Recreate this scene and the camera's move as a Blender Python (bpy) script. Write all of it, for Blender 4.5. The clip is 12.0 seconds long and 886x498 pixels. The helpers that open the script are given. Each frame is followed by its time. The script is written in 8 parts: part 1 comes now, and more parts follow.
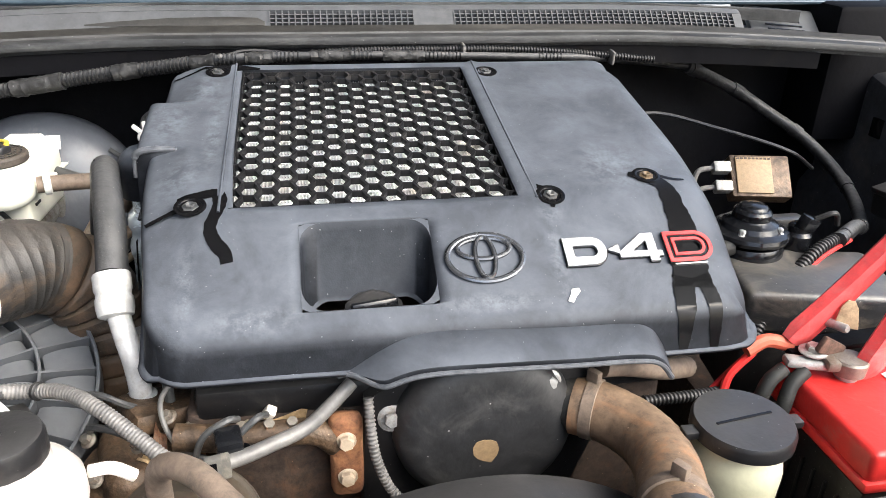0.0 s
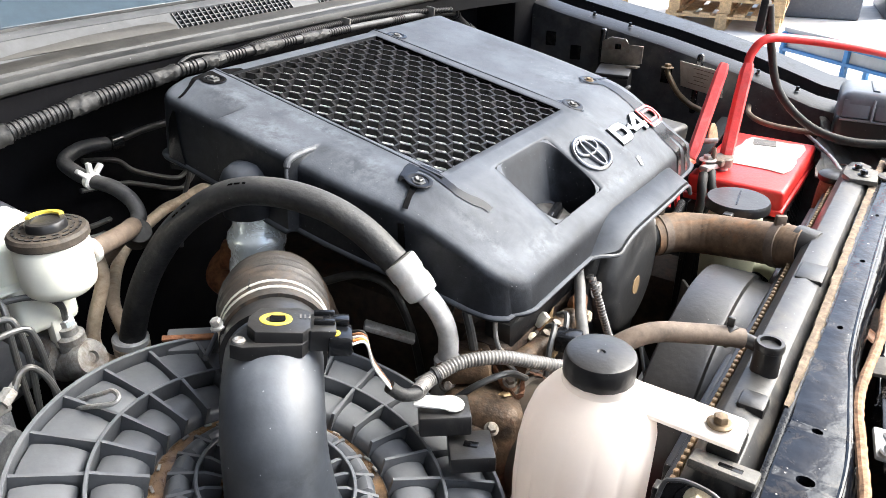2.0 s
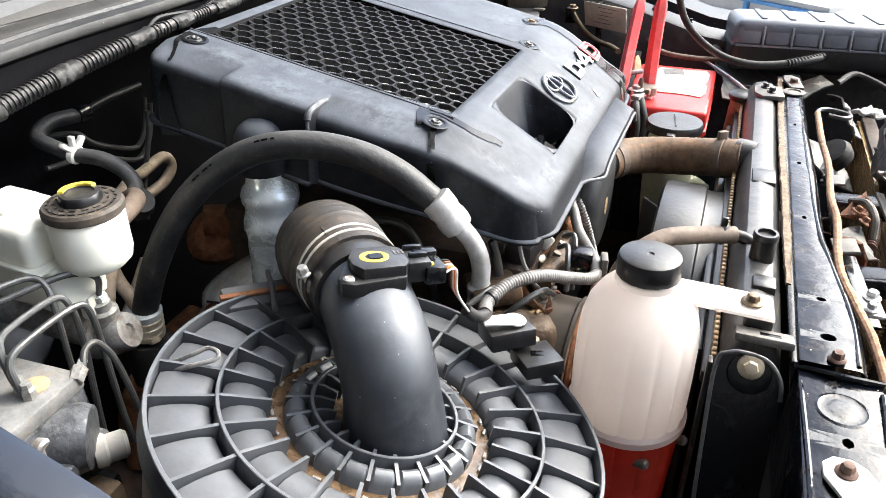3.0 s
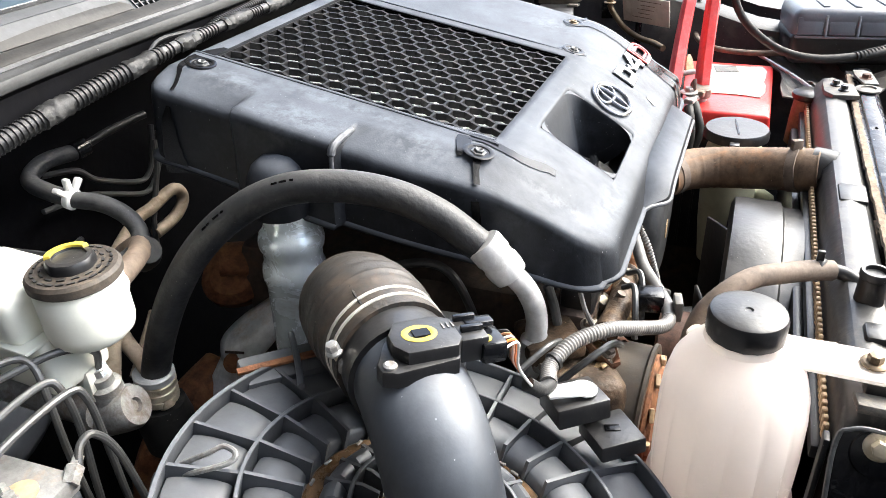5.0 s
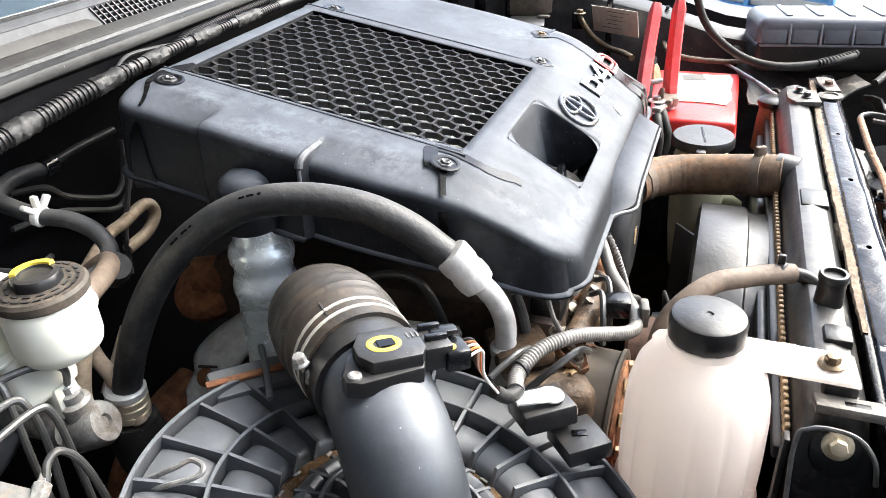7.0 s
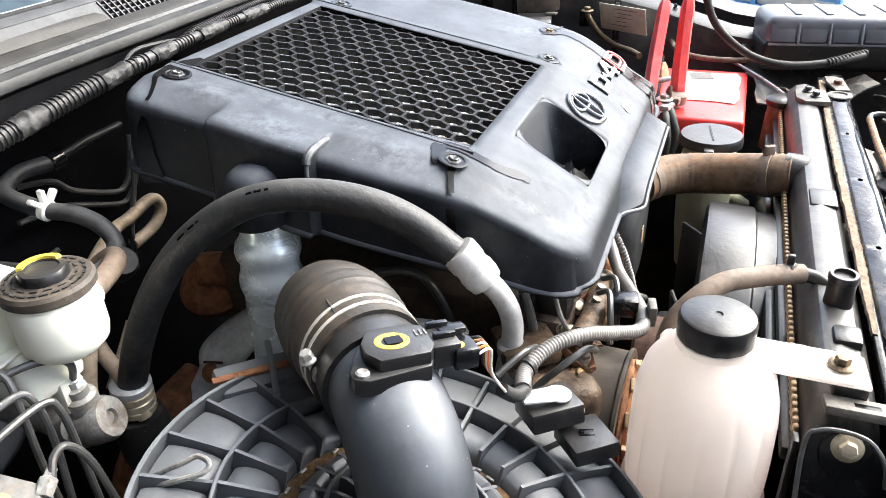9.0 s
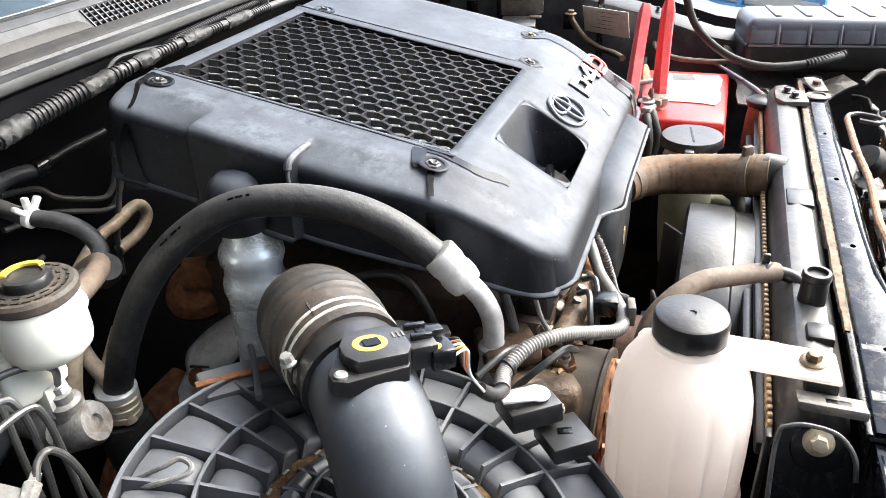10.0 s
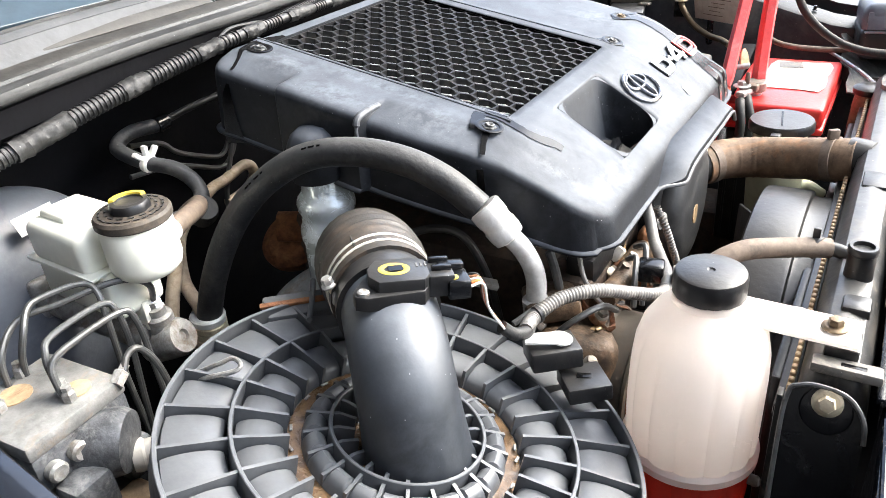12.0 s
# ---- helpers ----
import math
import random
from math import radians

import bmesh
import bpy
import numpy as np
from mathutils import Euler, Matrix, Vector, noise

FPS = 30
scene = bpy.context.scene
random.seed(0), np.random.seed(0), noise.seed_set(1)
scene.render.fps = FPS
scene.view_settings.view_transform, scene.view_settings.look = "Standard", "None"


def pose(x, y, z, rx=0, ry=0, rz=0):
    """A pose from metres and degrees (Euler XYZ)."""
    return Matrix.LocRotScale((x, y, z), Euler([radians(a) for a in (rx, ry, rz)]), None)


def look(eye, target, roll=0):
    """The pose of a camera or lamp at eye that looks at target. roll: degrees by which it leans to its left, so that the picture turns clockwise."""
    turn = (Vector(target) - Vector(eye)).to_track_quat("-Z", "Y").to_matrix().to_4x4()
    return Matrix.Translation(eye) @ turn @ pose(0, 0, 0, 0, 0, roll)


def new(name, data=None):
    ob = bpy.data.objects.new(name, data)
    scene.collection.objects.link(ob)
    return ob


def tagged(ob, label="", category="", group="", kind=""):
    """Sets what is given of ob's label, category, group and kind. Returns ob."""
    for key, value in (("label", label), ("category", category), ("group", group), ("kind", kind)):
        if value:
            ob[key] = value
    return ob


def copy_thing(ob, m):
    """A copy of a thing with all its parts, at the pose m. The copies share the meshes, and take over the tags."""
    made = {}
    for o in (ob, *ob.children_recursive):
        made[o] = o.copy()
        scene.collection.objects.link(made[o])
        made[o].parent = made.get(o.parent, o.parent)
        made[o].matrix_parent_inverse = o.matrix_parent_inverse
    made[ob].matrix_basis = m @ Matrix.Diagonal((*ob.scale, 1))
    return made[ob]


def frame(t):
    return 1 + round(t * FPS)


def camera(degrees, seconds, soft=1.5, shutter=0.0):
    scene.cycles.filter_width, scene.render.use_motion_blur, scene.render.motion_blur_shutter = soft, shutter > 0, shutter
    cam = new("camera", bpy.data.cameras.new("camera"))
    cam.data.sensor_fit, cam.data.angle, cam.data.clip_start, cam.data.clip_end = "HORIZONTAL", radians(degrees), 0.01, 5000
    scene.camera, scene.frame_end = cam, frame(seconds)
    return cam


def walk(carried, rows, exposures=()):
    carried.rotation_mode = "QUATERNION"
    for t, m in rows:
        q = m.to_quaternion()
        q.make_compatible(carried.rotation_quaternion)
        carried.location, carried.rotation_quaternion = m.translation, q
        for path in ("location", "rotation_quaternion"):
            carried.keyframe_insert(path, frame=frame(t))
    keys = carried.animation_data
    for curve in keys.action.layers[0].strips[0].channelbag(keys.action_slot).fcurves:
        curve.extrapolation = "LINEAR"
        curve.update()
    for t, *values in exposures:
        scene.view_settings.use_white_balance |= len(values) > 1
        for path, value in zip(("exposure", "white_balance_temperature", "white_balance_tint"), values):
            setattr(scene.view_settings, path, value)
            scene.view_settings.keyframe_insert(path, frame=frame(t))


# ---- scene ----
cam = camera(61.7, 12.0, soft=0.65)
PATH = [
    (0, (-0.096, -0.203, 1.263), (0.236, 1.567, 0.393), 1.4),
    (0.5, (-0.288, -0.187, 1.252), (0.498, 1.438, 0.391), 1.9),
    (1, (-0.466, -0.172, 1.271), (0.551, 1.275, 0.337), 0.6),
    (1.5, (-0.581, -0.066, 1.256), (0.686, 1.182, 0.341), -1.2),
    (2, (-0.709, 0.035, 1.266), (0.776, 1.027, 0.365), 0.2),
    (2.5, (-0.813, 0.09, 1.277), (0.781, 0.785, 0.289), -1.8),
    (3, (-0.825, 0.153, 1.268), (0.791, 0.777, 0.268), -0.1),
    (3.2, (-0.807, 0.164, 1.275), (0.811, 0.818, 0.297), -1.4),
    (5, (-0.733, 0.21, 1.261), (0.851, 0.888, 0.246), -2.9),
    (5.5, (-0.732, 0.2, 1.265), (0.876, 0.845, 0.266), -2.8),
    (6, (-0.731, 0.193, 1.264), (0.887, 0.819, 0.27), -3.0),
    (6.5, (-0.733, 0.196, 1.263), (0.882, 0.827, 0.267), -2.8),
    (7, (-0.734, 0.197, 1.264), (0.88, 0.835, 0.27), -3.1),
    (9, (-0.733, 0.201, 1.263), (0.874, 0.846, 0.263), -2.8),
    (9.5, (-0.734, 0.198, 1.266), (0.873, 0.844, 0.266), -3.5),
    (10, (-0.736, 0.189, 1.267), (0.881, 0.817, 0.271), -3.1),
    (10.5, (-0.739, 0.185, 1.27), (0.866, 0.843, 0.274), -3.4),
    (11, (-0.753, 0.18, 1.273), (0.849, 0.844, 0.276), -3.3),
    (11.5, (-0.787, 0.156, 1.28), (0.778, 0.924, 0.299), -4.8),
    (12, (-0.763, 0.099, 1.253), (0.702, 1.048, 0.277), -5.3),
]
walk(cam, [(t, look(eye, target, roll)) for t, eye, target, roll in PATH],
     exposures=[(0, 0.90, 6380, 6), (0.5, 1.06, 6380, 6), (1.0, 1.16, 6340, 5), (1.5, 1.25, 6340, 5), (2.0, 1.31, 6340, 5), (2.5, 1.33, 6340, 5), (3.0, 1.36, 6340, 5), (5.0, 1.5, 6340, 5), (10.5, 1.51, 6340, 5), (12, 1.64, 6340, 5)])


# ---- light ----
world = bpy.data.worlds.new("world")
scene.world = world
world.use_nodes = True
wn = world.node_tree
sky = wn.nodes.new("ShaderNodeTexSky")
sky.sky_type = "NISHITA"
sky.sun_disc = False
sky.sun_elevation, sky.sun_rotation = radians(44), radians(131)
sky.dust_density, sky.ozone_density, sky.air_density = 5.0, 1.1, 0.8
wn.links.new(sky.outputs[0], wn.nodes["Background"].inputs[0])
wn.nodes["Background"].inputs[1].default_value = 0.30
sun = new("sun", bpy.data.lights.new("sun", "SUN"))
sun.data.energy, sun.data.angle, sun.data.color = 1.7, radians(60), (0.945, 0.985, 1.02)
sun.matrix_world = look((1.35, -0.75, 2.73), (0, 0.4, 1.0))


# ---- materials ----
def material(name, color, rough=0.5, metal=0.0, vary=0.25, scale=40.0, dirt=None, dirt_amount=0.45, dirt_scale=12.0,
             bump=0.15, bump_scale=180.0, coat=0.0, trans=0.0, spec=0.5, speck=None, speck_scale=150.0, stretch=1.0, lit_dust=None, lit_dust_amount=0.6):
    m = bpy.data.materials.new(name)
    m.use_nodes = True
    nt = m.node_tree
    b = nt.nodes["Principled BSDF"]
    L = nt.links.new
    tc = nt.nodes.new("ShaderNodeTexCoord")
    geo = nt.nodes.new("ShaderNodeNewGeometry")
    fine = nt.nodes.new("ShaderNodeTexNoise")
    fine.inputs["Scale"].default_value, fine.inputs["Detail"].default_value = scale, 9.0
    fine.inputs["Roughness"].default_value = 0.72
    L(geo.outputs["Position"], fine.inputs["Vector"])
    ramp = nt.nodes.new("ShaderNodeMapRange")
    ramp.inputs[1].default_value, ramp.inputs[2].default_value = 0.3, 0.7
    ramp.inputs[3].default_value, ramp.inputs[4].default_value = 1 - min(0.8, 1.4 * vary), 1 + 1.4 * vary
    L(fine.outputs["Fac"], ramp.inputs[0])
    mul = nt.nodes.new("ShaderNodeMix")
    mul.data_type, mul.blend_type = "RGBA", "MULTIPLY"
    mul.inputs["Factor"].default_value = 1.0
    mul.inputs["A"].default_value = (*color, 1)
    L(ramp.outputs[0], mul.inputs["B"])
    col = mul.outputs["Result"]
    rsock = None
    if dirt:
        big = nt.nodes.new("ShaderNodeTexNoise")
        big.inputs["Scale"].default_value, big.inputs["Detail"].default_value = dirt_scale, 8.0
        big.inputs["Roughness"].default_value = 0.74
        big.inputs["Distortion"].default_value = 0.5
        if stretch != 1.0:
            mp = nt.nodes.new("ShaderNodeMapping")
            mp.inputs["Scale"].default_value = (stretch, 1.0, 1.0)
            L(geo.outputs["Position"], mp.inputs["Vector"])
            L(mp.outputs[0], big.inputs["Vector"])
        else:
            L(geo.outputs["Position"], big.inputs["Vector"])
        mr = nt.nodes.new("ShaderNodeMapRange")
        mr.inputs[1].default_value = 0.62 - 0.3 * dirt_amount
        mr.inputs[2].default_value = 0.86 - 0.3 * dirt_amount
        L(big.outputs["Fac"], mr.inputs[0])
        mix = nt.nodes.new("ShaderNodeMix")
        mix.data_type = "RGBA"
        L(mr.outputs[0], mix.inputs["Factor"])
        L(col, mix.inputs["A"])
        mix.inputs["B"].default_value = (*dirt, 1)
        col = mix.outputs["Result"]
        rr = nt.nodes.new("ShaderNodeMapRange")
        rr.inputs[3].default_value, rr.inputs[4].default_value = rough, min(1.0, rough + 0.22)
        L(mr.outputs[0], rr.inputs[0])
        rsock = rr.outputs[0]
    if lit_dust:
        # cloudy dust on upward faces; it also paints the tops as lit
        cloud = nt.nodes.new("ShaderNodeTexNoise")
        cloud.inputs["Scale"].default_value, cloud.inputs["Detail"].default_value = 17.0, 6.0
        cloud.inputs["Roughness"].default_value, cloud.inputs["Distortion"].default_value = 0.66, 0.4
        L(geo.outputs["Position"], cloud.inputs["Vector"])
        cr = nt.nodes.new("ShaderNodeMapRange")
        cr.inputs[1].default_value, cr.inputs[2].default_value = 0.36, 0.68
        cr.inputs[3].default_value, cr.inputs[4].default_value = 0.5 * lit_dust_amount, lit_dust_amount
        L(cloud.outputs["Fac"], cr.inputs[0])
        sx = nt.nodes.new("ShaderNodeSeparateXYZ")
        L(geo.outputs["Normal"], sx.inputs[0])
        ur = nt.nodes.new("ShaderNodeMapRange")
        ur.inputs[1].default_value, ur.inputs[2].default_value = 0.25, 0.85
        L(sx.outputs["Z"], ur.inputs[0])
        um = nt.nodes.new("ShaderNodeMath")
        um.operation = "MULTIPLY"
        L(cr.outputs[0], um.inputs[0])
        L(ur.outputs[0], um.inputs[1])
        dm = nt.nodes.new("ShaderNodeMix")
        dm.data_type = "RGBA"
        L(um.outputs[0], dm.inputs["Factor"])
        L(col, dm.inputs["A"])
        dm.inputs["B"].default_value = (*lit_dust, 1)
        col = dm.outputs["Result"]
    if speck:
        vo = nt.nodes.new("ShaderNodeTexVoronoi")
        vo.inputs["Scale"].default_value = speck_scale
        L(geo.outputs["Position"], vo.inputs["Vector"])
        sep = nt.nodes.new("ShaderNodeSeparateColor")
        L(vo.outputs["Color"], sep.inputs[0])
        size = nt.nodes.new("ShaderNodeMapRange")
        size.inputs[1].default_value, size.inputs[2].default_value = 0.82, 1.0
        size.inputs[3].default_value, size.inputs[4].default_value = 0.0, 0.15
        L(sep.outputs[0], size.inputs[0])
        less = nt.nodes.new("ShaderNodeMath")
        less.operation = "LESS_THAN"
        L(vo.outputs["Distance"], less.inputs[0])
        L(size.outputs[0], less.inputs[1])
        sm = nt.nodes.new("ShaderNodeMix")
        sm.data_type = "RGBA"
        L(less.outputs[0], sm.inputs["Factor"])
        L(col, sm.inputs["A"])
        sm.inputs["B"].default_value = (*speck, 1)
        col = sm.outputs["Result"]
    L(col, b.inputs["Base Color"])
    if rsock:
        L(rsock, b.inputs["Roughness"])
    else:
        rv = nt.nodes.new("ShaderNodeMapRange")
        rv.inputs[3].default_value, rv.inputs[4].default_value = max(0.02, rough - 0.07), min(1.0, rough + 0.07)
        L(fine.outputs["Fac"], rv.inputs[0])
        L(rv.outputs[0], b.inputs["Roughness"])
    b.inputs["Metallic"].default_value = metal
    b.inputs["Specular IOR Level"].default_value = spec
    b.inputs["Coat Weight"].default_value = coat
    b.inputs["Transmission Weight"].default_value = trans
    if bump:
        bn = nt.nodes.new("ShaderNodeTexNoise")
        bn.inputs["Scale"].default_value, bn.inputs["Detail"].default_value = bump_scale, 4.0
        L(geo.outputs["Position"], bn.inputs["Vector"])
        bu = nt.nodes.new("ShaderNodeBump")
        bu.inputs["Strength"].default_value, bu.inputs["Distance"].default_value = bump, 0.002
        L(bn.outputs["Fac"], bu.inputs["Height"])
        L(bu.outputs[0], b.inputs["Normal"])
    return m


M = {}
M["cover"] = material("cover_plastic", (0.012, 0.0135, 0.017), 0.5, vary=0.3, scale=60, dirt=(0.030, 0.034, 0.041), dirt_amount=0.36, dirt_scale=30, bump=0.08, bump_scale=700, speck=(0.2, 0.21, 0.22), speck_scale=300, spec=0.17, lit_dust=(0.150, 0.165, 0.193), lit_dust_amount=0.63)
M["grille"] = material("matt_black_mesh", (0.010, 0.010, 0.011), 0.55, vary=0.3, spec=0.25, dirt=(0.05, 0.045, 0.04), dirt_amount=0.25, dirt_scale=40)
M["coveredge"] = material("pale_cover_edge", (0.075, 0.080, 0.090), 0.45, vary=0.4, scale=90, bump=0.1)
M["black"] = material("black_plastic", (0.011, 0.011, 0.012), 0.34, dirt=(0.04, 0.037, 0.034), dirt_amount=0.28, dirt_scale=28, speck=(0.2, 0.19, 0.18), speck_scale=330, lit_dust=(0.12, 0.115, 0.11), lit_dust_amount=0.3)
M["airbox"] = material("air_cleaner_plastic", (0.072, 0.077, 0.085), 0.36, spec=0.55, vary=0.2, scale=30, dirt=(0.13, 0.134, 0.14), dirt_amount=0.36, dirt_scale=14, bump=0.1, lit_dust=(0.19, 0.196, 0.205), lit_dust_amount=0.4)
M["gloss"] = material("gloss_black_plastic", (0.008, 0.0085, 0.010), 0.17, vary=0.15, spec=0.4, dirt=(0.03, 0.03, 0.03), dirt_amount=0.22, dirt_scale=30)
M["rubber"] = material("rubber", (0.018, 0.018, 0.017), 0.6, spec=0.35, dirt=(0.08, 0.07, 0.06), dirt_amount=0.35, dirt_scale=30, speck=(0.2, 0.19, 0.17), speck_scale=300)
M["hose"] = material("hose_rubber", (0.016, 0.017, 0.019), 0.5, spec=0.4, vary=0.35, scale=90, dirt=(0.055, 0.053, 0.05), dirt_amount=0.42, dirt_scale=34, speck=(0.2, 0.19, 0.17), speck_scale=300, bump=0.4, lit_dust=(0.15, 0.148, 0.145), lit_dust_amount=0.55)
M["muddy"] = material("muddy_rubber", (0.16, 0.105, 0.065), 0.7, vary=0.4, scale=60, dirt=(0.36, 0.18, 0.085), dirt_amount=0.40, dirt_scale=16, speck=(0.42, 0.3, 0.2), speck_scale=260)
M["paint"] = material("dark_car_paint", (0.007, 0.008, 0.010), 0.18, coat=0.15, dirt=(0.11, 0.095, 0.08), dirt_amount=0.30, dirt_scale=30, bump=0.12, bump_scale=50, speck=(0.3, 0.27, 0.23), speck_scale=220)
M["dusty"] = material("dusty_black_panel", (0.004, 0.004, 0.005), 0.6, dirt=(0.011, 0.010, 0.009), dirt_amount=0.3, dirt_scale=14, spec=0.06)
M["cowl"] = material("cowl_plastic", (0.043, 0.046, 0.050), 0.5, dirt=(0.10, 0.10, 0.10), dirt_amount=0.36, dirt_scale=12, stretch=0.3, spec=0.25, speck=(0.16, 0.16, 0.16), speck_scale=260, lit_dust=(0.17, 0.172, 0.178), lit_dust_amount=0.4)
M["steel"] = material("zinc_steel", (0.74, 0.82, 0.88), 0.27, metal=0.4, vary=0.15, dirt=(0.38, 0.40, 0.41), dirt_amount=0.36, dirt_scale=36)
M["alloy"] = material("cast_alloy", (0.44, 0.44, 0.43), 0.45, metal=0.6, dirt=(0.2, 0.155, 0.11), dirt_amount=0.4, dirt_scale=45)
M["rust"] = material("rusty_iron", (0.19, 0.078, 0.036), 0.85, vary=0.5, scale=90, dirt=(0.36, 0.17, 0.075), dirt_amount=0.5, dirt_scale=40, bump=0.5)
M["brass"] = material("yellow_zinc", (0.16, 0.115, 0.068), 0.42, metal=0.5, vary=0.35, dirt=(0.06, 0.037, 0.02), dirt_amount=0.45, dirt_scale=80)
M["dirtalloy"] = material("dirty_alloy", (0.10, 0.064, 0.038), 0.5, metal=0.25, vary=0.6, scale=60, dirt=(0.022, 0.015, 0.010), dirt_amount=0.55, dirt_scale=34, bump=0.6, speck=(0.34, 0.24, 0.15), speck_scale=240)
M["white"] = material("white_plastic", (0.78, 0.77, 0.74), 0.4, vary=0.05, bump=0.05)
M["bottle"] = material("milky_bottle_plastic", (0.88, 0.83, 0.78), 0.27, vary=0.03, bump=0.05, dirt=(0.70, 0.58, 0.50), dirt_amount=0.12, dirt_scale=14)


def translucent(m, color, share):
    """Lets a share of the light pass diffusely through a thin plastic wall."""
    nt = m.node_tree
    out, b = nt.nodes["Material Output"], nt.nodes["Principled BSDF"]
    tr = nt.nodes.new("ShaderNodeBsdfTranslucent")
    tr.inputs["Color"].default_value = (*color, 1)
    mx = nt.nodes.new("ShaderNodeMixShader")
    mx.inputs[0].default_value = share
    nt.links.new(b.outputs[0], mx.inputs[1])
    nt.links.new(tr.outputs[0], mx.inputs[2])
    nt.links.new(mx.outputs[0], out.inputs["Surface"])


translucent(M["bottle"], (0.95, 0.90, 0.86), 0.55)
M["redfluid"] = material("red_coolant_seen_through_plastic", (0.70, 0.10, 0.07), 0.25, vary=0.15)
translucent(M["redfluid"], (0.9, 0.14, 0.09), 0.4)
M["ivory"] = material("ivory_plastic", (0.58, 0.58, 0.42), 0.35, vary=0.08, dirt=(0.4, 0.34, 0.22), dirt_amount=0.22)
M["red"] = material("red_plastic", (0.68, 0.035, 0.032), 0.36, vary=0.1, dirt=(0.52, 0.14, 0.12), dirt_amount=0.22, dirt_scale=30)
M["redvinyl"] = material("soft_red_vinyl", (0.82, 0.085, 0.085), 0.42, vary=0.15, scale=60, dirt=(0.72, 0.2, 0.19), dirt_amount=0.35, dirt_scale=30, bump=0.25)
M["label"] = material("paper_label", (0.62, 0.59, 0.53), 0.6, vary=0.12, dirt=(0.40, 0.33, 0.25), dirt_amount=0.36, dirt_scale=30)
M["yellow"] = material("yellow_paint", (0.62, 0.47, 0.06), 0.5, vary=0.2, scale=120)
M["chrome"] = material("chrome", (0.90, 0.90, 0.91), 0.24, metal=0.75, vary=0.05, bump=0, dirt=(0.5, 0.5, 0.52), dirt_amount=0.18, dirt_scale=70)
M["wet"] = material("wet_film", (0.005, 0.005, 0.0055), 0.2, vary=0.1, bump=0.1, bump_scale=60, spec=0.2)
M["fin"] = material("aluminium_fins", (0.86, 0.86, 0.84), 0.4, metal=0.35, dirt=(0.4, 0.29, 0.2), dirt_amount=0.26, dirt_scale=11)
M["concrete"] = material("concrete", (0.45, 0.44, 0.42), 0.8, vary=0.15, scale=4, dirt=(0.3, 0.28, 0.26), dirt_amount=0.3, dirt_scale=1.2)
M["wood"] = material("pallet_wood", (0.5, 0.34, 0.18), 0.75, vary=0.3, scale=30, dirt=(0.3, 0.2, 0.11), dirt_amount=0.35, dirt_scale=8)
M["case"] = material("case_plastic", (0.12, 0.13, 0.15), 0.38, vary=0.1, dirt=(0.2, 0.205, 0.215), dirt_amount=0.25, dirt_scale=20)
M["tan"] = material("tan_paper", (0.24, 0.165, 0.09), 0.6, vary=0.2, scale=200)
M["tape"] = material("grey_corrugated_loom", (0.135, 0.13, 0.124), 0.42, vary=0.3, dirt=(0.25, 0.235, 0.215), dirt_amount=0.38, dirt_scale=50, speck=(0.36, 0.34, 0.31), speck_scale=320)
M["badge"] = material("dark_chrome", (0.17, 0.175, 0.185), 0.22, metal=0.9, vary=0.1, bump=0, dirt=(0.07, 0.07, 0.075), dirt_amount=0.34, dirt_scale=60)
M["mud"] = material("brown_mud", (0.10, 0.06, 0.03), 0.25, vary=0.5, scale=120, dirt=(0.22, 0.13, 0.065), dirt_amount=0.4, dirt_scale=40, bump=0.3)
M["glass"] = material("windscreen_glass", (0.05, 0.07, 0.09), 0.08, vary=0.1, bump=0)
M["green"] = material("green_paint", (0.12, 0.3, 0.22), 0.5)
M["linesteel"] = material("dark_plated_line", (0.085, 0.087, 0.088), 0.38, metal=0.4, dirt=(0.10, 0.09, 0.078), dirt_amount=0.35, dirt_scale=60)
M["tanmetal"] = material("tan_oxide_metal", (0.46, 0.33, 0.20), 0.6, metal=0.2, vary=0.3, dirt=(0.2, 0.12, 0.07), dirt_amount=0.35, dirt_scale=50)
M["tapebk"] = material("black_tape", (0.011, 0.011, 0.012), 0.45, spec=0.35, vary=0.4, dirt=(0.06, 0.059, 0.058), dirt_amount=0.34, dirt_scale=60, bump=0.6, bump_scale=120, speck=(0.24, 0.235, 0.23), speck_scale=280, lit_dust=(0.2, 0.2, 0.2), lit_dust_amount=0.5)
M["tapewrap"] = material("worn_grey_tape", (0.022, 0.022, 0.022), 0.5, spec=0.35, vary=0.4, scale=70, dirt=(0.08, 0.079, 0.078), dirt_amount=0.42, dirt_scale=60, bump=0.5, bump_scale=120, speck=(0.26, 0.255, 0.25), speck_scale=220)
M["loombk"] = material("black_corrugated_sleeve", (0.012, 0.012, 0.013), 0.42, spec=0.35, dirt=(0.04, 0.038, 0.036), dirt_amount=0.33, dirt_scale=34, lit_dust=(0.10, 0.098, 0.096), lit_dust_amount=0.35)
M["tank"] = material("radiator_tank_plastic", (0.024, 0.025, 0.027), 0.36, vary=0.35, dirt=(0.15, 0.13, 0.105), dirt_amount=0.46, dirt_scale=24, stretch=0.7, bump=0.4, bump_scale=60, spec=0.5, speck=(0.34, 0.33, 0.31), speck_scale=240, lit_dust=(0.17, 0.16, 0.145), lit_dust_amount=0.3)
M["rust2"] = material("rusty_rod", (0.11, 0.06, 0.042), 0.75, vary=0.45, scale=120, dirt=(0.04, 0.036, 0.032), dirt_amount=0.38, dirt_scale=30, bump=0.3)
M["duststrip"] = material("dusty_brown_rubber", (0.16, 0.12, 0.09), 0.7, vary=0.3, scale=80, dirt=(0.07, 0.06, 0.05), dirt_amount=0.35, dirt_scale=30)
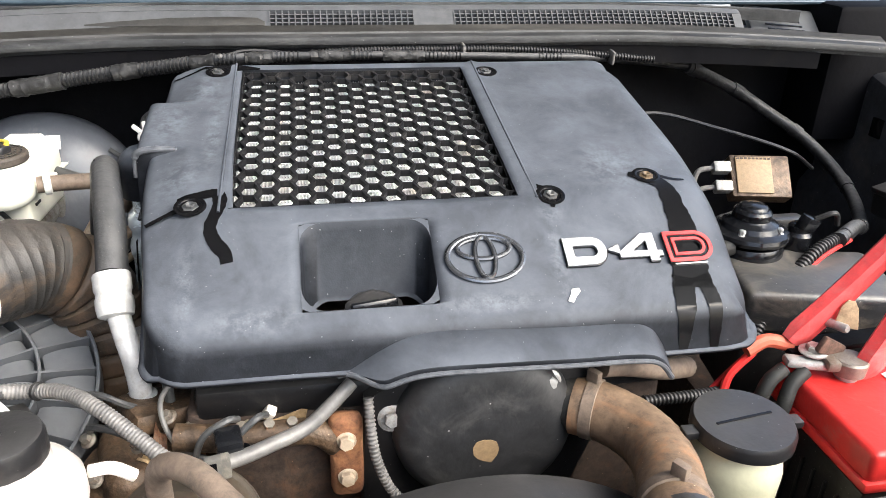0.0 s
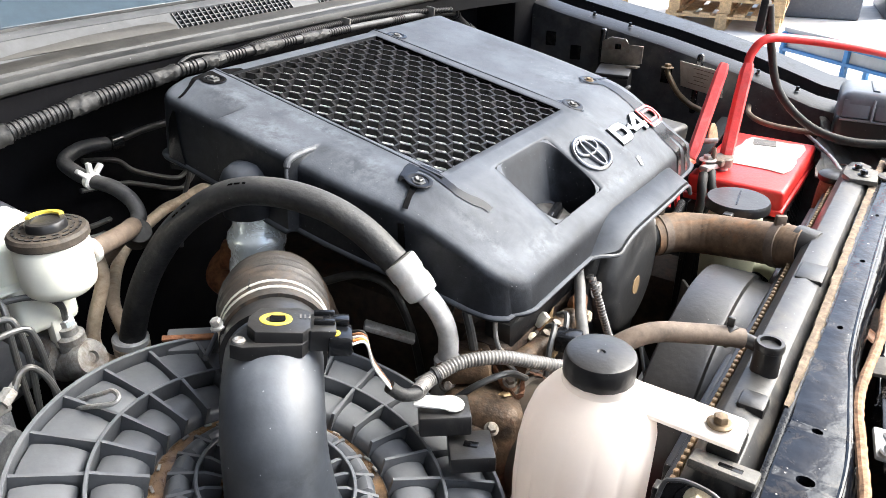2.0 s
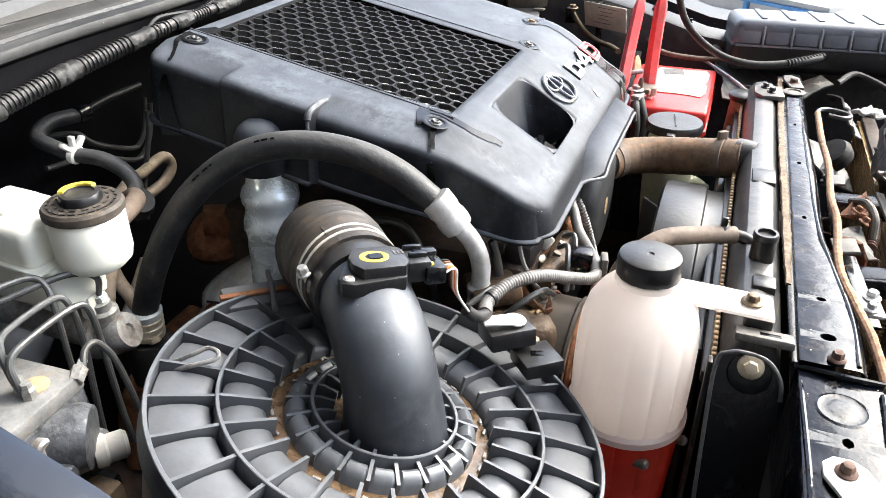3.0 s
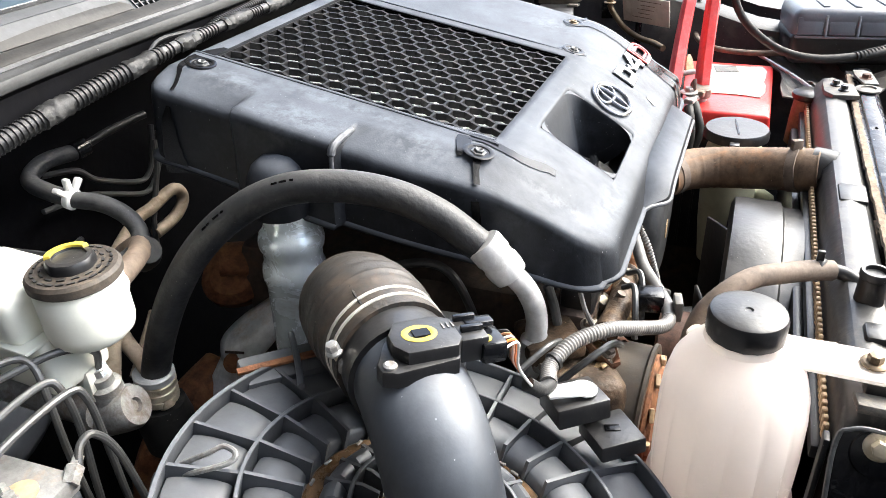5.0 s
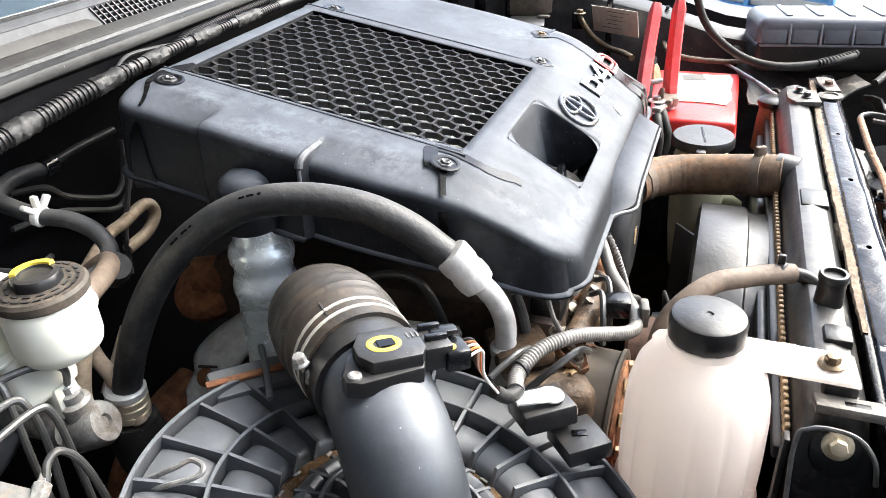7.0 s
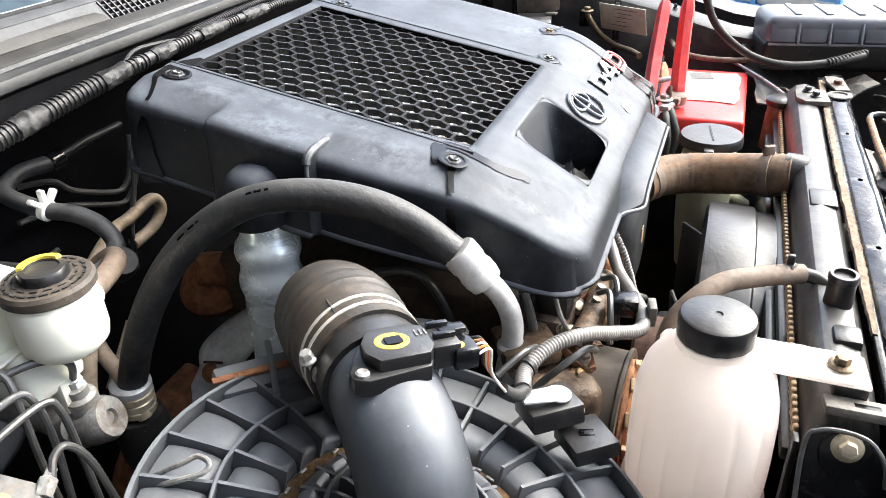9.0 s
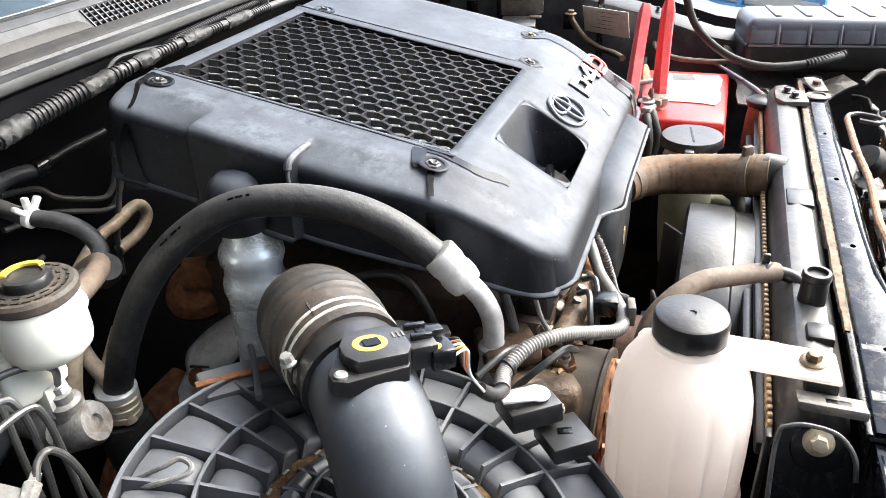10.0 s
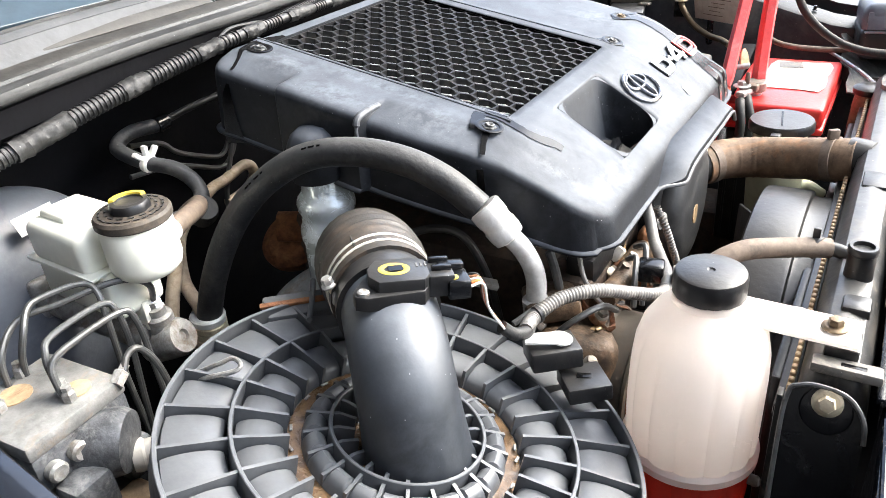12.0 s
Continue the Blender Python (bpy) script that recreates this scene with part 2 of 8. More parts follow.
M["bellows"] = material("bellows_rubber", (0.022, 0.021, 0.020), 0.5, spec=0.4, vary=0.3, dirt=(0.12, 0.078, 0.048), dirt_amount=0.42, dirt_scale=15, speck=(0.2, 0.18, 0.15), speck_scale=260, bump=0.45, lit_dust=(0.12, 0.105, 0.09), lit_dust_amount=0.45)
M["bellowsbrown"] = material("muddy_bellows_rubber", (0.050, 0.036, 0.026), 0.5, spec=0.4, vary=0.35, dirt=(0.19, 0.115, 0.065), dirt_amount=0.47, dirt_scale=14, speck=(0.26, 0.22, 0.17), speck_scale=200, bump=0.45, lit_dust=(0.16, 0.125, 0.09), lit_dust_amount=0.4)
M["alu"] = material("clean_aluminium", (0.56, 0.56, 0.55), 0.40, metal=0.2, vary=0.2, bump=0.15, dirt=(0.36, 0.33, 0.29), dirt_amount=0.3, dirt_scale=50)
M["alu2"] = material("pale_cast_aluminium", (0.32, 0.32, 0.31), 0.46, metal=0.5, vary=0.35, scale=70, dirt=(0.15, 0.10, 0.065), dirt_amount=0.5, dirt_scale=42, bump=0.35)
M["tanalu"] = material("stained_aluminium", (0.22, 0.20, 0.17), 0.5, metal=0.4, vary=0.3, scale=50, dirt=(0.13, 0.08, 0.05), dirt_amount=0.42, dirt_scale=24)
M["milk"] = material("milky_plastic", (0.82, 0.82, 0.72), 0.33, vary=0.04, bump=0.03)
M["capbrown"] = material("dusty_brown_cap", (0.055, 0.045, 0.036), 0.65, vary=0.4, scale=200, dirt=(0.14, 0.11, 0.08), dirt_amount=0.4, dirt_scale=60)
M["belt"] = material("belt_cover_plastic", (0.022, 0.0225, 0.024), 0.45, vary=0.3, scale=50, dirt=(0.065, 0.064, 0.062), dirt_amount=0.36, dirt_scale=24, speck=(0.26, 0.25, 0.24), speck_scale=180)
M["rustdark"] = material("dark_oily_iron", (0.05, 0.035, 0.027), 0.7, vary=0.5, scale=70, dirt=(0.15, 0.085, 0.05), dirt_amount=0.3, dirt_scale=18, bump=0.4, speck=(0.26, 0.15, 0.085), speck_scale=220)
M["darkred"] = material("red_enamel", (0.62, 0.05, 0.05), 0.3, vary=0.15)
M["orange"] = material("orange_wire", (0.7, 0.2, 0.05), 0.5)


# blue-grey on its upper faces also paints in a soft highlight
M["elbow"] = material("dusty_highlit_elbow_plastic", (0.020, 0.024, 0.031), 0.47, vary=0.3, scale=50, dirt=(0.06, 0.067, 0.078), dirt_amount=0.38, dirt_scale=24, spec=0.65, bump=0.08, lit_dust=(0.19, 0.21, 0.245), lit_dust_amount=0.62, speck=(0.3, 0.31, 0.33), speck_scale=200)


M["tanpipe"] = material("tan_stained_pipe", (0.42, 0.34, 0.25), 0.5, metal=0.1, vary=0.3, dirt=(0.22, 0.14, 0.08), dirt_amount=0.35, dirt_scale=40)


M["boot"] = material("orange_red_boot", (0.55, 0.11, 0.06), 0.55, vary=0.3, dirt=(0.25, 0.1, 0.07), dirt_amount=0.3, dirt_scale=60)


M["wingpaint"] = material("dusty_wing_paint", (0.006, 0.007, 0.010), 0.38, spec=0.3, dirt=(0.03, 0.029, 0.028), dirt_amount=0.34, dirt_scale=16, speck=(0.24, 0.22, 0.2), speck_scale=260)
M["fenderpaint"] = material("blue_black_wing_paint", (0.006, 0.008, 0.013), 0.16, spec=0.6, vary=0.2, dirt=(0.03, 0.032, 0.036), dirt_amount=0.3, dirt_scale=24, bump=0.25, bump_scale=40)
M["wing_dusty_lit"] = material("dusty_lit_inner_wing", (0.035, 0.037, 0.041), 0.55, spec=0.3, vary=0.35, scale=30, dirt=(0.085, 0.078, 0.07), dirt_amount=0.4, dirt_scale=14, speck=(0.24, 0.22, 0.2), speck_scale=260)
M["brassy"] = material("pale_gold_crimp", (0.62, 0.54, 0.40), 0.35, metal=0.4, vary=0.2, dirt=(0.35, 0.26, 0.16), dirt_amount=0.35, dirt_scale=70)
M["mudedge"] = material("dry_mud", (0.21, 0.158, 0.11), 0.85, vary=0.4, scale=160, dirt=(0.07, 0.055, 0.04), dirt_amount=0.42, dirt_scale=50, bump=0.5)
M["rodrust"] = material("orange_rusty_cable", (0.32, 0.18, 0.10), 0.75, vary=0.5, scale=200, dirt=(0.07, 0.05, 0.035), dirt_amount=0.4, dirt_scale=60, bump=0.4)
M["wornedge"] = material("worn_black_paint_edge", (0.09, 0.09, 0.092), 0.4, vary=0.4, dirt=(0.02, 0.02, 0.021), dirt_amount=0.42, dirt_scale=60)
M["dustplate"] = material("dust_covered_plate", (0.10, 0.095, 0.085), 0.55, vary=0.3, dirt=(0.24, 0.21, 0.17), dirt_amount=0.45, dirt_scale=50, speck=(0.4, 0.37, 0.33), speck_scale=260, bump=0.3)
M["flangepaint"] = material("black_painted_flange", (0.008, 0.009, 0.012), 0.25, vary=0.3, spec=0.4, dirt=(0.05, 0.045, 0.04), dirt_amount=0.36, dirt_scale=40)
M["benchblue"] = material("blue_painted_steel", (0.06, 0.20, 0.42), 0.45, vary=0.15, dirt=(0.2, 0.25, 0.3), dirt_amount=0.25)
M["crumple"] = material("broken_grey_plastic", (0.10, 0.098, 0.094), 0.5, vary=0.35, scale=30, dirt=(0.24, 0.22, 0.19), dirt_amount=0.4, dirt_scale=24, bump=0.3)
M["sheetpale"] = material("pale_crumpled_sheet", (0.46, 0.44, 0.41), 0.5, vary=0.25, dirt=(0.25, 0.22, 0.18), dirt_amount=0.4, dirt_scale=30)
M["latchrust"] = material("orange_brown_rust", (0.19, 0.085, 0.045), 0.8, vary=0.5, scale=90, dirt=(0.38, 0.30, 0.22), dirt_amount=0.36, dirt_scale=30, bump=0.5, speck=(0.4, 0.28, 0.18), speck_scale=200)
M["goldrust"] = material("golden_rusty_plating", (0.34, 0.24, 0.13), 0.45, metal=0.35, vary=0.4, scale=90, dirt=(0.13, 0.07, 0.035), dirt_amount=0.42, dirt_scale=40, bump=0.3)
M["goldfin"] = material("golden_condenser_fin", (0.42, 0.27, 0.11), 0.5, metal=0.2, vary=0.3, dirt=(0.18, 0.10, 0.045), dirt_amount=0.4, dirt_scale=20)
M["shield"] = material("grey_heat_shield_steel", (0.74, 0.75, 0.75), 0.42, metal=0.15, vary=0.25, dirt=(0.50, 0.34, 0.20), dirt_amount=0.38, dirt_scale=22)


M["caselight"] = material("pale_case_edge", (0.2, 0.21, 0.23), 0.4, vary=0.15)


def add_wear_sheen(m, spots, color, strength=0.6):
    """Pale rubbed patches and painted sheen: spots are (x, y, half width, half depth) in the plan, broken up by noise.
    """
    nt = m.node_tree
    L = nt.links.new
    b = nt.nodes["Principled BSDF"]
    geo = nt.nodes.new("ShaderNodeNewGeometry")
    total = None
    for x, y, hw, hd in spots:
        mp = nt.nodes.new("ShaderNodeMapping")
        mp.vector_type = "TEXTURE"
        mp.inputs["Location"].default_value, mp.inputs["Scale"].default_value = (x, y, 0), (hw, hd, 1000.0)
        L(geo.outputs["Position"], mp.inputs["Vector"])
        ln = nt.nodes.new("ShaderNodeVectorMath")
        ln.operation = "LENGTH"
        L(mp.outputs[0], ln.inputs[0])
        mr = nt.nodes.new("ShaderNodeMapRange")
        mr.inputs[1].default_value, mr.inputs[2].default_value = 1.0, 0.2
        L(ln.outputs["Value"], mr.inputs[0])
        if total is None:
            total = mr.outputs[0]
        else:
            mx = nt.nodes.new("ShaderNodeMath")
            mx.operation = "MAXIMUM"
            L(total, mx.inputs[0])
            L(mr.outputs[0], mx.inputs[1])
            total = mx.outputs[0]
    no = nt.nodes.new("ShaderNodeTexNoise")
    no.inputs["Scale"].default_value, no.inputs["Detail"].default_value, no.inputs["Roughness"].default_value = 75.0, 9.0, 0.75
    L(geo.outputs["Position"], no.inputs["Vector"])
    nr = nt.nodes.new("ShaderNodeMapRange")
    nr.inputs[1].default_value, nr.inputs[2].default_value, nr.inputs[4].default_value = 0.42, 0.62, strength
    L(no.outputs["Fac"], nr.inputs[0])
    mu = nt.nodes.new("ShaderNodeMath")
    mu.operation = "MULTIPLY"
    L(total, mu.inputs[0])
    L(nr.outputs[0], mu.inputs[1])
    mix = nt.nodes.new("ShaderNodeMix")
    mix.data_type = "RGBA"
    L(mu.outputs[0], mix.inputs["Factor"])
    L(b.inputs["Base Color"].links[0].from_socket, mix.inputs["A"])
    mix.inputs["B"].default_value = (*color, 1)
    L(mix.outputs["Result"], b.inputs["Base Color"])


# rubbed plastic; the front bulge spots paint in its bright sheen
add_wear_sheen(M["cover"], [(-0.15, 0.300, 0.055, 0.014), (-0.200, 0.330, 0.012, 0.050), (0.104, 0.330, 0.010, 0.050), (0.108, 0.375, 0.016, 0.014), (0.04, 0.302, 0.06, 0.010), (-0.235, 0.550, 0.030, 0.060), (-0.215, 0.450, 0.030, 0.05), (-0.205, 0.63, 0.03, 0.05), (0.19, 0.44, 0.05, 0.06), (-0.19, 0.53, 0.012, 0.12)], (0.25, 0.275, 0.31), 0.34)


# ---- mesh helpers ----
def thing(name, label, category, group="", kind="", at=(0, 0, 0)):
    ob = new(name)
    ob.empty_display_size = 0.02
    ob.location = at
    return tagged(ob, label, category, group, kind)


def part(name, bm, mat, parent, label="", smooth=True):
    bmesh.ops.recalc_face_normals(bm, faces=bm.faces)
    me = bpy.data.meshes.new(name)
    bm.to_mesh(me)
    bm.free()
    me.materials.append(M[mat] if isinstance(mat, str) else mat)
    if smooth:
        me.polygons.foreach_set("use_smooth", [True] * len(me.polygons))
        me.set_sharp_from_angle(angle=radians(35))
    ob = new(name, me)
    if parent:
        ob.parent = parent
        root = parent
        off = Vector(parent.location)
        while root.parent:
            root = root.parent
            off += Vector(root.location)
        ob.location = -off
    if label:
        ob["label"] = label
    return ob


def lone(name, bm, mat, label, category, group="", kind="", smooth=True):
    return tagged(part(name, bm, mat, None, "", smooth), label, category, group, kind)


def spline(pts, n=8):
    """A smooth line through the points."""
    p = [Vector(q) for q in pts]
    p = [2 * p[0] - p[1]] + p + [2 * p[-1] - p[-2]]
    out = []
    for i in range(1, len(p) - 2):
        for k in range(n):
            t = k / n
            a, b, c, d = p[i - 1:i + 3]
            out.append(0.5 * (2 * b + (c - a) * t + (2 * a - 5 * b + 4 * c - d) * t * t + (3 * b - a - 3 * c + d) * t ** 3))
    out.append(p[-2])
    return out


def sweep(bm, line, radii, seg=14, caps=True, squash=1.0):
    """A tube along a line of points with one radius or one for each point."""
    n = len(line)
    if not hasattr(radii, "__len__"):
        radii = [radii] * n
    d0 = (line[1] - line[0]).normalized()
    u = d0.orthogonal().normalized()
    if abs(d0.z) < 0.9:
        u = d0.cross(Vector((0, 0, 1))).normalized()
    rings = []
    prev = d0
    for i in range(n):
        d = (line[min(i + 1, n - 1)] - line[max(i - 1, 0)])
        d = d.normalized() if d.length > 1e-9 else prev
        q = prev.rotation_difference(d)
        u = (q @ u).normalized()
        w = d.cross(u).normalized()
        prev = d
        rings.append([bm.verts.new(line[i] + radii[i] * (u * math.cos(a) + w * math.sin(a) * squash))
                      for a in (2 * math.pi * k / seg for k in range(seg))])
    for a, b in zip(rings, rings[1:]):
        for k in range(seg):
            bm.faces.new((a[k], a[(k + 1) % seg], b[(k + 1) % seg], b[k]))
    if caps:
        bm.faces.new(rings[0][::-1])
        bm.faces.new(rings[-1])
    return bm


def tube(pts, r, seg=14, n=8, caps=True):
    return sweep(bmesh.new(), spline(pts, n), r, seg, caps)


def resample(line, step):
    out, need = [line[0].copy()], step
    for a, b in zip(line, line[1:]):
        seg = (b - a).length
        pos = 0.0
        while seg - pos >= need:
            pos += need
            out.append(a.lerp(b, pos / seg))
            need = step
        need -= seg - pos
    return out


def loom(pts, r, pitch=0.0036, depth=0.0012, seg=12):
    """Corrugated conduit."""
    line = resample(spline(pts, 10), pitch / 4)
    radii = [r - (depth if (i // 2) % 2 else 0) for i in range(len(line))]
    return sweep(bmesh.new(), line, radii, seg)


def lathe(bm, profile, m, seg=32, sx=1.0, sy=1.0, lobes=None):
    """A turned shape: (radius, height) pairs about the local z axis of m."""
    rings = []
    for r, z in profile:
        if r <= 1e-6:
            rings.append([bm.verts.new(m @ Vector((0, 0, z)))])
        else:
            ring = []
            for k in range(seg):
                a = 2 * math.pi * k / seg
                rr = r * (lobes(a, z) if lobes else 1)
                ring.append(bm.verts.new(m @ Vector((sx * rr * math.cos(a), sy * rr * math.sin(a), z))))
            rings.append(ring)
    for a, b in zip(rings, rings[1:]):
        if len(a) == 1 and len(b) == 1:
            continue
        for k in range(seg):
            j = (k + 1) % seg
            if len(a) == 1:
                bm.faces.new((a[0], b[j], b[k]))
            elif len(b) == 1:
                bm.faces.new((a[k], a[j], b[0]))
            else:
                bm.faces.new((a[k], a[j], b[j], b[k]))
    for ring, flip in ((rings[0], True), (rings[-1], False)):
        if len(ring) > 1:
            bm.faces.new(ring[::-1] if flip else ring)
    return bm


def turned(profile, at, axis=(0, 0, 1), seg=32, sx=1.0, sy=1.0, lobes=None):
    q = Vector((0, 0, 1)).rotation_difference(Vector(axis).normalized())
    return lathe(bmesh.new(), profile, Matrix.Translation(at) @ q.to_matrix().to_4x4(), seg, sx, sy, lobes)


def box(bm, size, m, bevel=0.0, seg=2):
    r = bmesh.ops.create_cube(bm, size=1.0, matrix=m @ Matrix.Diagonal((*size, 1)))
    if bevel:
        vs = set(r["verts"])
        es = [e for e in bm.edges if e.verts[0] in vs and e.verts[1] in vs]
        bmesh.ops.bevel(bm, geom=es, offset=bevel, segments=seg, affect="EDGES", profile=0.5)
    return bm


def block(size, at, rot=(0, 0, 0), bevel=0.003, seg=2):
    return box(bmesh.new(), size, pose(*at, *rot), bevel, seg)


def slab(poly, z0, z1, m=Matrix(), bevel=0.0):
    """A flat plate with the outline poly (x, y), from z0 to z1."""
    bm = bmesh.new()
    lo = [bm.verts.new(m @ Vector((x, y, z0))) for x, y in poly]
    hi = [bm.verts.new(m @ Vector((x, y, z1))) for x, y in poly]
    n = len(poly)
    for k in range(n):
        bm.faces.new((lo[k], lo[(k + 1) % n], hi[(k + 1) % n], hi[k]))
    bm.faces.new(lo[::-1])
    top = bm.faces.new(hi)
    if bevel:
        bmesh.ops.bevel(bm, geom=list(top.edges), offset=bevel, segments=2, affect="EDGES", profile=0.5)
    return bm


def hexbolt(parent, at, axis=(0, 0, 1), r=0.006, mat="brass", washer=1.7, name="bolt"):
    q = Vector((0, 0, 1)).rotation_difference(Vector(axis).normalized()).to_matrix().to_4x4()
    m = Matrix.Translation(at) @ q
    bm = bmesh.new()
    lathe(bm, [(washer * r, 0), (washer * r, 0.0012), (washer * r * 0.8, 0.0022), (r, 0.0024)], m, 20)
    lathe(bm, [(r, 0.002), (r, 0.0062), (r * 0.86, 0.0074), (r * 0.3, 0.0077), (0.0, 0.0077)], m @ pose(0, 0, 0, 0, 0, 17), 6)
    return part(name, bm, mat, parent, "", smooth=False)


# ---- ground and surroundings ----
bm = bmesh.new()
bmesh.ops.create_grid(bm, x_segments=4, y_segments=4, size=60)
lone("floor", bm, "concrete", "pale worn concrete workshop floor", "floor", kind="structure")


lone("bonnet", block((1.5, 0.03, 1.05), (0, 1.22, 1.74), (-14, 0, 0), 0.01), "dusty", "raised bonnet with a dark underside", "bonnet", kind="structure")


M["shade_wall"] = material("shade_wall_dark", (0.05, 0.05, 0.052), 0.8, vary=0.2, scale=3)
M["shade_roof"] = material("shade_roof_sheet", (0.16, 0.16, 0.165), 0.7, vary=0.2, scale=3)
# unseen slab added to keep overhead sky off the engine bay
lone("ceiling", block((5.4, 9.0, 0.12), (-0.3, 4.3, 4.3), bevel=0.01), "shade_roof", "unseen roof sheet added to block the sky overhead", "ceiling", kind="structure")
# added out of view to cut the light on left-facing sides
lone("wall_left", block((0.2, 16.0, 7.0), (-2.9, 1.0, 3.5), bevel=0.01), "shade_wall", "unseen dark wall added to block light from the left", "wall", kind="structure")


# ---- engine cover ----
X0, X1, Y0, Y1 = -0.250, 0.276, 0.283, 0.697
GX0, GX1, GY0, GY1 = -0.169, 0.084, 0.398, 0.674
SX0, SX1, SY0, SY1 = -0.111, -0.002, 0.304, 0.374


def smooth(a, b, t):
    t = min(1, max(0, (t - a) / (b - a)))
    return t * t * (3 - 2 * t)


def plane_z(x, y):
    return 1.018 + 0.2 * (y - 0.40)


def front_z(x, y):
    return 0.984 + 0.62 * (y - 0.335)


def side_box(y):
    """Where the left edge stands out as a box above the pipe neck."""
    return smooth(0.5030, 0.5065, y) * (1 - smooth(0.597, 0.607, y))


def cover_z(x, y):
    k = 0.010
    a, b = plane_z(x, y), front_z(x, y)
    h = max(0, k - abs(a - b)) / k
    z = min(a, b) - h * h * k / 4
    d = smooth(-0.215, -0.198, x) * (1 - smooth(0.100, 0.122, x)) * smooth(0.298, 0.312, y) * (1 - smooth(0.375, 0.395, y))
    edge = -0.250 + 0.021 * (1 - smooth(0.27, 0.50, y))
    shoulder = min(1.0, max(0.0, (edge + 0.038 - x) / 0.038))
    return z + 0.002 * d - 0.010 * shoulder * (1 - side_box(y)) * smooth(0.30, 0.40, y)


def axis_values(lo, hi, marks, step, fine):
    vals = {round(lo, 5), round(hi, 5)}
    for f in fine:
        vals |= {round(lo + f, 5), round(hi - f, 5)}
    vals |= {round(m, 5) for m in marks}
    v = sorted(vals)
    out = [v[0]]
    for a, b in zip(v, v[1:]):
        n = max(1, math.ceil((b - a) / step))
        out += [a + (b - a) * k / n for k in range(1, n + 1)]
    return out


def make_cover():
    t = thing("engine_cover", "dark grey plastic engine cover, dusty, with wet streaks", "engine cover")
    fine = (0.0015, 0.004, 0.008, 0.013, 0.02, 0.03)
    xs = axis_values(X0, X1, (GX0, GX1, SX0, SX1, -0.215, -0.207, -0.198, 0.100, 0.111, 0.122, -0.178, -0.174, -0.212), 0.012, fine)
    ys = axis_values(Y0, Y1, (GY0, GY1, SY0, SY1, 0.298, 0.305, 0.312, 0.378, 0.385, 0.391, 0.503, 0.5045, 0.5055, 0.5068, 0.597, 0.600, 0.604, 0.607), 0.012, fine)
    radius = {"l": 0.008, "r": 0.040, "f": 0.009, "b": 0.010}
    bm = bmesh.new()
    grid = {}

    def fall(d, r):
        return 0.0 if d >= r else r - math.sqrt(max(0, r * r - (r - d) ** 2))

    for i, x in enumerate(xs):
        for j, y in enumerate(ys):
            px, py = x, y
            for rc, ex, ey, sx, sy in ((0.036, X0, Y0, -1, -1), (0.036, X1, Y0, 1, -1), (0.020, X0, Y1, -1, 1), (0.04, X1, Y1, 1, 1)):
                cx, cy = ex - sx * rc, ey - sy * rc
                vx, vy = (x - cx) * sx, (y - cy) * sy
                if vx > 0 and vy > 0:
                    k = max(vx, vy) / math.hypot(vx, vy)
                    px, py = cx + sx * vx * k, cy + sy * vy * k
            z = cover_z(px, py) - max(fall(x - X0, radius["l"]), fall(X1 - x, radius["r"]), fall(y - Y0, radius["f"]), fall(Y1 - y, radius["b"]))
            # the left edge draws in towards the front
            if px < -0.1:
                px += (0.021 * (1 - smooth(0.27, 0.50, py))) * smooth(0.1, 0.25, -px)
            px -= 0.011 * side_box(py) * smooth(0.212, 0.245, -px) if px < -0.212 else 0.0
            px += 0.016 * smooth(0.32, 0.52, py) * smooth(0.15, 0.27, px)
            # shallow seams either side of the grille field
            for sxm in (-0.178, 0.102):
                if abs(px - sxm) < 0.0035 and py > 0.385:
                    z += 0.0016
            grid[i, j] = bm.verts.new((px, py, z))
    e = 1e-4
    for i in range(len(xs) - 1):
        for j in range(len(ys) - 1):
            cx, cy = (xs[i] + xs[i + 1]) / 2, (ys[j] + ys[j + 1]) / 2
            if GX0 - e < cx < GX1 + e and GY0 - e < cy < GY1 + e:
                continue
            if SX0 - e < cx < SX1 + e and SY0 - e < cy < SY1 + e:
                continue
            bm.faces.new((grid[i, j], grid[i + 1, j], grid[i + 1, j + 1], grid[i, j + 1]))
    nx, ny = len(xs) - 1, len(ys) - 1
    loop = [grid[i, 0] for i in range(nx)] + [grid[nx, j] for j in range(ny)] + [grid[i, ny] for i in range(nx, 0, -1)] + [grid[0, j] for j in range(ny, 0, -1)]
    rings = [loop]
    for f in (0.04, 0.10, 0.35, 0.97, 1.0):
        ring = []
        for v in loop:
            x, y, z = v.co
            drop = smooth(0.285, 0.345, y)
            zb = (0.926 - 0.008 * smooth(-0.15, 0.2, x)) * (1 - drop) + drop * (plane_z(x, y) - 0.074)
            out = 0.004 * f + (0.004 if f == 1.0 else 0)
            ox = -out if x < X0 + 0.03 else (out if x > X1 - 0.03 else 0)
            oy = -out if y < Y0 + 0.03 else (out if y > Y1 - 0.03 else 0)
            ring.append(bm.verts.new((x + ox, y + oy, z + (zb - z) * f)))
        rings.append(ring)
    n = len(loop)
    for a, b in zip(rings, rings[1:]):
        for k in range(n):
            bm.faces.new((a[k], a[(k + 1) % n], b[(k + 1) % n], b[k]))
    # grille well
    wb = bmesh.new()
    well = [(GX0, GY0), (GX1, GY0), (GX1, GY1), (GX0, GY1)]
    hi = [wb.verts.new((x, y, cover_z(x, y) + 0.0006)) for x, y in well]
    lo = [wb.verts.new((x, y, cover_z(x, y) - 0.030)) for x, y in well]
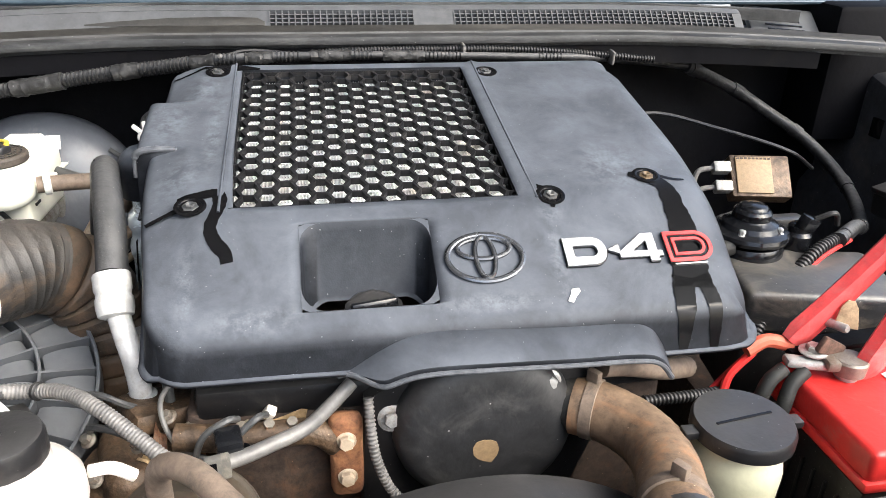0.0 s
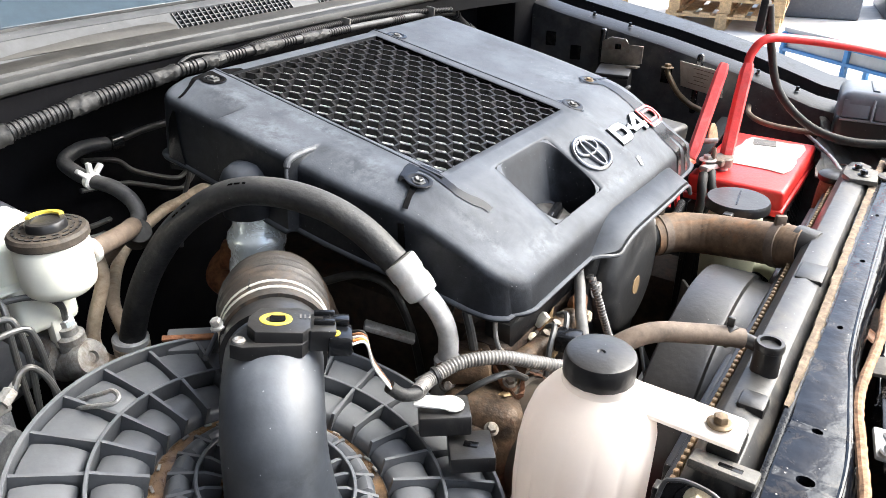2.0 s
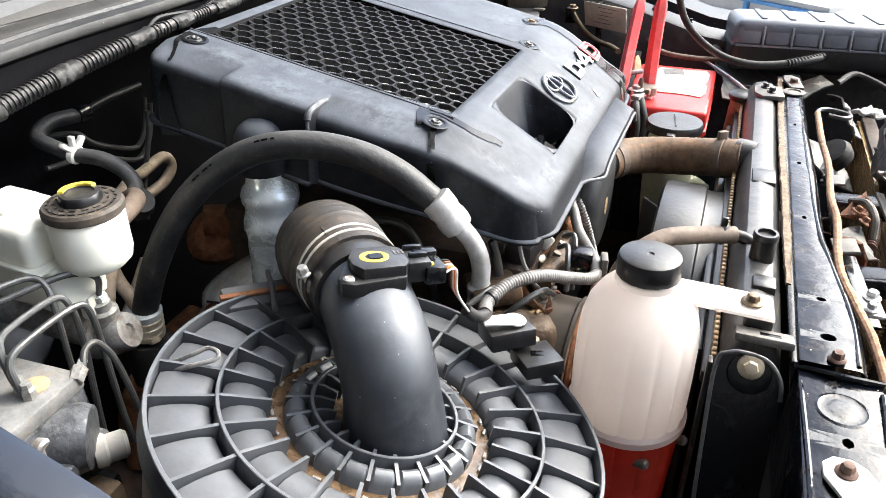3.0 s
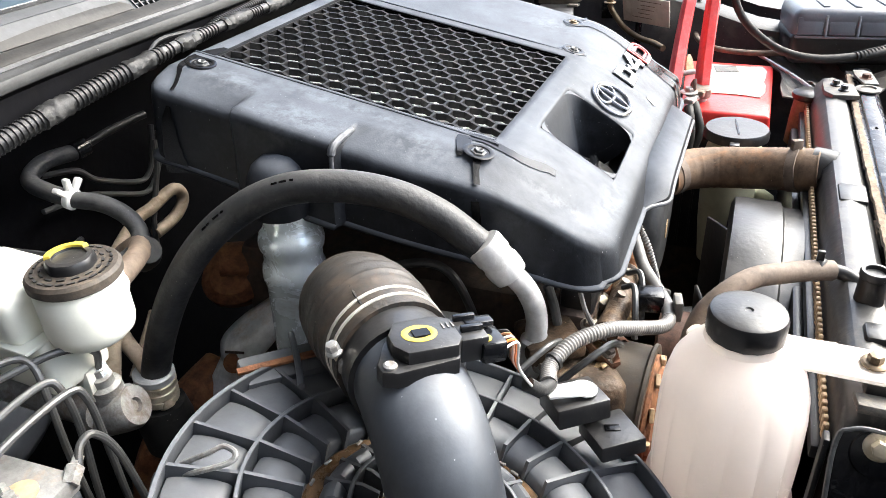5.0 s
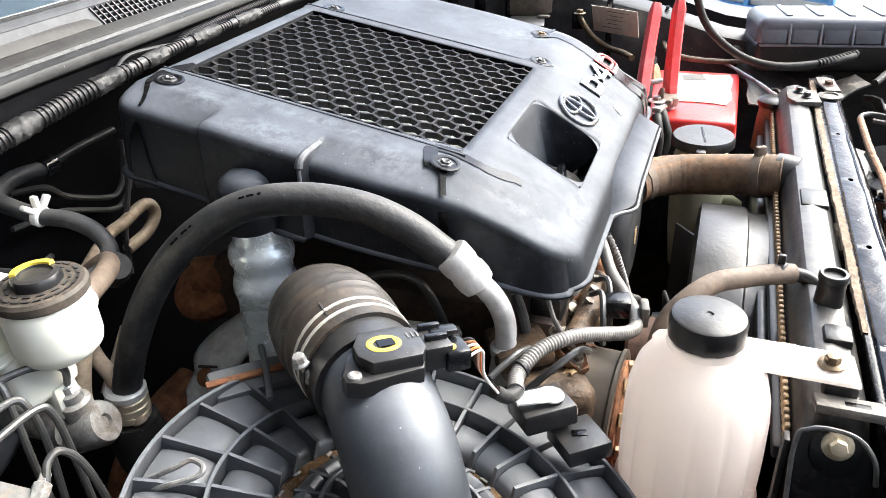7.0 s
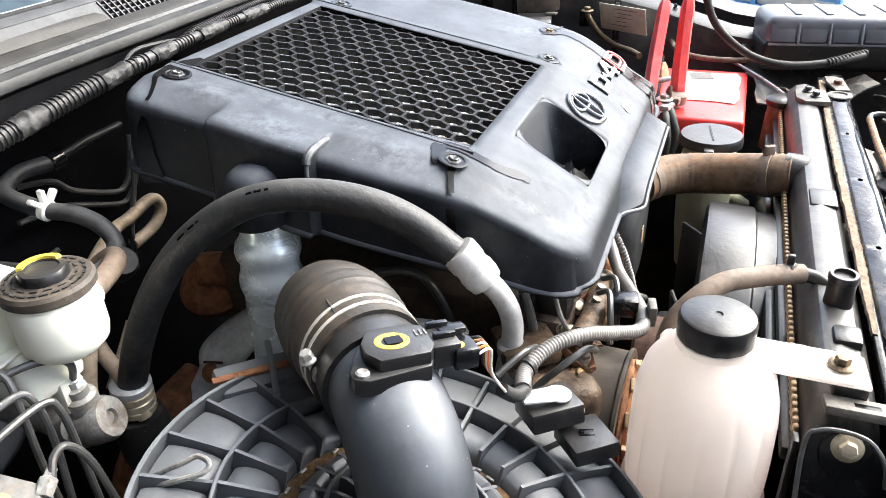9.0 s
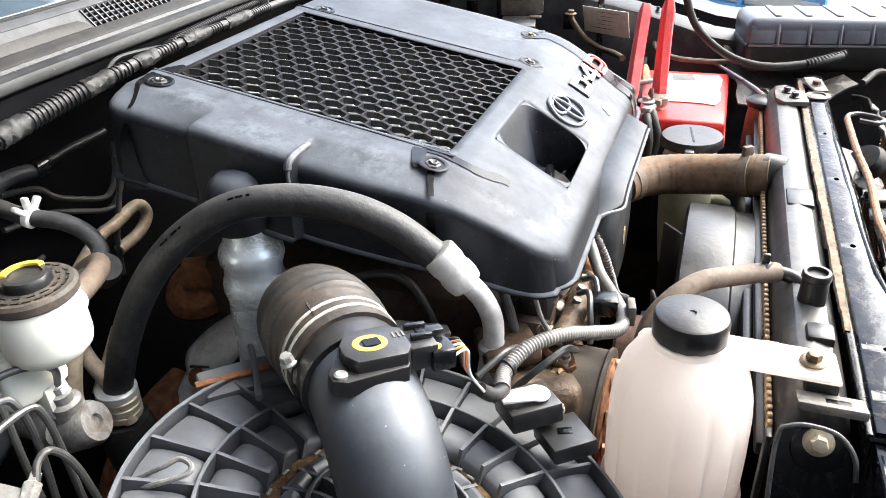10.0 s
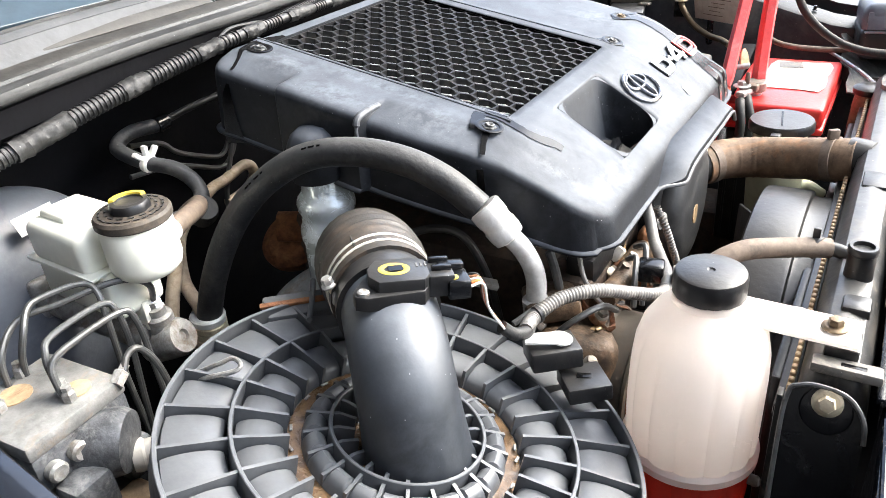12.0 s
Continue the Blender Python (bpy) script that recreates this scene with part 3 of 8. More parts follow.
    for k in range(4):
        wb.faces.new((hi[k], hi[(k + 1) % 4], lo[(k + 1) % 4], lo[k]))
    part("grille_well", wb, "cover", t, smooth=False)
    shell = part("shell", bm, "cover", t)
    so = shell.modifiers.new("thickness", "SOLIDIFY")
    so.thickness, so.offset = 0.0025, -1
    # scoop
    bm = bmesh.new()
    rim, low = [], []
    R, N = 0.018, 6
    for cx, cy, a0 in ((SX1 - R, SY1 - R, 0), (SX0 + R, SY1 - R, 90), (SX0 + R, SY0 + R, 180), (SX1 - R, SY0 + R, 270)):
        for k in range(N + 1):
            a = radians(a0 + 90 * k / N)
            x, y = cx + R * math.cos(a), cy + R * math.sin(a)
            rim.append((x, y))
    outer = []
    for x, y in rim:
        # matching point on the square opening
        dx, dy = x - (SX0 + SX1) / 2, y - (SY0 + SY1) / 2
        k = min((SX1 - SX0) / 2 / max(1e-6, abs(dx)), (SY1 - SY0) / 2 / max(1e-6, abs(dy)))
        ox, oy = (SX0 + SX1) / 2 + dx * k, (SY0 + SY1) / 2 + dy * k
        outer.append(bm.verts.new((ox, oy, cover_z(ox, oy) + 0.0003)))
    a_ring = [bm.verts.new((x, y, cover_z(x, y) + 0.0003)) for x, y in rim]
    n = len(rim)
    for k in range(n):
        bm.faces.new((outer[k], outer[(k + 1) % n], a_ring[(k + 1) % n], a_ring[k]))
    part("scoop_rim", bm, "cover", t, smooth=False)
    bm = bmesh.new()
    a_ring = [bm.verts.new((x, y, cover_z(x, y) + 0.0003)) for x, y in rim]
    b_ring, c_ring, d_ring = [], [], []
    for x, y in rim:
        back = smooth(SY0 + 0.004, SY0 + 0.045, y)
        z = cover_z(x, y)
        xx = (SX0 + SX1) / 2 + (x - (SX0 + SX1) / 2) * 0.97
        b_ring.append(bm.verts.new((xx, y - 0.003 * back, z - 0.006)))
        mid = 1 - (2 * (x - (SX0 + SX1) / 2) / (SX1 - SX0)) ** 2
        c_ring.append(bm.verts.new((xx, y - 0.016 * back, z - 0.016 - (0.052 - 0.012 * mid) * back)))
        d_ring.append(bm.verts.new((xx * 0.98 + 0.02 * (SX0 + SX1) / 2, y - 0.019 * back, z - 0.019 - (0.052 - 0.012 * mid) * back)))
    n = len(rim)
    for p, q in ((a_ring, b_ring), (b_ring, c_ring), (c_ring, d_ring)):
        for k in range(n):
            bm.faces.new((p[k], p[(k + 1) % n], q[(k + 1) % n], q[k]))
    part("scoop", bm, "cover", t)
    # pale rib at the front of the side box, and the neck below it
    part("box_rib", tube([(-0.2635, 0.5045, 1.010), (-0.2620, 0.5045, 1.028), (-0.2565, 0.5045, 1.0352), (-0.240, 0.5045, 1.0372), (-0.222, 0.5050, 1.0360)], [0.0018] * 9 + [0.0034] * 16 + [0.0030] * 7 + [0.001], 10), "coveredge", t, "pale rib edge")
    bm = turned([(0.0250, -0.014), (0.0268, 0.0), (0.0268, 0.010), (0.0250, 0.020), (0.0205, 0.029), (0.013, 0.035), (0.0, 0.037)], (-0.266, 0.556, 0.988), (0, 0, 1), 28)
    part("pipe_neck", bm, "cover", t)
    # front lip over the belt cover: a sloping shelf with a rolled lower edge
    line = spline([(-0.086, 0.279, 0.921), (-0.060, 0.278, 0.936), (-0.035, 0.278, 0.946), (-0.010, 0.278, 0.949), (0.04, 0.278, 0.948), (0.10, 0.278, 0.946), (0.152, 0.278, 0.945), (0.172, 0.278, 0.940), (0.184, 0.278, 0.926)], 6)
    bm = bmesh.new()
    up, dn, lo = [], [], []
    for i, p in enumerate(line):
        w = smooth(0, 9, i)
        up.append(bm.verts.new(p + Vector((0, 0.008, 0.002))))
        dn.append(bm.verts.new(p + Vector((0, -0.019 * w, -0.013 * w))))
        lo.append(bm.verts.new(p + Vector((0, -0.021 * w, -0.018 * w))))
    for p, q in ((up, dn), (dn, lo)):
        for k in range(len(p) - 1):
            bm.faces.new((p[k], p[k + 1], q[k + 1], q[k]))
    part("lip_roll", sweep(bmesh.new(), [v.co.copy() for v in lo], 0.0022, 8), "coveredge", t, "pale rolled edge")
    lip = part("front_lip", bm, "cover", t)
    so = lip.modifiers.new("thickness", "SOLIDIFY")
    so.thickness = 0.003
    return t


cover = make_cover()


def make_grille(parent):
    """Honeycomb of flat bars standing on edge."""
    px, py = 0.01575, 0.0212
    bm = bmesh.new()
    t, d = 0.0014, 0.006

    def bar(a, b):
        ends = []
        for x, y in (a, b):
            ends.append(Vector((min(GX1, max(GX0, x)), min(GY1, max(GY0, y)), 0)))
        p, q = ends
        if (q - p).length < 0.001:
            return
        p.z, q.z = plane_z(p.x, p.y) - 0.002, plane_z(q.x, q.y) - 0.002
        s = (q - p).normalized().cross(Vector((0, 0, 1))).normalized() * t
        e = (q - p).normalized() * t * 0.5
        dn = Vector((0, 0.001, -d))
        v = [bm.verts.new(k) for k in (p - s - e, q - s + e, q + s + e, p + s - e, p - s - e + dn, q - s + e + dn, q + s + e + dn, p + s - e + dn)]
        for f in ((0, 1, 2, 3), (4, 7, 6, 5), (0, 4, 5, 1), (1, 5, 6, 2), (2, 6, 7, 3), (3, 7, 4, 0)):
            bm.faces.new([v[k] for k in f])

    for c in range(-1, 18):
        for r in range(-1, 14):
            x = GX0 + c * px
            y = GY0 + (r + 0.5 * (c % 2)) * py
            h, w = py / 2, px * 2 / 3
            # three of the six sides; the neighbours bring the others
            bar((x - w / 2, y + h), (x + w / 2, y + h))
            bar((x + w / 2, y + h), (x + w, y))
            bar((x + w, y), (x + w / 2, y - h))
    return part("grille", bm, "grille", parent, "black honeycomb mesh", smooth=False)


make_grille(cover)
for sxm in (-0.1765, 0.1005):
    part("seam_ridge", tube([(sxm, y, cover_z(sxm, y) + 0.0012) for y in (0.392, 0.45, 0.52, 0.60, 0.69)], 0.0014, 8), "cover", cover)

# intercooler core under the grille
core = thing("intercooler", "bare aluminium intercooler core with folded fins", "intercooler", at=(-0.04, 0.53, 0.97))
bm = bmesh.new()
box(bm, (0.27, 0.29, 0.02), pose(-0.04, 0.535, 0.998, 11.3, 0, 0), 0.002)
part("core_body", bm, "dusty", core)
rows_n = 20
first = None
for k in range(rows_n):
    y = GY0 + 0.007 + k * 0.0139
    z0 = plane_z(0, y) - 0.0170
    if first is None:
        bm = bmesh.new()
        n = 168
        lo, hi = [], []
        for i in range(n + 1):
            x = GX0 + (GX1 - GX0) * i / n
            dz = 0.0026 if i % 2 else 0.0
            lo.append(bm.verts.new((x, -0.0055, dz - 0.0011)))
            hi.append(bm.verts.new((x, 0.0055, dz + 0.0011)))
        for i in range(n):
            bm.faces.new((lo[i], lo[i + 1], hi[i + 1], hi[i]))
        first = part("fin_strip", bm, "fin", core, "bright folded cooling fin strip", smooth=False)
        base = first.location.copy()
        ob = first
    else:
        ob = new("fin_strip", first.data)
        ob.parent = core
    ob.location = base + Vector((0, y, z0))
first = None
for k in range(rows_n + 1):
    y = GY0 + k * 0.0139
    z0 = plane_z(0, y) - 0.0160
    if first is None:
        bm = box(bmesh.new(), (GX1 - GX0, 0.0024, 0.003), pose((GX0 + GX1) / 2, 0, 0), 0.0008, 1)
        first = part("flat_tube", bm, "fin", core, "bright flat cooler tube")
        base = first.location.copy()
        ob = first
    else:
        ob = new("flat_tube", first.data)
        ob.parent = core
    ob.location = base + Vector((0, y, z0))


def cover_pose(x, y, lift=0.0, turn=0.0):
    """A frame lying on the cover, z out of the surface."""
    e = 0.002
    n = Vector((-(cover_z(x + e, y) - cover_z(x - e, y)) / (2 * e), -(cover_z(x, y + e) - cover_z(x, y - e)) / (2 * e), 1)).normalized()
    ux = Vector((1, 0, 0))
    ux = (ux - n * ux.dot(n)).normalized()
    uy = n.cross(ux)
    m = Matrix((ux, uy, n)).transposed().to_4x4()
    return Matrix.Translation(Vector((x, y, cover_z(x, y))) + n * lift) @ m @ pose(0, 0, 0, 0, 0, turn)


def oval_ring(bm, m, cx, cy, a, b, w, h, seg=40):
    rows = []
    for k in range(seg):
        t = 2 * math.pi * k / seg
        c, s = math.cos(t), math.sin(t)
        rows.append([bm.verts.new(m @ Vector((cx + (a + o) * c, cy + (b + o) * s, z))) for o, z in ((0, 0), (0, h * 0.7), (-w * 0.3, h), (-w * 0.7, h), (-w, h * 0.7), (-w, 0))])
    for k in range(seg):
        p, q = rows[k], rows[(k + 1) % seg]
        for i in range(5):
            bm.faces.new((p[i], q[i], q[i + 1], p[i + 1]))


badge = thing("badge", "oval dark chrome badge of crossing rings on the engine cover", "badge", at=(0.04, 0.336, 0.985))
mb = cover_pose(0.041, 0.3365, 0.0004)
for ring_name, ring_size in (("outer_ring", (0, 0, 0.0345, 0.0250, 0.0046, 0.0034)), ("cross_ring", (0, 0.009, 0.0245, 0.0122, 0.004, 0.0032)), ("upright_ring", (0, 0, 0.0103, 0.022, 0.004, 0.0038))):
    bm = bmesh.new()
    oval_ring(bm, mb, *ring_size)
    part(ring_name, bm, "badge", badge)


def d_outline(w, h, cut=0.0):
    """The outline of a wide D, drawn in by cut."""
    w, h = w - 2 * cut, h - 2 * cut
    r = h * 0.47
    pts = [(-w / 2, -h / 2)]
    for k in range(9):
        a = radians(-90 + 90 * k / 8)
        pts.append((w / 2 - r + r * math.cos(a), -h / 2 + r + r * math.sin(a)))
    for k in range(9):
        a = radians(90 * k / 8)
        pts.append((w / 2 - r + r * math.cos(a), h / 2 - r + r * math.sin(a)))
    pts.append((-w / 2, h / 2))
    return pts


def glyph(outer, inner, z0, z1, m):
    """A flat raised figure with an optional hole."""
    bm = bmesh.new()
    edges = []
    for poly in (outer, inner):
        if not poly:
            continue
        hi = [bm.verts.new(m @ Vector((x, y, z1))) for x, y in poly]
        lo = [bm.verts.new(m @ Vector((x, y, z0))) for x, y in poly]
        n = len(poly)
        for k in range(n):
            j = (k + 1) % n
            bm.faces.new((hi[k], hi[j], lo[j], lo[k]))
            edges.append(bm.edges.get((hi[k], hi[j])))
    bmesh.ops.triangle_fill(bm, use_beauty=True, edges=edges)
    return bm


LETTERS = "raised letters on the engine cover"
md = cover_pose(0.129, 0.3375, 0.0006)
let = thing("letter_d", "raised chrome letter D on the engine cover", "letter", LETTERS, at=md.translation)
part("backing", glyph(d_outline(0.039, 0.029), d_outline(0.039, 0.029, 0.0098), 0, 0.0022, md), "gloss", let, smooth=False)
part("face", glyph(d_outline(0.039, 0.029, 0.0009), d_outline(0.039, 0.029, 0.0088), 0.0022, 0.0036, md), "chrome", let, smooth=False)
mh = cover_pose(0.1545, 0.3375, 0.0006)
let = thing("letter_dash", "small raised chrome wedge between the letters", "letter", LETTERS, at=mh.translation)
part("backing", glyph([(-0.008, 0.0005), (0.006, -0.0062), (0.006, 0.0062)], None, 0, 0.002, mh), "gloss", let, smooth=False)
part("face", glyph([(-0.006, 0.0005), (0.005, -0.0045), (0.005, 0.005)], None, 0.002, 0.0032, mh), "chrome", let, smooth=False)
m4 = cover_pose(0.1785, 0.3375, 0.0006)
FOUR = [(-0.0195, -0.0085), (0.0065, -0.0085), (0.0065, -0.0135), (0.0145, -0.0135), (0.0145, -0.0085), (0.0190, -0.0085), (0.0190, -0.0035), (0.0145, -0.0035), (0.0145, 0.0145), (0.0035, 0.0145), (-0.0195, -0.0030)]
HOLE = [(-0.0085, -0.0030), (0.0065, -0.0030), (0.0065, 0.0075)]
let = thing("numeral_four", "raised chrome numeral 4 on the engine cover", "letter", LETTERS, at=m4.translation)
part("backing", glyph([(x * 1.05, y * 1.06) for x, y in FOUR], [(-0.006, -0.0025), (0.006, -0.0025), (0.006, 0.006)], 0, 0.0022, m4), "gloss", let, smooth=False)
part("face", glyph(FOUR, HOLE, 0.0022, 0.0036, m4), "chrome", let, smooth=False)
mr = cover_pose(0.2235, 0.3370, 0.0006)
let = thing("letter_d", "raised dark letter D with bright red outlines", "letter", LETTERS, at=mr.translation)
part("backing", glyph(d_outline(0.043, 0.031), d_outline(0.043, 0.031, 0.0105), 0, 0.0024, mr), "gloss", let, smooth=False)
part("outer_line", glyph(d_outline(0.043, 0.031, 0.0002), d_outline(0.043, 0.031, 0.0036), 0.0024, 0.0036, mr), "darkred", let, "red outline", smooth=False)
part("inner_line", glyph(d_outline(0.043, 0.031, 0.0066), d_outline(0.043, 0.031, 0.0092), 0.0024, 0.0036, mr), "darkred", let, "red outline", smooth=False)
part("chrome_foot", block((0.030, 0.0012, 0.002), mr @ Vector((-0.002, -0.0165, 0.001)), (35, 0, 0), 0.0003), "chrome", let)

for bx, by in ((-0.200, 0.402), (-0.196, 0.670), (0.112, 0.660), (0.114, 0.396), (0.216, 0.420)):
    b = thing("cover_bolt", "recessed cover bolt with a rubber grommet", "bolt", "bolts of the engine cover", at=(bx, by, cover_z(bx, by)))
    m = cover_pose(bx, by, 0.0006)
    bm = lathe(bmesh.new(), [(0.0135, 0), (0.0135, 0.0006), (0.0115, 0.0012), (0.0095, 0.0008), (0.009, 0.0002)], m, 24)
    part("grommet", bm, "wet", b)
    bm = lathe(bmesh.new(), [(0.0072, 0.0003), (0.0068, 0.0008), (0.0046, 0.0010), (0.0044, 0.0026), (0.0036, 0.0030), (0.0, 0.0012)], m @ pose(0, 0, 0, 0, 0, 40 * bx), 6)
    part("bolt_head", bm, "brass" if bx > 0.2 else "linesteel", b, "dull zinc bolt head", smooth=False)


def wet_streak(points, widths, seed):
    """A thin film of water on the cover; points are (x, y) on top, or (x, y, z) down a side."""
    rnd = random.Random(seed)
    pts = []
    for p in points:
        pts.append(Vector((p[0], p[1], cover_z(p[0], p[1]) + 0.0012)) if len(p) == 2 else Vector(p))
    line = spline(pts, 7)
    bm = bmesh.new()
    rows = []
    n = len(line)
    for i, p in enumerate(line):
        f = i / (n - 1) * (len(widths) - 1)
        k = min(int(f), len(widths) - 2)
        w = widths[k] + (widths[k + 1] - widths[k]) * (f - k)
        w *= 1.25 * rnd.uniform(0.93, 1.07)
        d = (line[min(i + 1, n - 1)] - line[max(i - 1, 0)]).normalized()
        on_side = len(points[0]) == 3 or p.y < Y0 + 0.004
        nrm = Vector((-1, 0, 0.1)) if len(points[0]) == 3 else (Vector((0, -1, 0.1)) if p.y < Y0 + 0.004 else Vector((0, -0.3, 1)))
        s = d.cross(nrm).normalized()
        row = []
        for c in (-0.5, -0.25, 0.0, 0.25, 0.5):
            q = p + s * w * c
            if not on_side:
                q.z = cover_z(q.x, q.y) + 0.0009
            row.append(bm.verts.new(q))
        rows.append(row)
    for a, b in zip(rows, rows[1:]):
        for k in range(4):
            bm.faces.new((a[k], a[k + 1], b[k + 1], b[k]))
    part("wet_streak", bm, "wet", cover, "black wet streak")


wet_streak([(0.199, 0.424), (0.214, 0.417), (0.226, 0.401), (0.2255, 0.373), (0.226, 0.358), (0.223, 0.337), (0.219, 0.318), (0.217, 0.303)], [0.006, 0.015, 0.013, 0.017, 0.020, 0.024, 0.026, 0.027], 1)
wet_streak([(0.210, 0.312), (0.2065, 0.300), (0.204, 0.288), (0.203, 0.2815, 0.940), (0.203, 0.279, 0.918)], [0.015, 0.015, 0.014, 0.011, 0.006], 2)
wet_streak([(0.225, 0.312), (0.229, 0.300), (0.230, 0.288), (0.230, 0.2815, 0.938), (0.231, 0.279, 0.918)], [0.012, 0.011, 0.010, 0.009, 0.006], 3)
wet_streak([(0.228, 0.418), (0.240, 0.412), (0.250, 0.410)], [0.004, 0.003, 0.002], 4)
wet_streak([(-0.212, 0.414), (-0.192, 0.418), (-0.180, 0.420), (-0.176, 0.404), (-0.182, 0.376), (-0.178, 0.362), (-0.170, 0.352), (-0.168, 0.344)], [0.003, 0.010, 0.011, 0.009, 0.008, 0.009, 0.009, 0.008], 5)
wet_streak([(-0.200, 0.402), (-0.220, 0.397), (-0.236, 0.391)], [0.008, 0.004, 0.004], 6)
wet_streak([(-0.2438, 0.390, 0.996), (-0.2458, 0.388, 0.972), (-0.2478, 0.388, 0.950)], [0.006, 0.006, 0.009], 7)
wet_streak([(0.098, 0.415), (0.110, 0.405), (0.114, 0.392), (0.112, 0.380)], [0.003, 0.007, 0.006, 0.003], 8)
wet_streak([(-0.150, 0.676), (-0.170, 0.679), (-0.190, 0.680), (-0.204, 0.680)], [0.004, 0.012, 0.014, 0.008], 9)
wet_streak([(-0.200, 0.682), (-0.212, 0.680), (-0.224, 0.674), (-0.236, 0.669), (-0.244, 0.667)], [0.007, 0.0045, 0.0030, 0.0028, 0.0025], 10)
wet_streak([(-0.2528, 0.667, 1.052), (-0.2538, 0.671, 1.036), (-0.2550, 0.672, 1.008), (-0.2562, 0.670, 0.990)], [0.003, 0.011, 0.017, 0.022], 11)
zs = cover_z(0.110, 0.303)
part("pale_scuff", slab([(-0.0065, -0.005), (-0.002, -0.007), (0.001, -0.002), (0.006, 0.003), (0.005, 0.006), (-0.001, 0.0055), (-0.003, 0.000)], 0, 0.0008, pose(0.110, 0.303, zs + 0.0006, 34, 0, 0), 0.0002), "white", cover, "white scuff mark")

oil = thing("oil_filler_cap", "black ribbed oil filler cap below the scoop", "oil cap", at=(-0.052, 0.332, 0.935))
bm = turned([(0.026, -0.012), (0.027, 0.0), (0.026, 0.008), (0.022, 0.011), (0.0, 0.012)], (-0.052, 0.336, 0.936), (0, -0.35, 1), 28, lobes=lambda a, z: 1 + 0.03 * math.cos(12 * a))
part("cap", bm, "black", oil)
part("grip", block((0.04, 0.008, 0.012), (-0.052, 0.333, 0.949), (-19, 0, 12), 0.002), "gloss", oil)
bm = turned([(0.030, -0.03), (0.030, -0.012), (0.026, -0.012)], (-0.052, 0.338, 0.936), (0, -0.35, 1), 24)
part("neck", bm, "dirtalloy", oil)

# ---- engine bay structure ----
M["stripgrey"] = material("grey_weather_strip", (0.026, 0.0265, 0.027), 0.5, spec=0.3, vary=0.35, dirt=(0.085, 0.085, 0.084), dirt_amount=0.42, dirt_scale=30, stretch=0.2, speck=(0.2, 0.2, 0.2), speck_scale=200)
# darker copy of the cowl colour; paints its front facet as shaded
M["cowl_shade"] = material("shaded_cowl_edge", (0.024, 0.023, 0.021), 0.55, spec=0.3, vary=0.3, dirt=(0.058, 0.054, 0.048), dirt_amount=0.42, dirt_scale=20, stretch=0.2)
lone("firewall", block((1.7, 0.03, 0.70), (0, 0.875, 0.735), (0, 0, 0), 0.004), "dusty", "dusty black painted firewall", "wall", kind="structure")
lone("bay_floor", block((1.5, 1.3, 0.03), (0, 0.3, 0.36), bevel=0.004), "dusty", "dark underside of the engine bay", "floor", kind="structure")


def wing(name, side):
    """Inner wing: an upright panel with a flange on top, lower towards the front."""
    line = [(0.90, 0.74, 1.06), (0.70, 0.715, 1.02), (0.48, 0.69, 0.985), (0.33, 0.655, 0.96), (0.20, 0.64, 0.925), (0.0, 0.63, 0.90), (-0.28, 0.61, 0.86)]
    prof = [(-0.02, -0.6), (-0.02, -0.22), (0.0, -0.19), (0.0, -0.015), (0.004, -0.004), (0.012, 0.0), (0.055, 0.004), (0.062, -0.004), (0.066, -0.03), (0.095, -0.035), (0.10, 0.012), (0.16, 0.02), (0.22, 0.0), (0.25, -0.07), (0.26, -0.6)]
    if side < 0:
        line = [(0.90, 0.72, 1.115), (0.70, 0.693, 1.075), (0.48, 0.648, 1.030), (0.395, 0.648, 0.997), (0.33, 0.650, 0.968), (0.20, 0.655, 0.925), (0.0, 0.65, 0.895), (-0.28, 0.63, 0.85)]
    t = thing(name, "dark painted inner wing with a dusty flange", "wing", kind="structure")
    # left panel is painted near-black for its shade, the right one lightened
    for nm, cut, mt in (("inner_panel", prof[:5], "wing_dusty_lit" if side > 0 else "dusty"), ("rail", prof[4:], "wingpaint" if side > 0 else "fenderpaint")):
        bm = bmesh.new()
        rows = []
        for y, x, z in line:
            rows.append([bm.verts.new((side * (x + px), y, z + pz)) for px, pz in cut])
        for a, b in zip(rows, rows[1:]):
            for k in range(len(cut) - 1):
                bm.faces.new((a[k], a[k + 1], b[k + 1], b[k]))
        if nm == "rail":
            bm.faces.new(rows[0])
            bm.faces.new(rows[-1][::-1])
        part(nm, bm, mt, t)
    return t


wing_r = wing("wing_right", 1)
wing_l = wing("wing_left", -1)
lone("front_panel", block((1.3, 0.03, 0.42), (0, -0.27, 0.58), bevel=0.01), "dusty", "black panel behind the front grille", "wall", kind="structure")

# cowl under the windscreen
cowl = thing("cowl", "pale grey plastic windscreen cowl with grille slots", "cowl", kind="structure")


def cowl_strip(prof, x0=-0.85, x1=0.80, n=44):
    bm = bmesh.new()
    rows = []
    for i in range(n + 1):
        x = x0 + (x1 - x0) * i / n
        back = 0.055 * max(0, (abs(x - 0.02) - 0.28) / 0.5) ** 1.6
        rows.append([bm.verts.new((x, y - back, z - 0.35 * back)) for y, z in prof])
    for a, b in zip(rows, rows[1:]):
        m = len(prof)
        for k in range(m):
            bm.faces.new((a[k], a[(k + 1) % m], b[(k + 1) % m], b[k]))
    bm.faces.new(rows[0])
    bm.faces.new(rows[-1][::-1])
    return bm


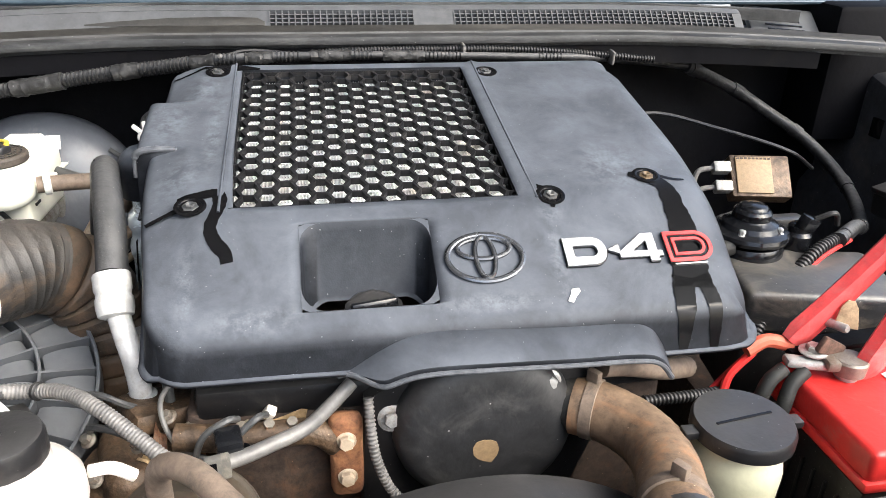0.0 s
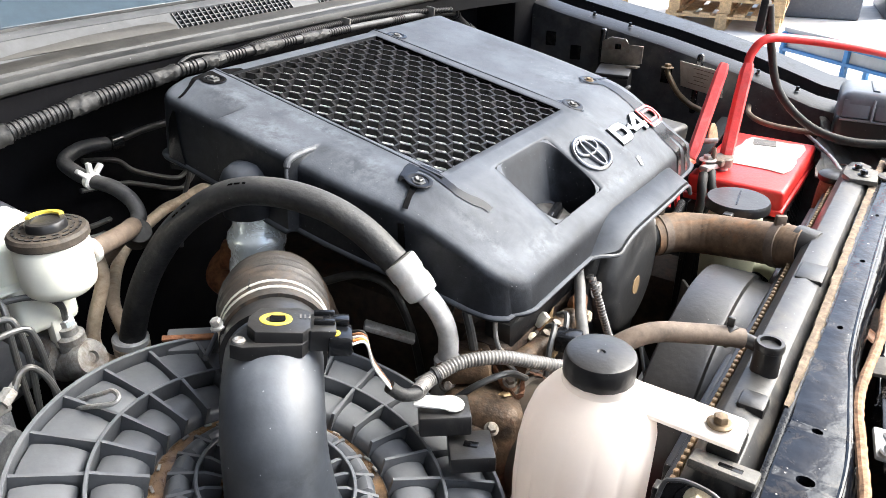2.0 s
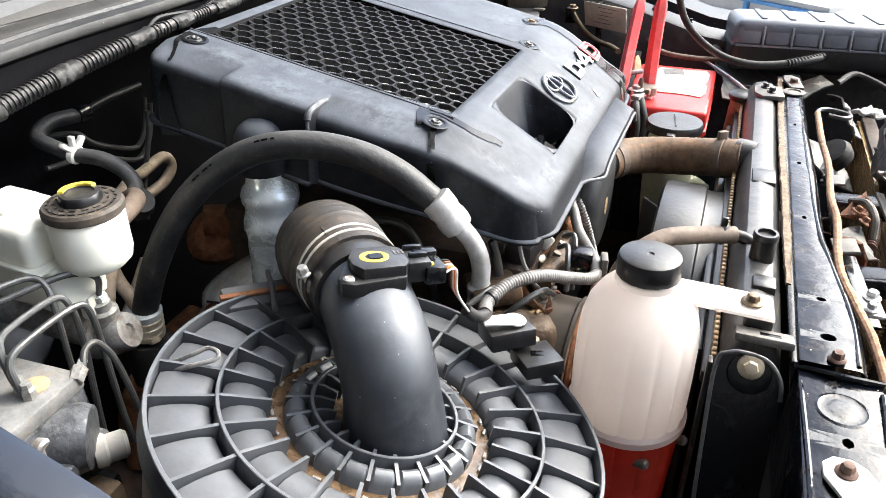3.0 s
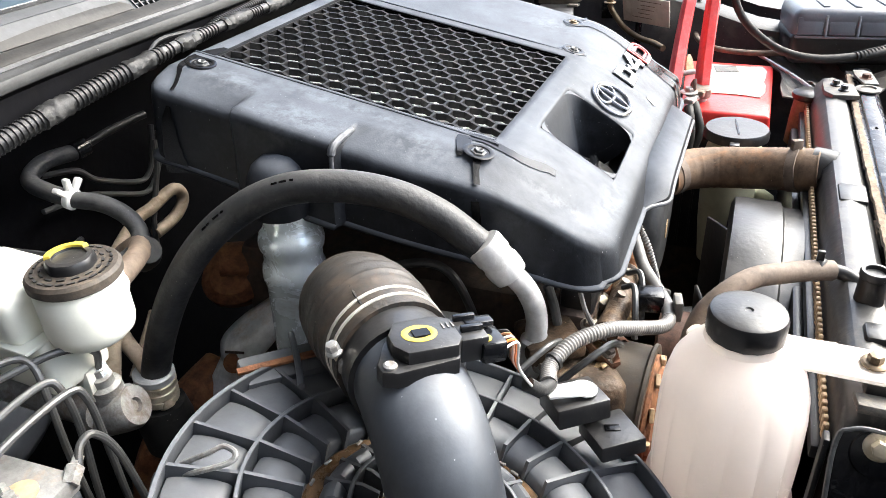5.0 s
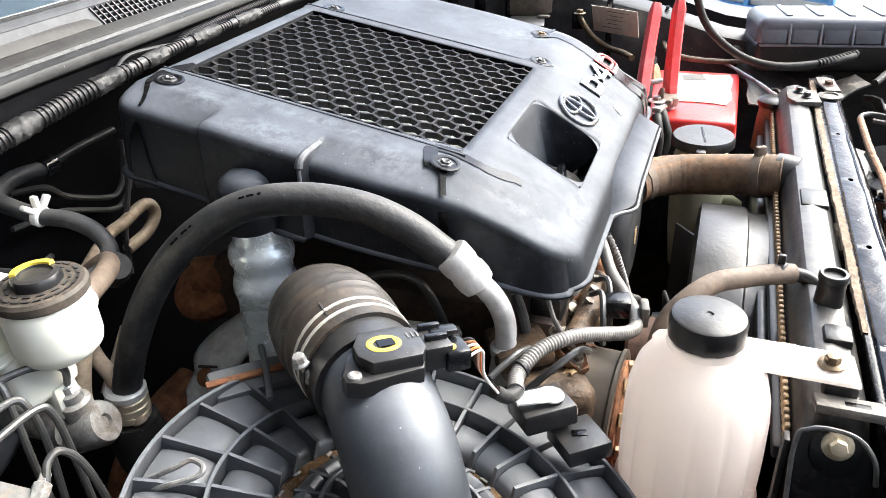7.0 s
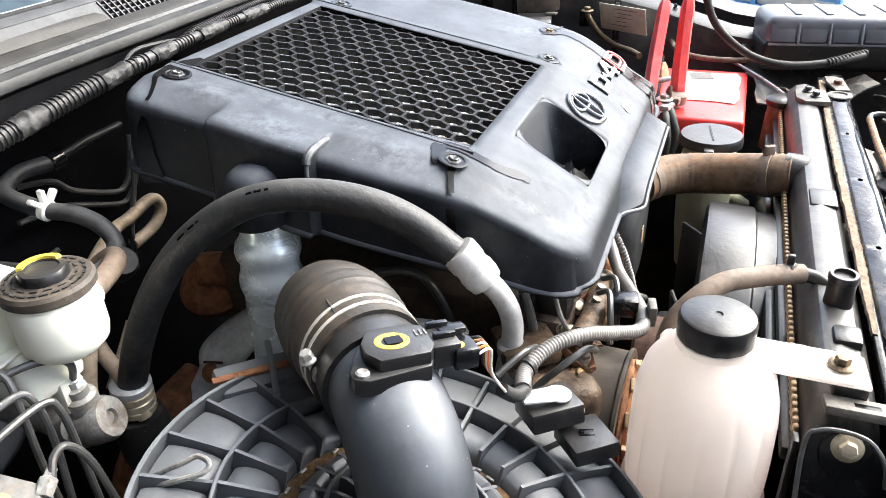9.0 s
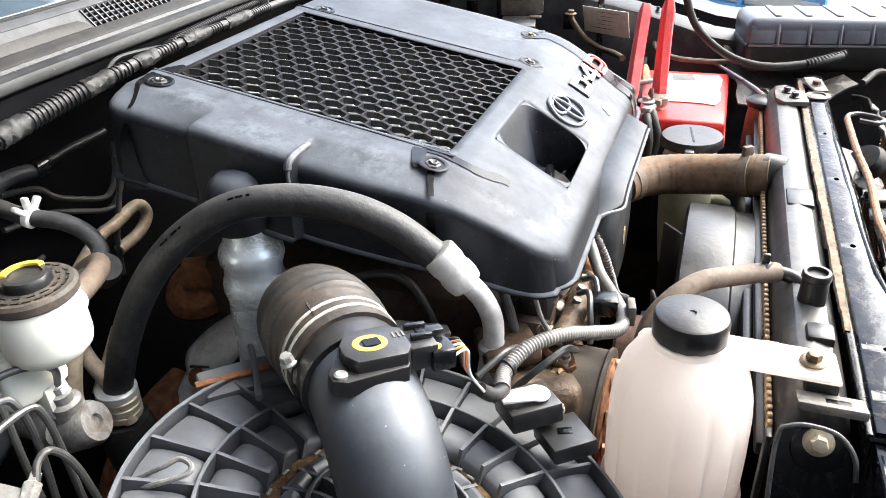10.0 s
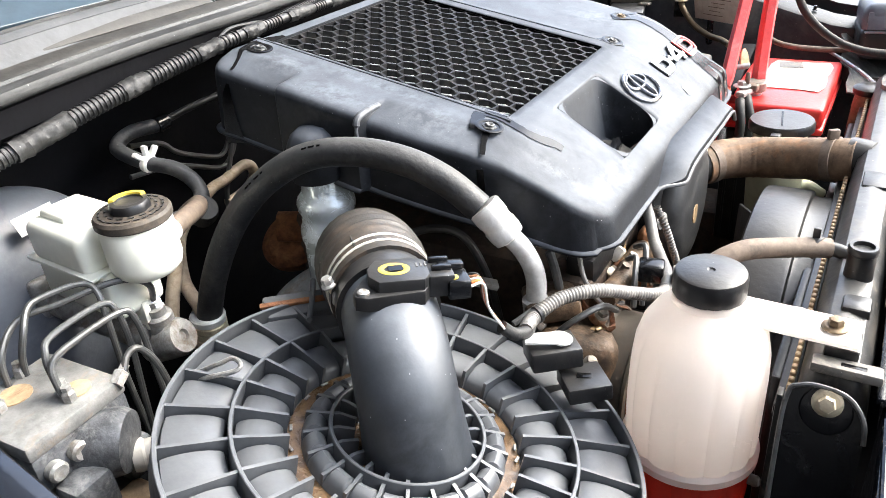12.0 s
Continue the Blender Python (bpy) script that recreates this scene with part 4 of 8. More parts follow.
part("weather_strip", cowl_strip([(0.7435, 1.088), (0.7430, 1.0925), (0.7450, 1.0965), (0.7485, 1.0970), (0.7500, 1.0980), (0.7560, 1.0990), (0.7590, 1.0965), (0.7590, 1.088)], -0.85, 0.72), "stripgrey", cowl, "grey dusty rubber weather strip")
part("channel", cowl_strip([(0.7500, 1.082), (0.782, 1.079), (0.782, 1.06), (0.7500, 1.06)], -0.85, 0.60), "dusty", cowl)
part("front_edge", cowl_strip([(0.7685, 1.080), (0.7685, 1.0995), (0.7705, 1.1010), (0.7760, 1.1030), (0.7815, 1.1055), (0.7815, 1.084)], -0.85, 0.70), "cowl_shade", cowl)
# black strip stands in for the shade between weather strip and edge
part("rubber_lip", cowl_strip([(0.7610, 1.080), (0.7620, 1.0975), (0.7650, 1.1000), (0.7680, 1.0985), (0.7680, 1.080)], -0.85, 0.70), "tapebk", cowl, "black strip painted in as a shaded gap")
# flat dark slab; the scalloped recess's shade is put into its colour
part("wiper_recess", slab([(-0.38, 0.0), (-0.33, 0.006), (-0.26, 0.0115), (-0.19, 0.0130), (-0.155, 0.0115), (-0.146, 0.006), (-0.146, 0.0)], 0, 0.0012, pose(0, 0.7825, 1.1050, 45, 0, 0), 0.0003), "cowl_shade", cowl, "dark slab painting the shade of the wiper recess")
part("panel", cowl_strip([(0.8005, 1.10), (0.8005, 1.1215), (0.806, 1.1250), (0.813, 1.1262), (0.813, 1.10)], -0.85, 0.505), "cowl", cowl)
part("glass_seal", cowl_strip([(0.8135, 1.112), (0.8135, 1.1275), (0.8165, 1.1290), (0.8195, 1.1275), (0.8195, 1.112)], -0.85, 0.60), "stripgrey", cowl, "grey lower windscreen seal")
for sx0, sx1 in ((-0.85, -0.140), (0.044, 0.098), (0.492, 0.505)):
    part("panel_bridge", cowl_strip([(0.7825, 1.09), (0.7825, 1.1040), (0.7995, 1.1210), (0.7995, 1.09)], sx0, sx1, 16), "cowl", cowl)
for g0, g1 in ((-0.140, 0.044), (0.098, 0.492)):
    n = int((g1 - g0) / 0.0078)
    for k in range(n + 1):
        x = g0 + (g1 - g0) * k / n
        back = 0.055 * max(0, (abs(x - 0.02) - 0.28) / 0.5) ** 1.6
        part("slat", block((0.0016, 0.0245, 0.006), (x, 0.7908 - back, 1.1105 - 0.35 * back), (45, 0, 0), 0), "cowl", cowl, smooth=False)
    for f in (0.25, 0.5, 0.75):
        part("bar", cowl_strip([(0.7825 + 0.017 * f, 1.1015 + 0.017 * f), (0.7815 + 0.017 * f, 1.1038 + 0.017 * f), (0.7828 + 0.017 * f, 1.1048 + 0.017 * f), (0.7842 + 0.017 * f, 1.1028 + 0.017 * f)], g0, g1, 14), "cowl", cowl)
part("end_panel", block((0.105, 0.07, 0.01), (0.590, 0.812, 1.096), (30, 4, -8), 0.003), "cowl", cowl)
for k in range(5):
    part("end_slot", block((0.055, 0.003, 0.002), (0.588, 0.796 + 0.0085 * k, 1.0925 + 0.0049 * k), (30, 4, -8), 0), "wet", cowl, "dark vent slot", smooth=False)
part("duct", block((1.5, 0.16, 0.01), (-0.1, 0.87, 1.062), bevel=0.002), "dusty", cowl)
part("hinge_panel", block((0.16, 0.30, 0.20), (0.73, 0.92, 1.03), (0, 0, 0), 0.01), "dusty", cowl)
lone("windscreen", block((1.5, 0.9, 0.006), (0, 1.206, 1.358), (31, 0, 0), 0.002), "glass", "dark windscreen glass", "windscreen", kind="structure")

# wiring harness behind the cover
har = thing("wiring_harness", "taped black wiring harness in corrugated sleeves", "wiring harness", at=(-0.2, 0.73, 1.07))
hl = [(-0.66, 0.752, 1.010), (-0.55, 0.750, 1.024), (-0.43, 0.744, 1.042), (-0.35, 0.739, 1.055), (-0.26, 0.731, 1.067), (-0.187, 0.720, 1.0765), (-0.08, 0.722, 1.079), (0.05, 0.730, 1.076), (0.2, 0.737, 1.071), (0.30, 0.745, 1.066), (0.43, 0.775, 1.048)]
hs = spline(hl, 10)
part("core", sweep(bmesh.new(), hs, [0.0076 - 0.0026 * smooth(40, 62, i) for i in range(len(hs))], 14), "tapebk", har)
for a, b, r in ((8, 20, 0.0088), (26, 34, 0.0090), (36, 45, 0.0090), (48, 52, 0.0078), (55, 59, 0.0066), (63, 66, 0.0062), (70, 74, 0.006), (80, 84, 0.006)):
    part("sleeve", loom(hs[a:b], r, 0.0050, 0.0026), "loombk", har)
for a, b, r in ((19, 26, 0.0104), (33, 36, 0.0096), (44, 48, 0.0088), (52, 55, 0.0072), (59, 63, 0.0068), (66, 70, 0.0066)):
    rn = random.Random(a)
    ln = resample(hs[a:b + 1], 0.0028)
    wrap = sweep(bmesh.new(), ln, [r * rn.uniform(0.93, 1.05) for _ in ln], 14)
    for v in wrap.verts:
        v.co += Vector((rn.uniform(-1, 1), rn.uniform(-1, 1), rn.uniform(-1, 1))) * 0.0008
    part("tape_wrap", wrap, "tapewrap", har, "loose grey tape wrap")
part("branch", loom([(-0.10, 0.736, 1.076), (-0.06, 0.740, 1.080), (0.05, 0.744, 1.081), (0.2, 0.746, 1.078), (0.36, 0.735, 1.066)], 0.0048, 0.004, 0.0014), "loombk", har)
part("branch", tube([(-0.200, 0.728, 1.077), (-0.17, 0.738, 1.083), (-0.135, 0.740, 1.081), (-0.10, 0.737, 1.077)], 0.0020, 8), "loombk", har)
for x, y, z in ((0.10, 0.740, 1.078), (0.30, 0.735, 1.068)):
    part("clip", block((0.004, 0.016, 0.018), (x, y, z + 0.002), (8, 0, 4), 0.002), "tape", har, "pale harness clip")
part("knot", turned([(0.0015, 0), (0.003, 0.001), (0.003, 0.002), (0.0015, 0.003), (0, 0.003)], (-0.196, 0.7115, 1.0815), (-0.3, -0.7, 0.6), 12), "tape", har, "pale plastic tie")
har2 = thing("wing_harness", "taped black harness running along the inner wing", "wiring harness", at=(0.5, 0.6, 1.0))
hl2 = [(0.43, 0.775, 1.048), (0.49, 0.80, 1.023), (0.54, 0.81, 1.0), (0.587, 0.80, 0.972), (0.63, 0.77, 0.943), (0.655, 0.72, 0.912), (0.645, 0.65, 0.89), (0.60, 0.57, 0.885), (0.53, 0.50, 0.915), (0.47, 0.45, 0.925)]
part("core", tube(hl2, 0.0088, 12), "tapebk", har2)
h2 = spline(hl2, 8)
for a, b in ((1, 4), (14, 18), (30, 33), (44, 47), (58, 62)):
    part("tape_wrap", sweep(bmesh.new(), h2[a:b], 0.0102, 12), "tapebk", har2)
har3 = thing("battery_cable_loom", "black corrugated loom with a red cable", "wiring harness", at=(0.4, 0.4, 0.9))
part("sleeve", loom([(0.49, 0.465, 0.925), (0.44, 0.440, 0.920), (0.399, 0.42, 0.900), (0.36, 0.395, 0.885), (0.335, 0.37, 0.86)], 0.0075, 0.005, 0.0014), "loombk", har3)
part("red_wire", tube([(0.49, 0.455, 0.922), (0.44, 0.432, 0.914), (0.40, 0.412, 0.895), (0.362, 0.386, 0.88)], 0.0024, 8), "red", har3)
lone("wing_wire", tube([(0.30, 0.70, 0.99), (0.36, 0.71, 1.0), (0.44, 0.68, 0.985), (0.52, 0.64, 0.965), (0.58, 0.66, 0.93)], 0.0025, 8), "black", "thin black wire beside the engine cover", "wire")

# pressed flange and fixings of the right wing
for y, x, z in ((0.76, 0.727, 1.03), (0.64, 0.712, 1.012), (0.56, 0.703, 1.0), (0.30, 0.652, 0.953), (0.23, 0.645, 0.935)):
    fb = thing("wing_bolt", "small zinc bolt on the wing flange", "bolt", "bolts on the wing flange", at=(x + 0.03, y, z))
    hexbolt(fb, (x + 0.03, y, z + 0.0025), r=0.0032, mat="paint", washer=1.4, name="bolt_head")
for y, x, z in ((0.72, 0.7165, 0.965), (0.66, 0.7085, 0.945), (0.46, 0.6845, 0.93)):
    lone("wing_slot", block((0.004, 0.022, 0.028), (x, y, z), (0, 0, 4), 0.001), "wet", "dark punched slot in the inner wing", "slot", "slots of the inner wing")
for y, x, z in ((0.80, 0.724, 0.985), (0.60, 0.702, 0.945), (0.40, 0.674, 0.925)):
    lone("wing_rib", block((0.014, 0.012, 0.11), (x, y, z), (0, 0, 4), 0.005, 3), "paint", "pressed upright rib on the inner wing", "rib", "ribs of the inner wing")

# right wing fittings
def bracket_plate(at, size, rot, mat, label):
    return lone("bracket", block(size, at, rot, 0.002), mat, label, "bracket")


bracket_plate((0.722, 0.815, 0.992), (0.012, 0.05, 0.04), (0, 0, 12), "rust2", "small rusty bracket on the wing")
wb = thing("wing_bracket", "grey stained steel bracket with a square hole on the wing", "bracket", at=(0.672, 0.54, 0.957))
part("plate", slab([(-0.040, -0.020), (0.026, -0.020), (0.040, -0.014), (0.040, 0.018), (0.012, 0.018), (0.006, 0.028), (-0.022, 0.030), (-0.040, 0.020)], 0, 0.003, pose(0.672, 0.548, 0.962, 90, 0, -86), 0.0008), "tanalu", wb)
part("hole", block((0.003, 0.012, 0.010), (0.6695, 0.556, 0.975), (0, 0, 4), 0.0005), "wet", wb, "dark square hole")
part("foot", block((0.030, 0.020, 0.004), (0.660, 0.520, 0.943), (0, 8, 4), 0.001), "tanalu", wb)
relay = thing("relay_box", "black relay box on the inner wing", "relay box", at=(0.60, 0.47, 0.91))
part("body", block((0.05, 0.06, 0.03), (0.635, 0.545, 0.918), (0, -8, 12), 0.004), "black", relay)
part("lid", block((0.054, 0.064, 0.008), (0.632, 0.545, 0.937), (0, -8, 12), 0.003), "black", relay)
fit = thing("brass_line", "brass pipe fitting with a pale hose", "pipe", at=(0.58, 0.41, 0.93))
part("elbow", tube([(0.655, 0.452, 0.948), (0.648, 0.444, 0.936), (0.632, 0.420, 0.914), (0.605, 0.388, 0.904), (0.575, 0.360, 0.905), (0.545, 0.340, 0.905)], 0.0052, 12), "brass", fit)
hexbolt(fit, (0.655, 0.452, 0.951), r=0.0065)
idp = thing("id_plate", "worn paper identification plate on the wing", "label", at=(0.62, 0.385, 0.93))
m_id = pose(0.643, 0.386, 0.942, 0, -12, -27)
part("plate", box(bmesh.new(), (0.0015, 0.098, 0.048), m_id, 0.0004), "label", idp)
for k in range(5):
    wdt = (0.08, 0.05, 0.06, 0.04, 0.07)[k]
    part("text_bar", box(bmesh.new(), (0.0004, wdt * 0.6, 0.0010), m_id @ pose(-0.0010, -0.008 + 0.004 * k, 0.017 - 0.0075 * k), 0), "duststrip", idp, smooth=False)
blackbox = thing("fuse_box", "smooth dark grey fuse box lid", "fuse box", at=(0.40, 0.40, 0.88))
part("lid", block((0.17, 0.10, 0.05), (0.415, 0.415, 0.885), (4, 2, -8), 0.008, 3), "tank", blackbox)
part("base", block((0.16, 0.09, 0.10), (0.415, 0.415, 0.82), (0, 0, -8), 0.004), "black", blackbox)

# fuel filter
ff = thing("fuel_filter", "glossy black fuel filter with hand pump", "fuel filter", at=(0.345, 0.46, 0.9))
fx, fy = 0.372, 0.470
part("body", turned([(0.036, -0.10), (0.038, 0.0), (0.038, 0.014), (0.035, 0.016), (0.035, 0.020), (0.0395, 0.022), (0.0395, 0.030), (0.037, 0.034), (0.0, 0.034)], (fx, fy, 0.89), seg=44), "gloss", ff)
part("rim_band", turned([(0.0395, 0), (0.0405, 0.001), (0.0405, 0.004), (0.0395, 0.005)], (fx, fy, 0.898), seg=44), "linesteel", ff, "bright clamp band")
part("head", turned([(0.034, 0), (0.041, 0.003), (0.0425, 0.007), (0.041, 0.011), (0.032, 0.014), (0.029, 0.019), (0.022, 0.022), (0.020, 0.024)], (fx, fy, 0.926), seg=44, lobes=lambda a, z: 1 + 0.012 * math.cos(14 * a)), "gloss", ff)
part("hand_pump", turned([(0.020, 0), (0.0205, 0.002), (0.0205, 0.008), (0.018, 0.011), (0.016, 0.0115), (0.015, 0.014), (0.012, 0.016), (0.0, 0.0165)], (fx, fy, 0.949), seg=32), "gloss", ff)
part("sensor", turned([(0.015, -0.04), (0.015, 0.004), (0.012, 0.008), (0.012, 0.014), (0.009, 0.016), (0, 0.016)], (fx + 0.058, fy - 0.005, 0.925), seg=24), "gloss", ff)
part("sensor_plug", block((0.020, 0.014, 0.016), (fx + 0.062, fy - 0.012, 0.944), (10, 20, 15), 0.002), "gloss", ff)
part("lead", tube([(fx + 0.068, fy - 0.014, 0.95), (fx + 0.085, fy - 0.02, 0.958), (fx + 0.10, fy - 0.01, 0.94)], 0.003, 8), "loombk", ff)
for k in (-1, 1):
    hexbolt(ff, (fx + 0.022 * k, fy - 0.022, 0.9375), r=0.0036, mat="alloy", washer=1.3)
part("bracket", block((0.11, 0.02, 0.03), (fx + 0.03, fy + 0.03, 0.92), (0, 0, 0), 0.004), "black", ff)
part("outlet", tube([(fx - 0.03, fy - 0.02, 0.925), (fx - 0.06, fy - 0.02, 0.92), (fx - 0.09, fy, 0.905)], 0.009, 14), "rubber", ff)
part("clamp", turned([(0.0105, -0.005), (0.0115, -0.003), (0.0115, 0.003), (0.0105, 0.005)], (fx - 0.05, fy - 0.02, 0.922), (1, 0, 0.1), 20), "steel", ff)
# small cooler unit behind it
cu = thing("control_unit", "alloy control unit with a tan finned face and two plugs", "control unit", at=(0.38, 0.60, 0.95))
m_cu = pose(0.462, 0.605, 0.940, 48, 0, -10) @ Matrix.Diagonal((0.76, 0.76, 0.76, 1))
part("case", box(bmesh.new(), (0.10, 0.075, 0.03), m_cu, 0.003), "dirtalloy", cu)
part("face", box(bmesh.new(), (0.06, 0.064, 0.004), m_cu @ pose(-0.012, 0, 0.0165), 0.001), "tan", cu, "tan face plate")
for k in range(9):
    part("notch", box(bmesh.new(), (0.0045, 0.003, 0.001), m_cu @ pose(-0.038 + 0.0065 * k, 0.029, 0.0188), 0), "rustdark", cu, smooth=False)
for k in range(2):
    plug = part("plug", box(bmesh.new(), (0.03, 0.02, 0.02), m_cu @ pose(-0.062, 0.016 - 0.034 * k, 0.006), 0.003), "alu2", cu, "pale grey plug")
    part("lead", tube([m_cu @ Vector((-0.076, 0.016 - 0.034 * k, 0.006)), m_cu @ Vector((-0.10, 0.01 - 0.034 * k, 0.0)), m_cu @ Vector((-0.105, -0.02 - 0.034 * k, -0.02))], 0.0035, 8), "tape", cu)

# ---- radiator, shroud and crossmember ----
rad = thing("radiator", "black radiator with a dusty plastic top tank", "radiator", at=(0.06, 0.09, 0.6))
bm = bmesh.new()
prof = [(-0.022, -0.03), (-0.024, -0.012), (-0.021, 0.006), (-0.013, 0.016), (0.0, 0.0195), (0.011, 0.017), (0.019, 0.008), (0.022, -0.01), (0.022, -0.03)]
rows = []
for x, dz in ((-0.305, -0.012), (-0.300, -0.004), (-0.288, 0.0), (-0.1, 0.0), (0.12, 0.0), (0.3, 0.0), (0.405, 0.0), (0.418, -0.01)):
    rows.append([bm.verts.new((x, 0.093 + py, 0.898 + pz + dz)) for py, pz in prof])
for a, b in zip(rows, rows[1:]):
    for k in range(len(prof) - 1):
        bm.faces.new((a[k], a[k + 1], b[k + 1], b[k]))
bm.faces.new(rows[0])
bm.faces.new(rows[-1][::-1])
part("top_tank", bm, "tank", rad)
part("core", block((0.72, 0.026, 0.46), (0.06, 0.096, 0.635)), "dusty", rad)
part("header_plate", block((0.72, 0.012, 0.012), (0.06, 0.1215, 0.868), bevel=0.002), "black", rad)
ctab = bmesh.new()
box(ctab, (0.0048, 0.004, 0.012), Matrix(), 0.0008, 1)
first = None
for k in range(84):
    at = (-0.288 + 0.0081 * k, 0.1195, 0.880)
    if first is None:
        first = part("crimp_tab", ctab, "tanmetal", rad, smooth=False)
        base = first.location.copy()
        first.location = base + Vector(at)
    else:
        o = new("crimp_tab", first.data)
        o.parent, o.location = rad, base + Vector(at)
part("post", turned([(0.0112, -0.03), (0.0106, -0.012), (0.0104, 0.0), (0.0114, 0.001), (0.0114, 0.005), (0.0104, 0.0068), (0.0080, 0.0068), (0.0074, 0.0035), (0.0, 0.003)], (-0.166, 0.091, 0.936), seg=24), "black", rad, "black hollow mounting post")
part("rib_block", block((0.022, 0.02, 0.012), (-0.215, 0.088, 0.915), (0, 0, 0), 0.003), "black", rad)
part("rib_block", block((0.030, 0.022, 0.016), (-0.272, 0.092, 0.917), (0, 0, 0), 0.003), "black", rad)
part("rib_block", block((0.040, 0.026, 0.008), (0.03, 0.09, 0.9140), (0, 0, 0), 0.003), "black", rad)
part("outlet_neck", tube([(0.125, 0.100, 0.895), (0.128, 0.113, 0.896), (0.130, 0.122, 0.896)], 0.024, 22), "black", rad)
part("vent_pipe", tube([(-0.143, 0.09, 0.912), (-0.133, 0.105, 0.916), (-0.132, 0.122, 0.918)], 0.0062, 12), "black", rad)
part("filler_neck", turned([(0.022, -0.05), (0.02, 0.0), (0.018, 0.016)], (0.395, 0.118, 0.873), seg=24), "muddy", rad, "rust brown filler neck")
part("filler_cap", turned([(0.021, 0), (0.0225, 0.003), (0.0225, 0.008), (0.018, 0.011), (0.0, 0.012)], (0.395, 0.118, 0.889), seg=28), "black", rad)
part("end_clip", slab([(-0.026, -0.020), (0.020, -0.022), (0.028, -0.010), (0.026, 0.016), (-0.008, 0.020), (-0.026, 0.012)], 0, 0.006, pose(0.345, 0.088, 0.9155, 0, 0, 8), 0.0015), "dustplate", rad, "dusty bolted end bracket")
hexbolt(rad, (0.338, 0.083, 0.9215), r=0.0046, mat="paint", washer=1.5)
hexbolt(rad, (0.358, 0.092, 0.9215), r=0.0046, mat="paint", washer=1.5)
# side bracket with the large bolt
sb = thing("radiator_bracket", "black steel radiator side bracket with a zinc bolt", "bracket", at=(-0.35, 0.09, 0.7))
poly = [(0.021, -0.24), (0.021, -0.022), (0.019, -0.008), (0.012, 0.003), (0.003, 0.0085), (-0.012, 0.0100), (-0.022, 0.0075), (-0.0285, -0.001), (-0.0285, -0.05), (-0.020, -0.24)]
mp = pose(-0.318, 0.090, 0.903, 68, 0, -90)
part("plate", slab(poly, 0, 0.003, mp, 0.0), "gloss", sb, smooth=False)
part("raised_edge", sweep(bmesh.new(), spline([mp @ Vector((p[0], p[1], 0.005)) for p in poly[1:]], 4), 0.0017, 8), "wornedge", sb, "worn grey edge")
part("cup", lathe(bmesh.new(), [(0.0165, 0.003), (0.0155, 0.0045), (0.011, 0.0050), (0.0, 0.0050)], mp @ pose(-0.004, -0.006, 0), 32), "gloss", sb)
hexbolt(sb, mp @ Vector((-0.004, 0, 0.0045)), mp.to_3x3() @ Vector((0, 0, 1)), r=0.0058, mat="brassy", washer=1.7)
part("foot", block((0.022, 0.044, 0.007), (-0.297, 0.087, 0.9165), (0, 16, 0), 0.002), "dustplate", sb, "pale dusty foot plate")
part("foot_slot", block((0.007, 0.016, 0.002), (-0.298, 0.083, 0.9197), (0, 16, 0), 0.0006), "wet", sb, "dark slot")
part("side_strip", block((0.010, 0.004, 0.20), (-0.316, 0.123, 0.80), (0, 0, 0), 0.001), "tank", sb)

M["crosspaint"] = material("wavy_gloss_black_paint", (0.005, 0.006, 0.009), 0.13, vary=0.3, spec=0.32, dirt=(0.09, 0.075, 0.06), dirt_amount=0.31, dirt_scale=44, bump=1.0, bump_scale=30, speck=(0.4, 0.37, 0.33), speck_scale=180)
cm = thing("crossmember", "glossy black steel crossmember with holes and muddy rear edge", "crossmember", at=(0, 0.03, 0.9))


def ridge(x):
    """Front edge of the crossmember's top, swinging forward towards its end."""
    return 0.0395 - 0.019 * smooth(-0.07, -0.25, x) + 0.004 * smooth(0.08, 0.25, x)


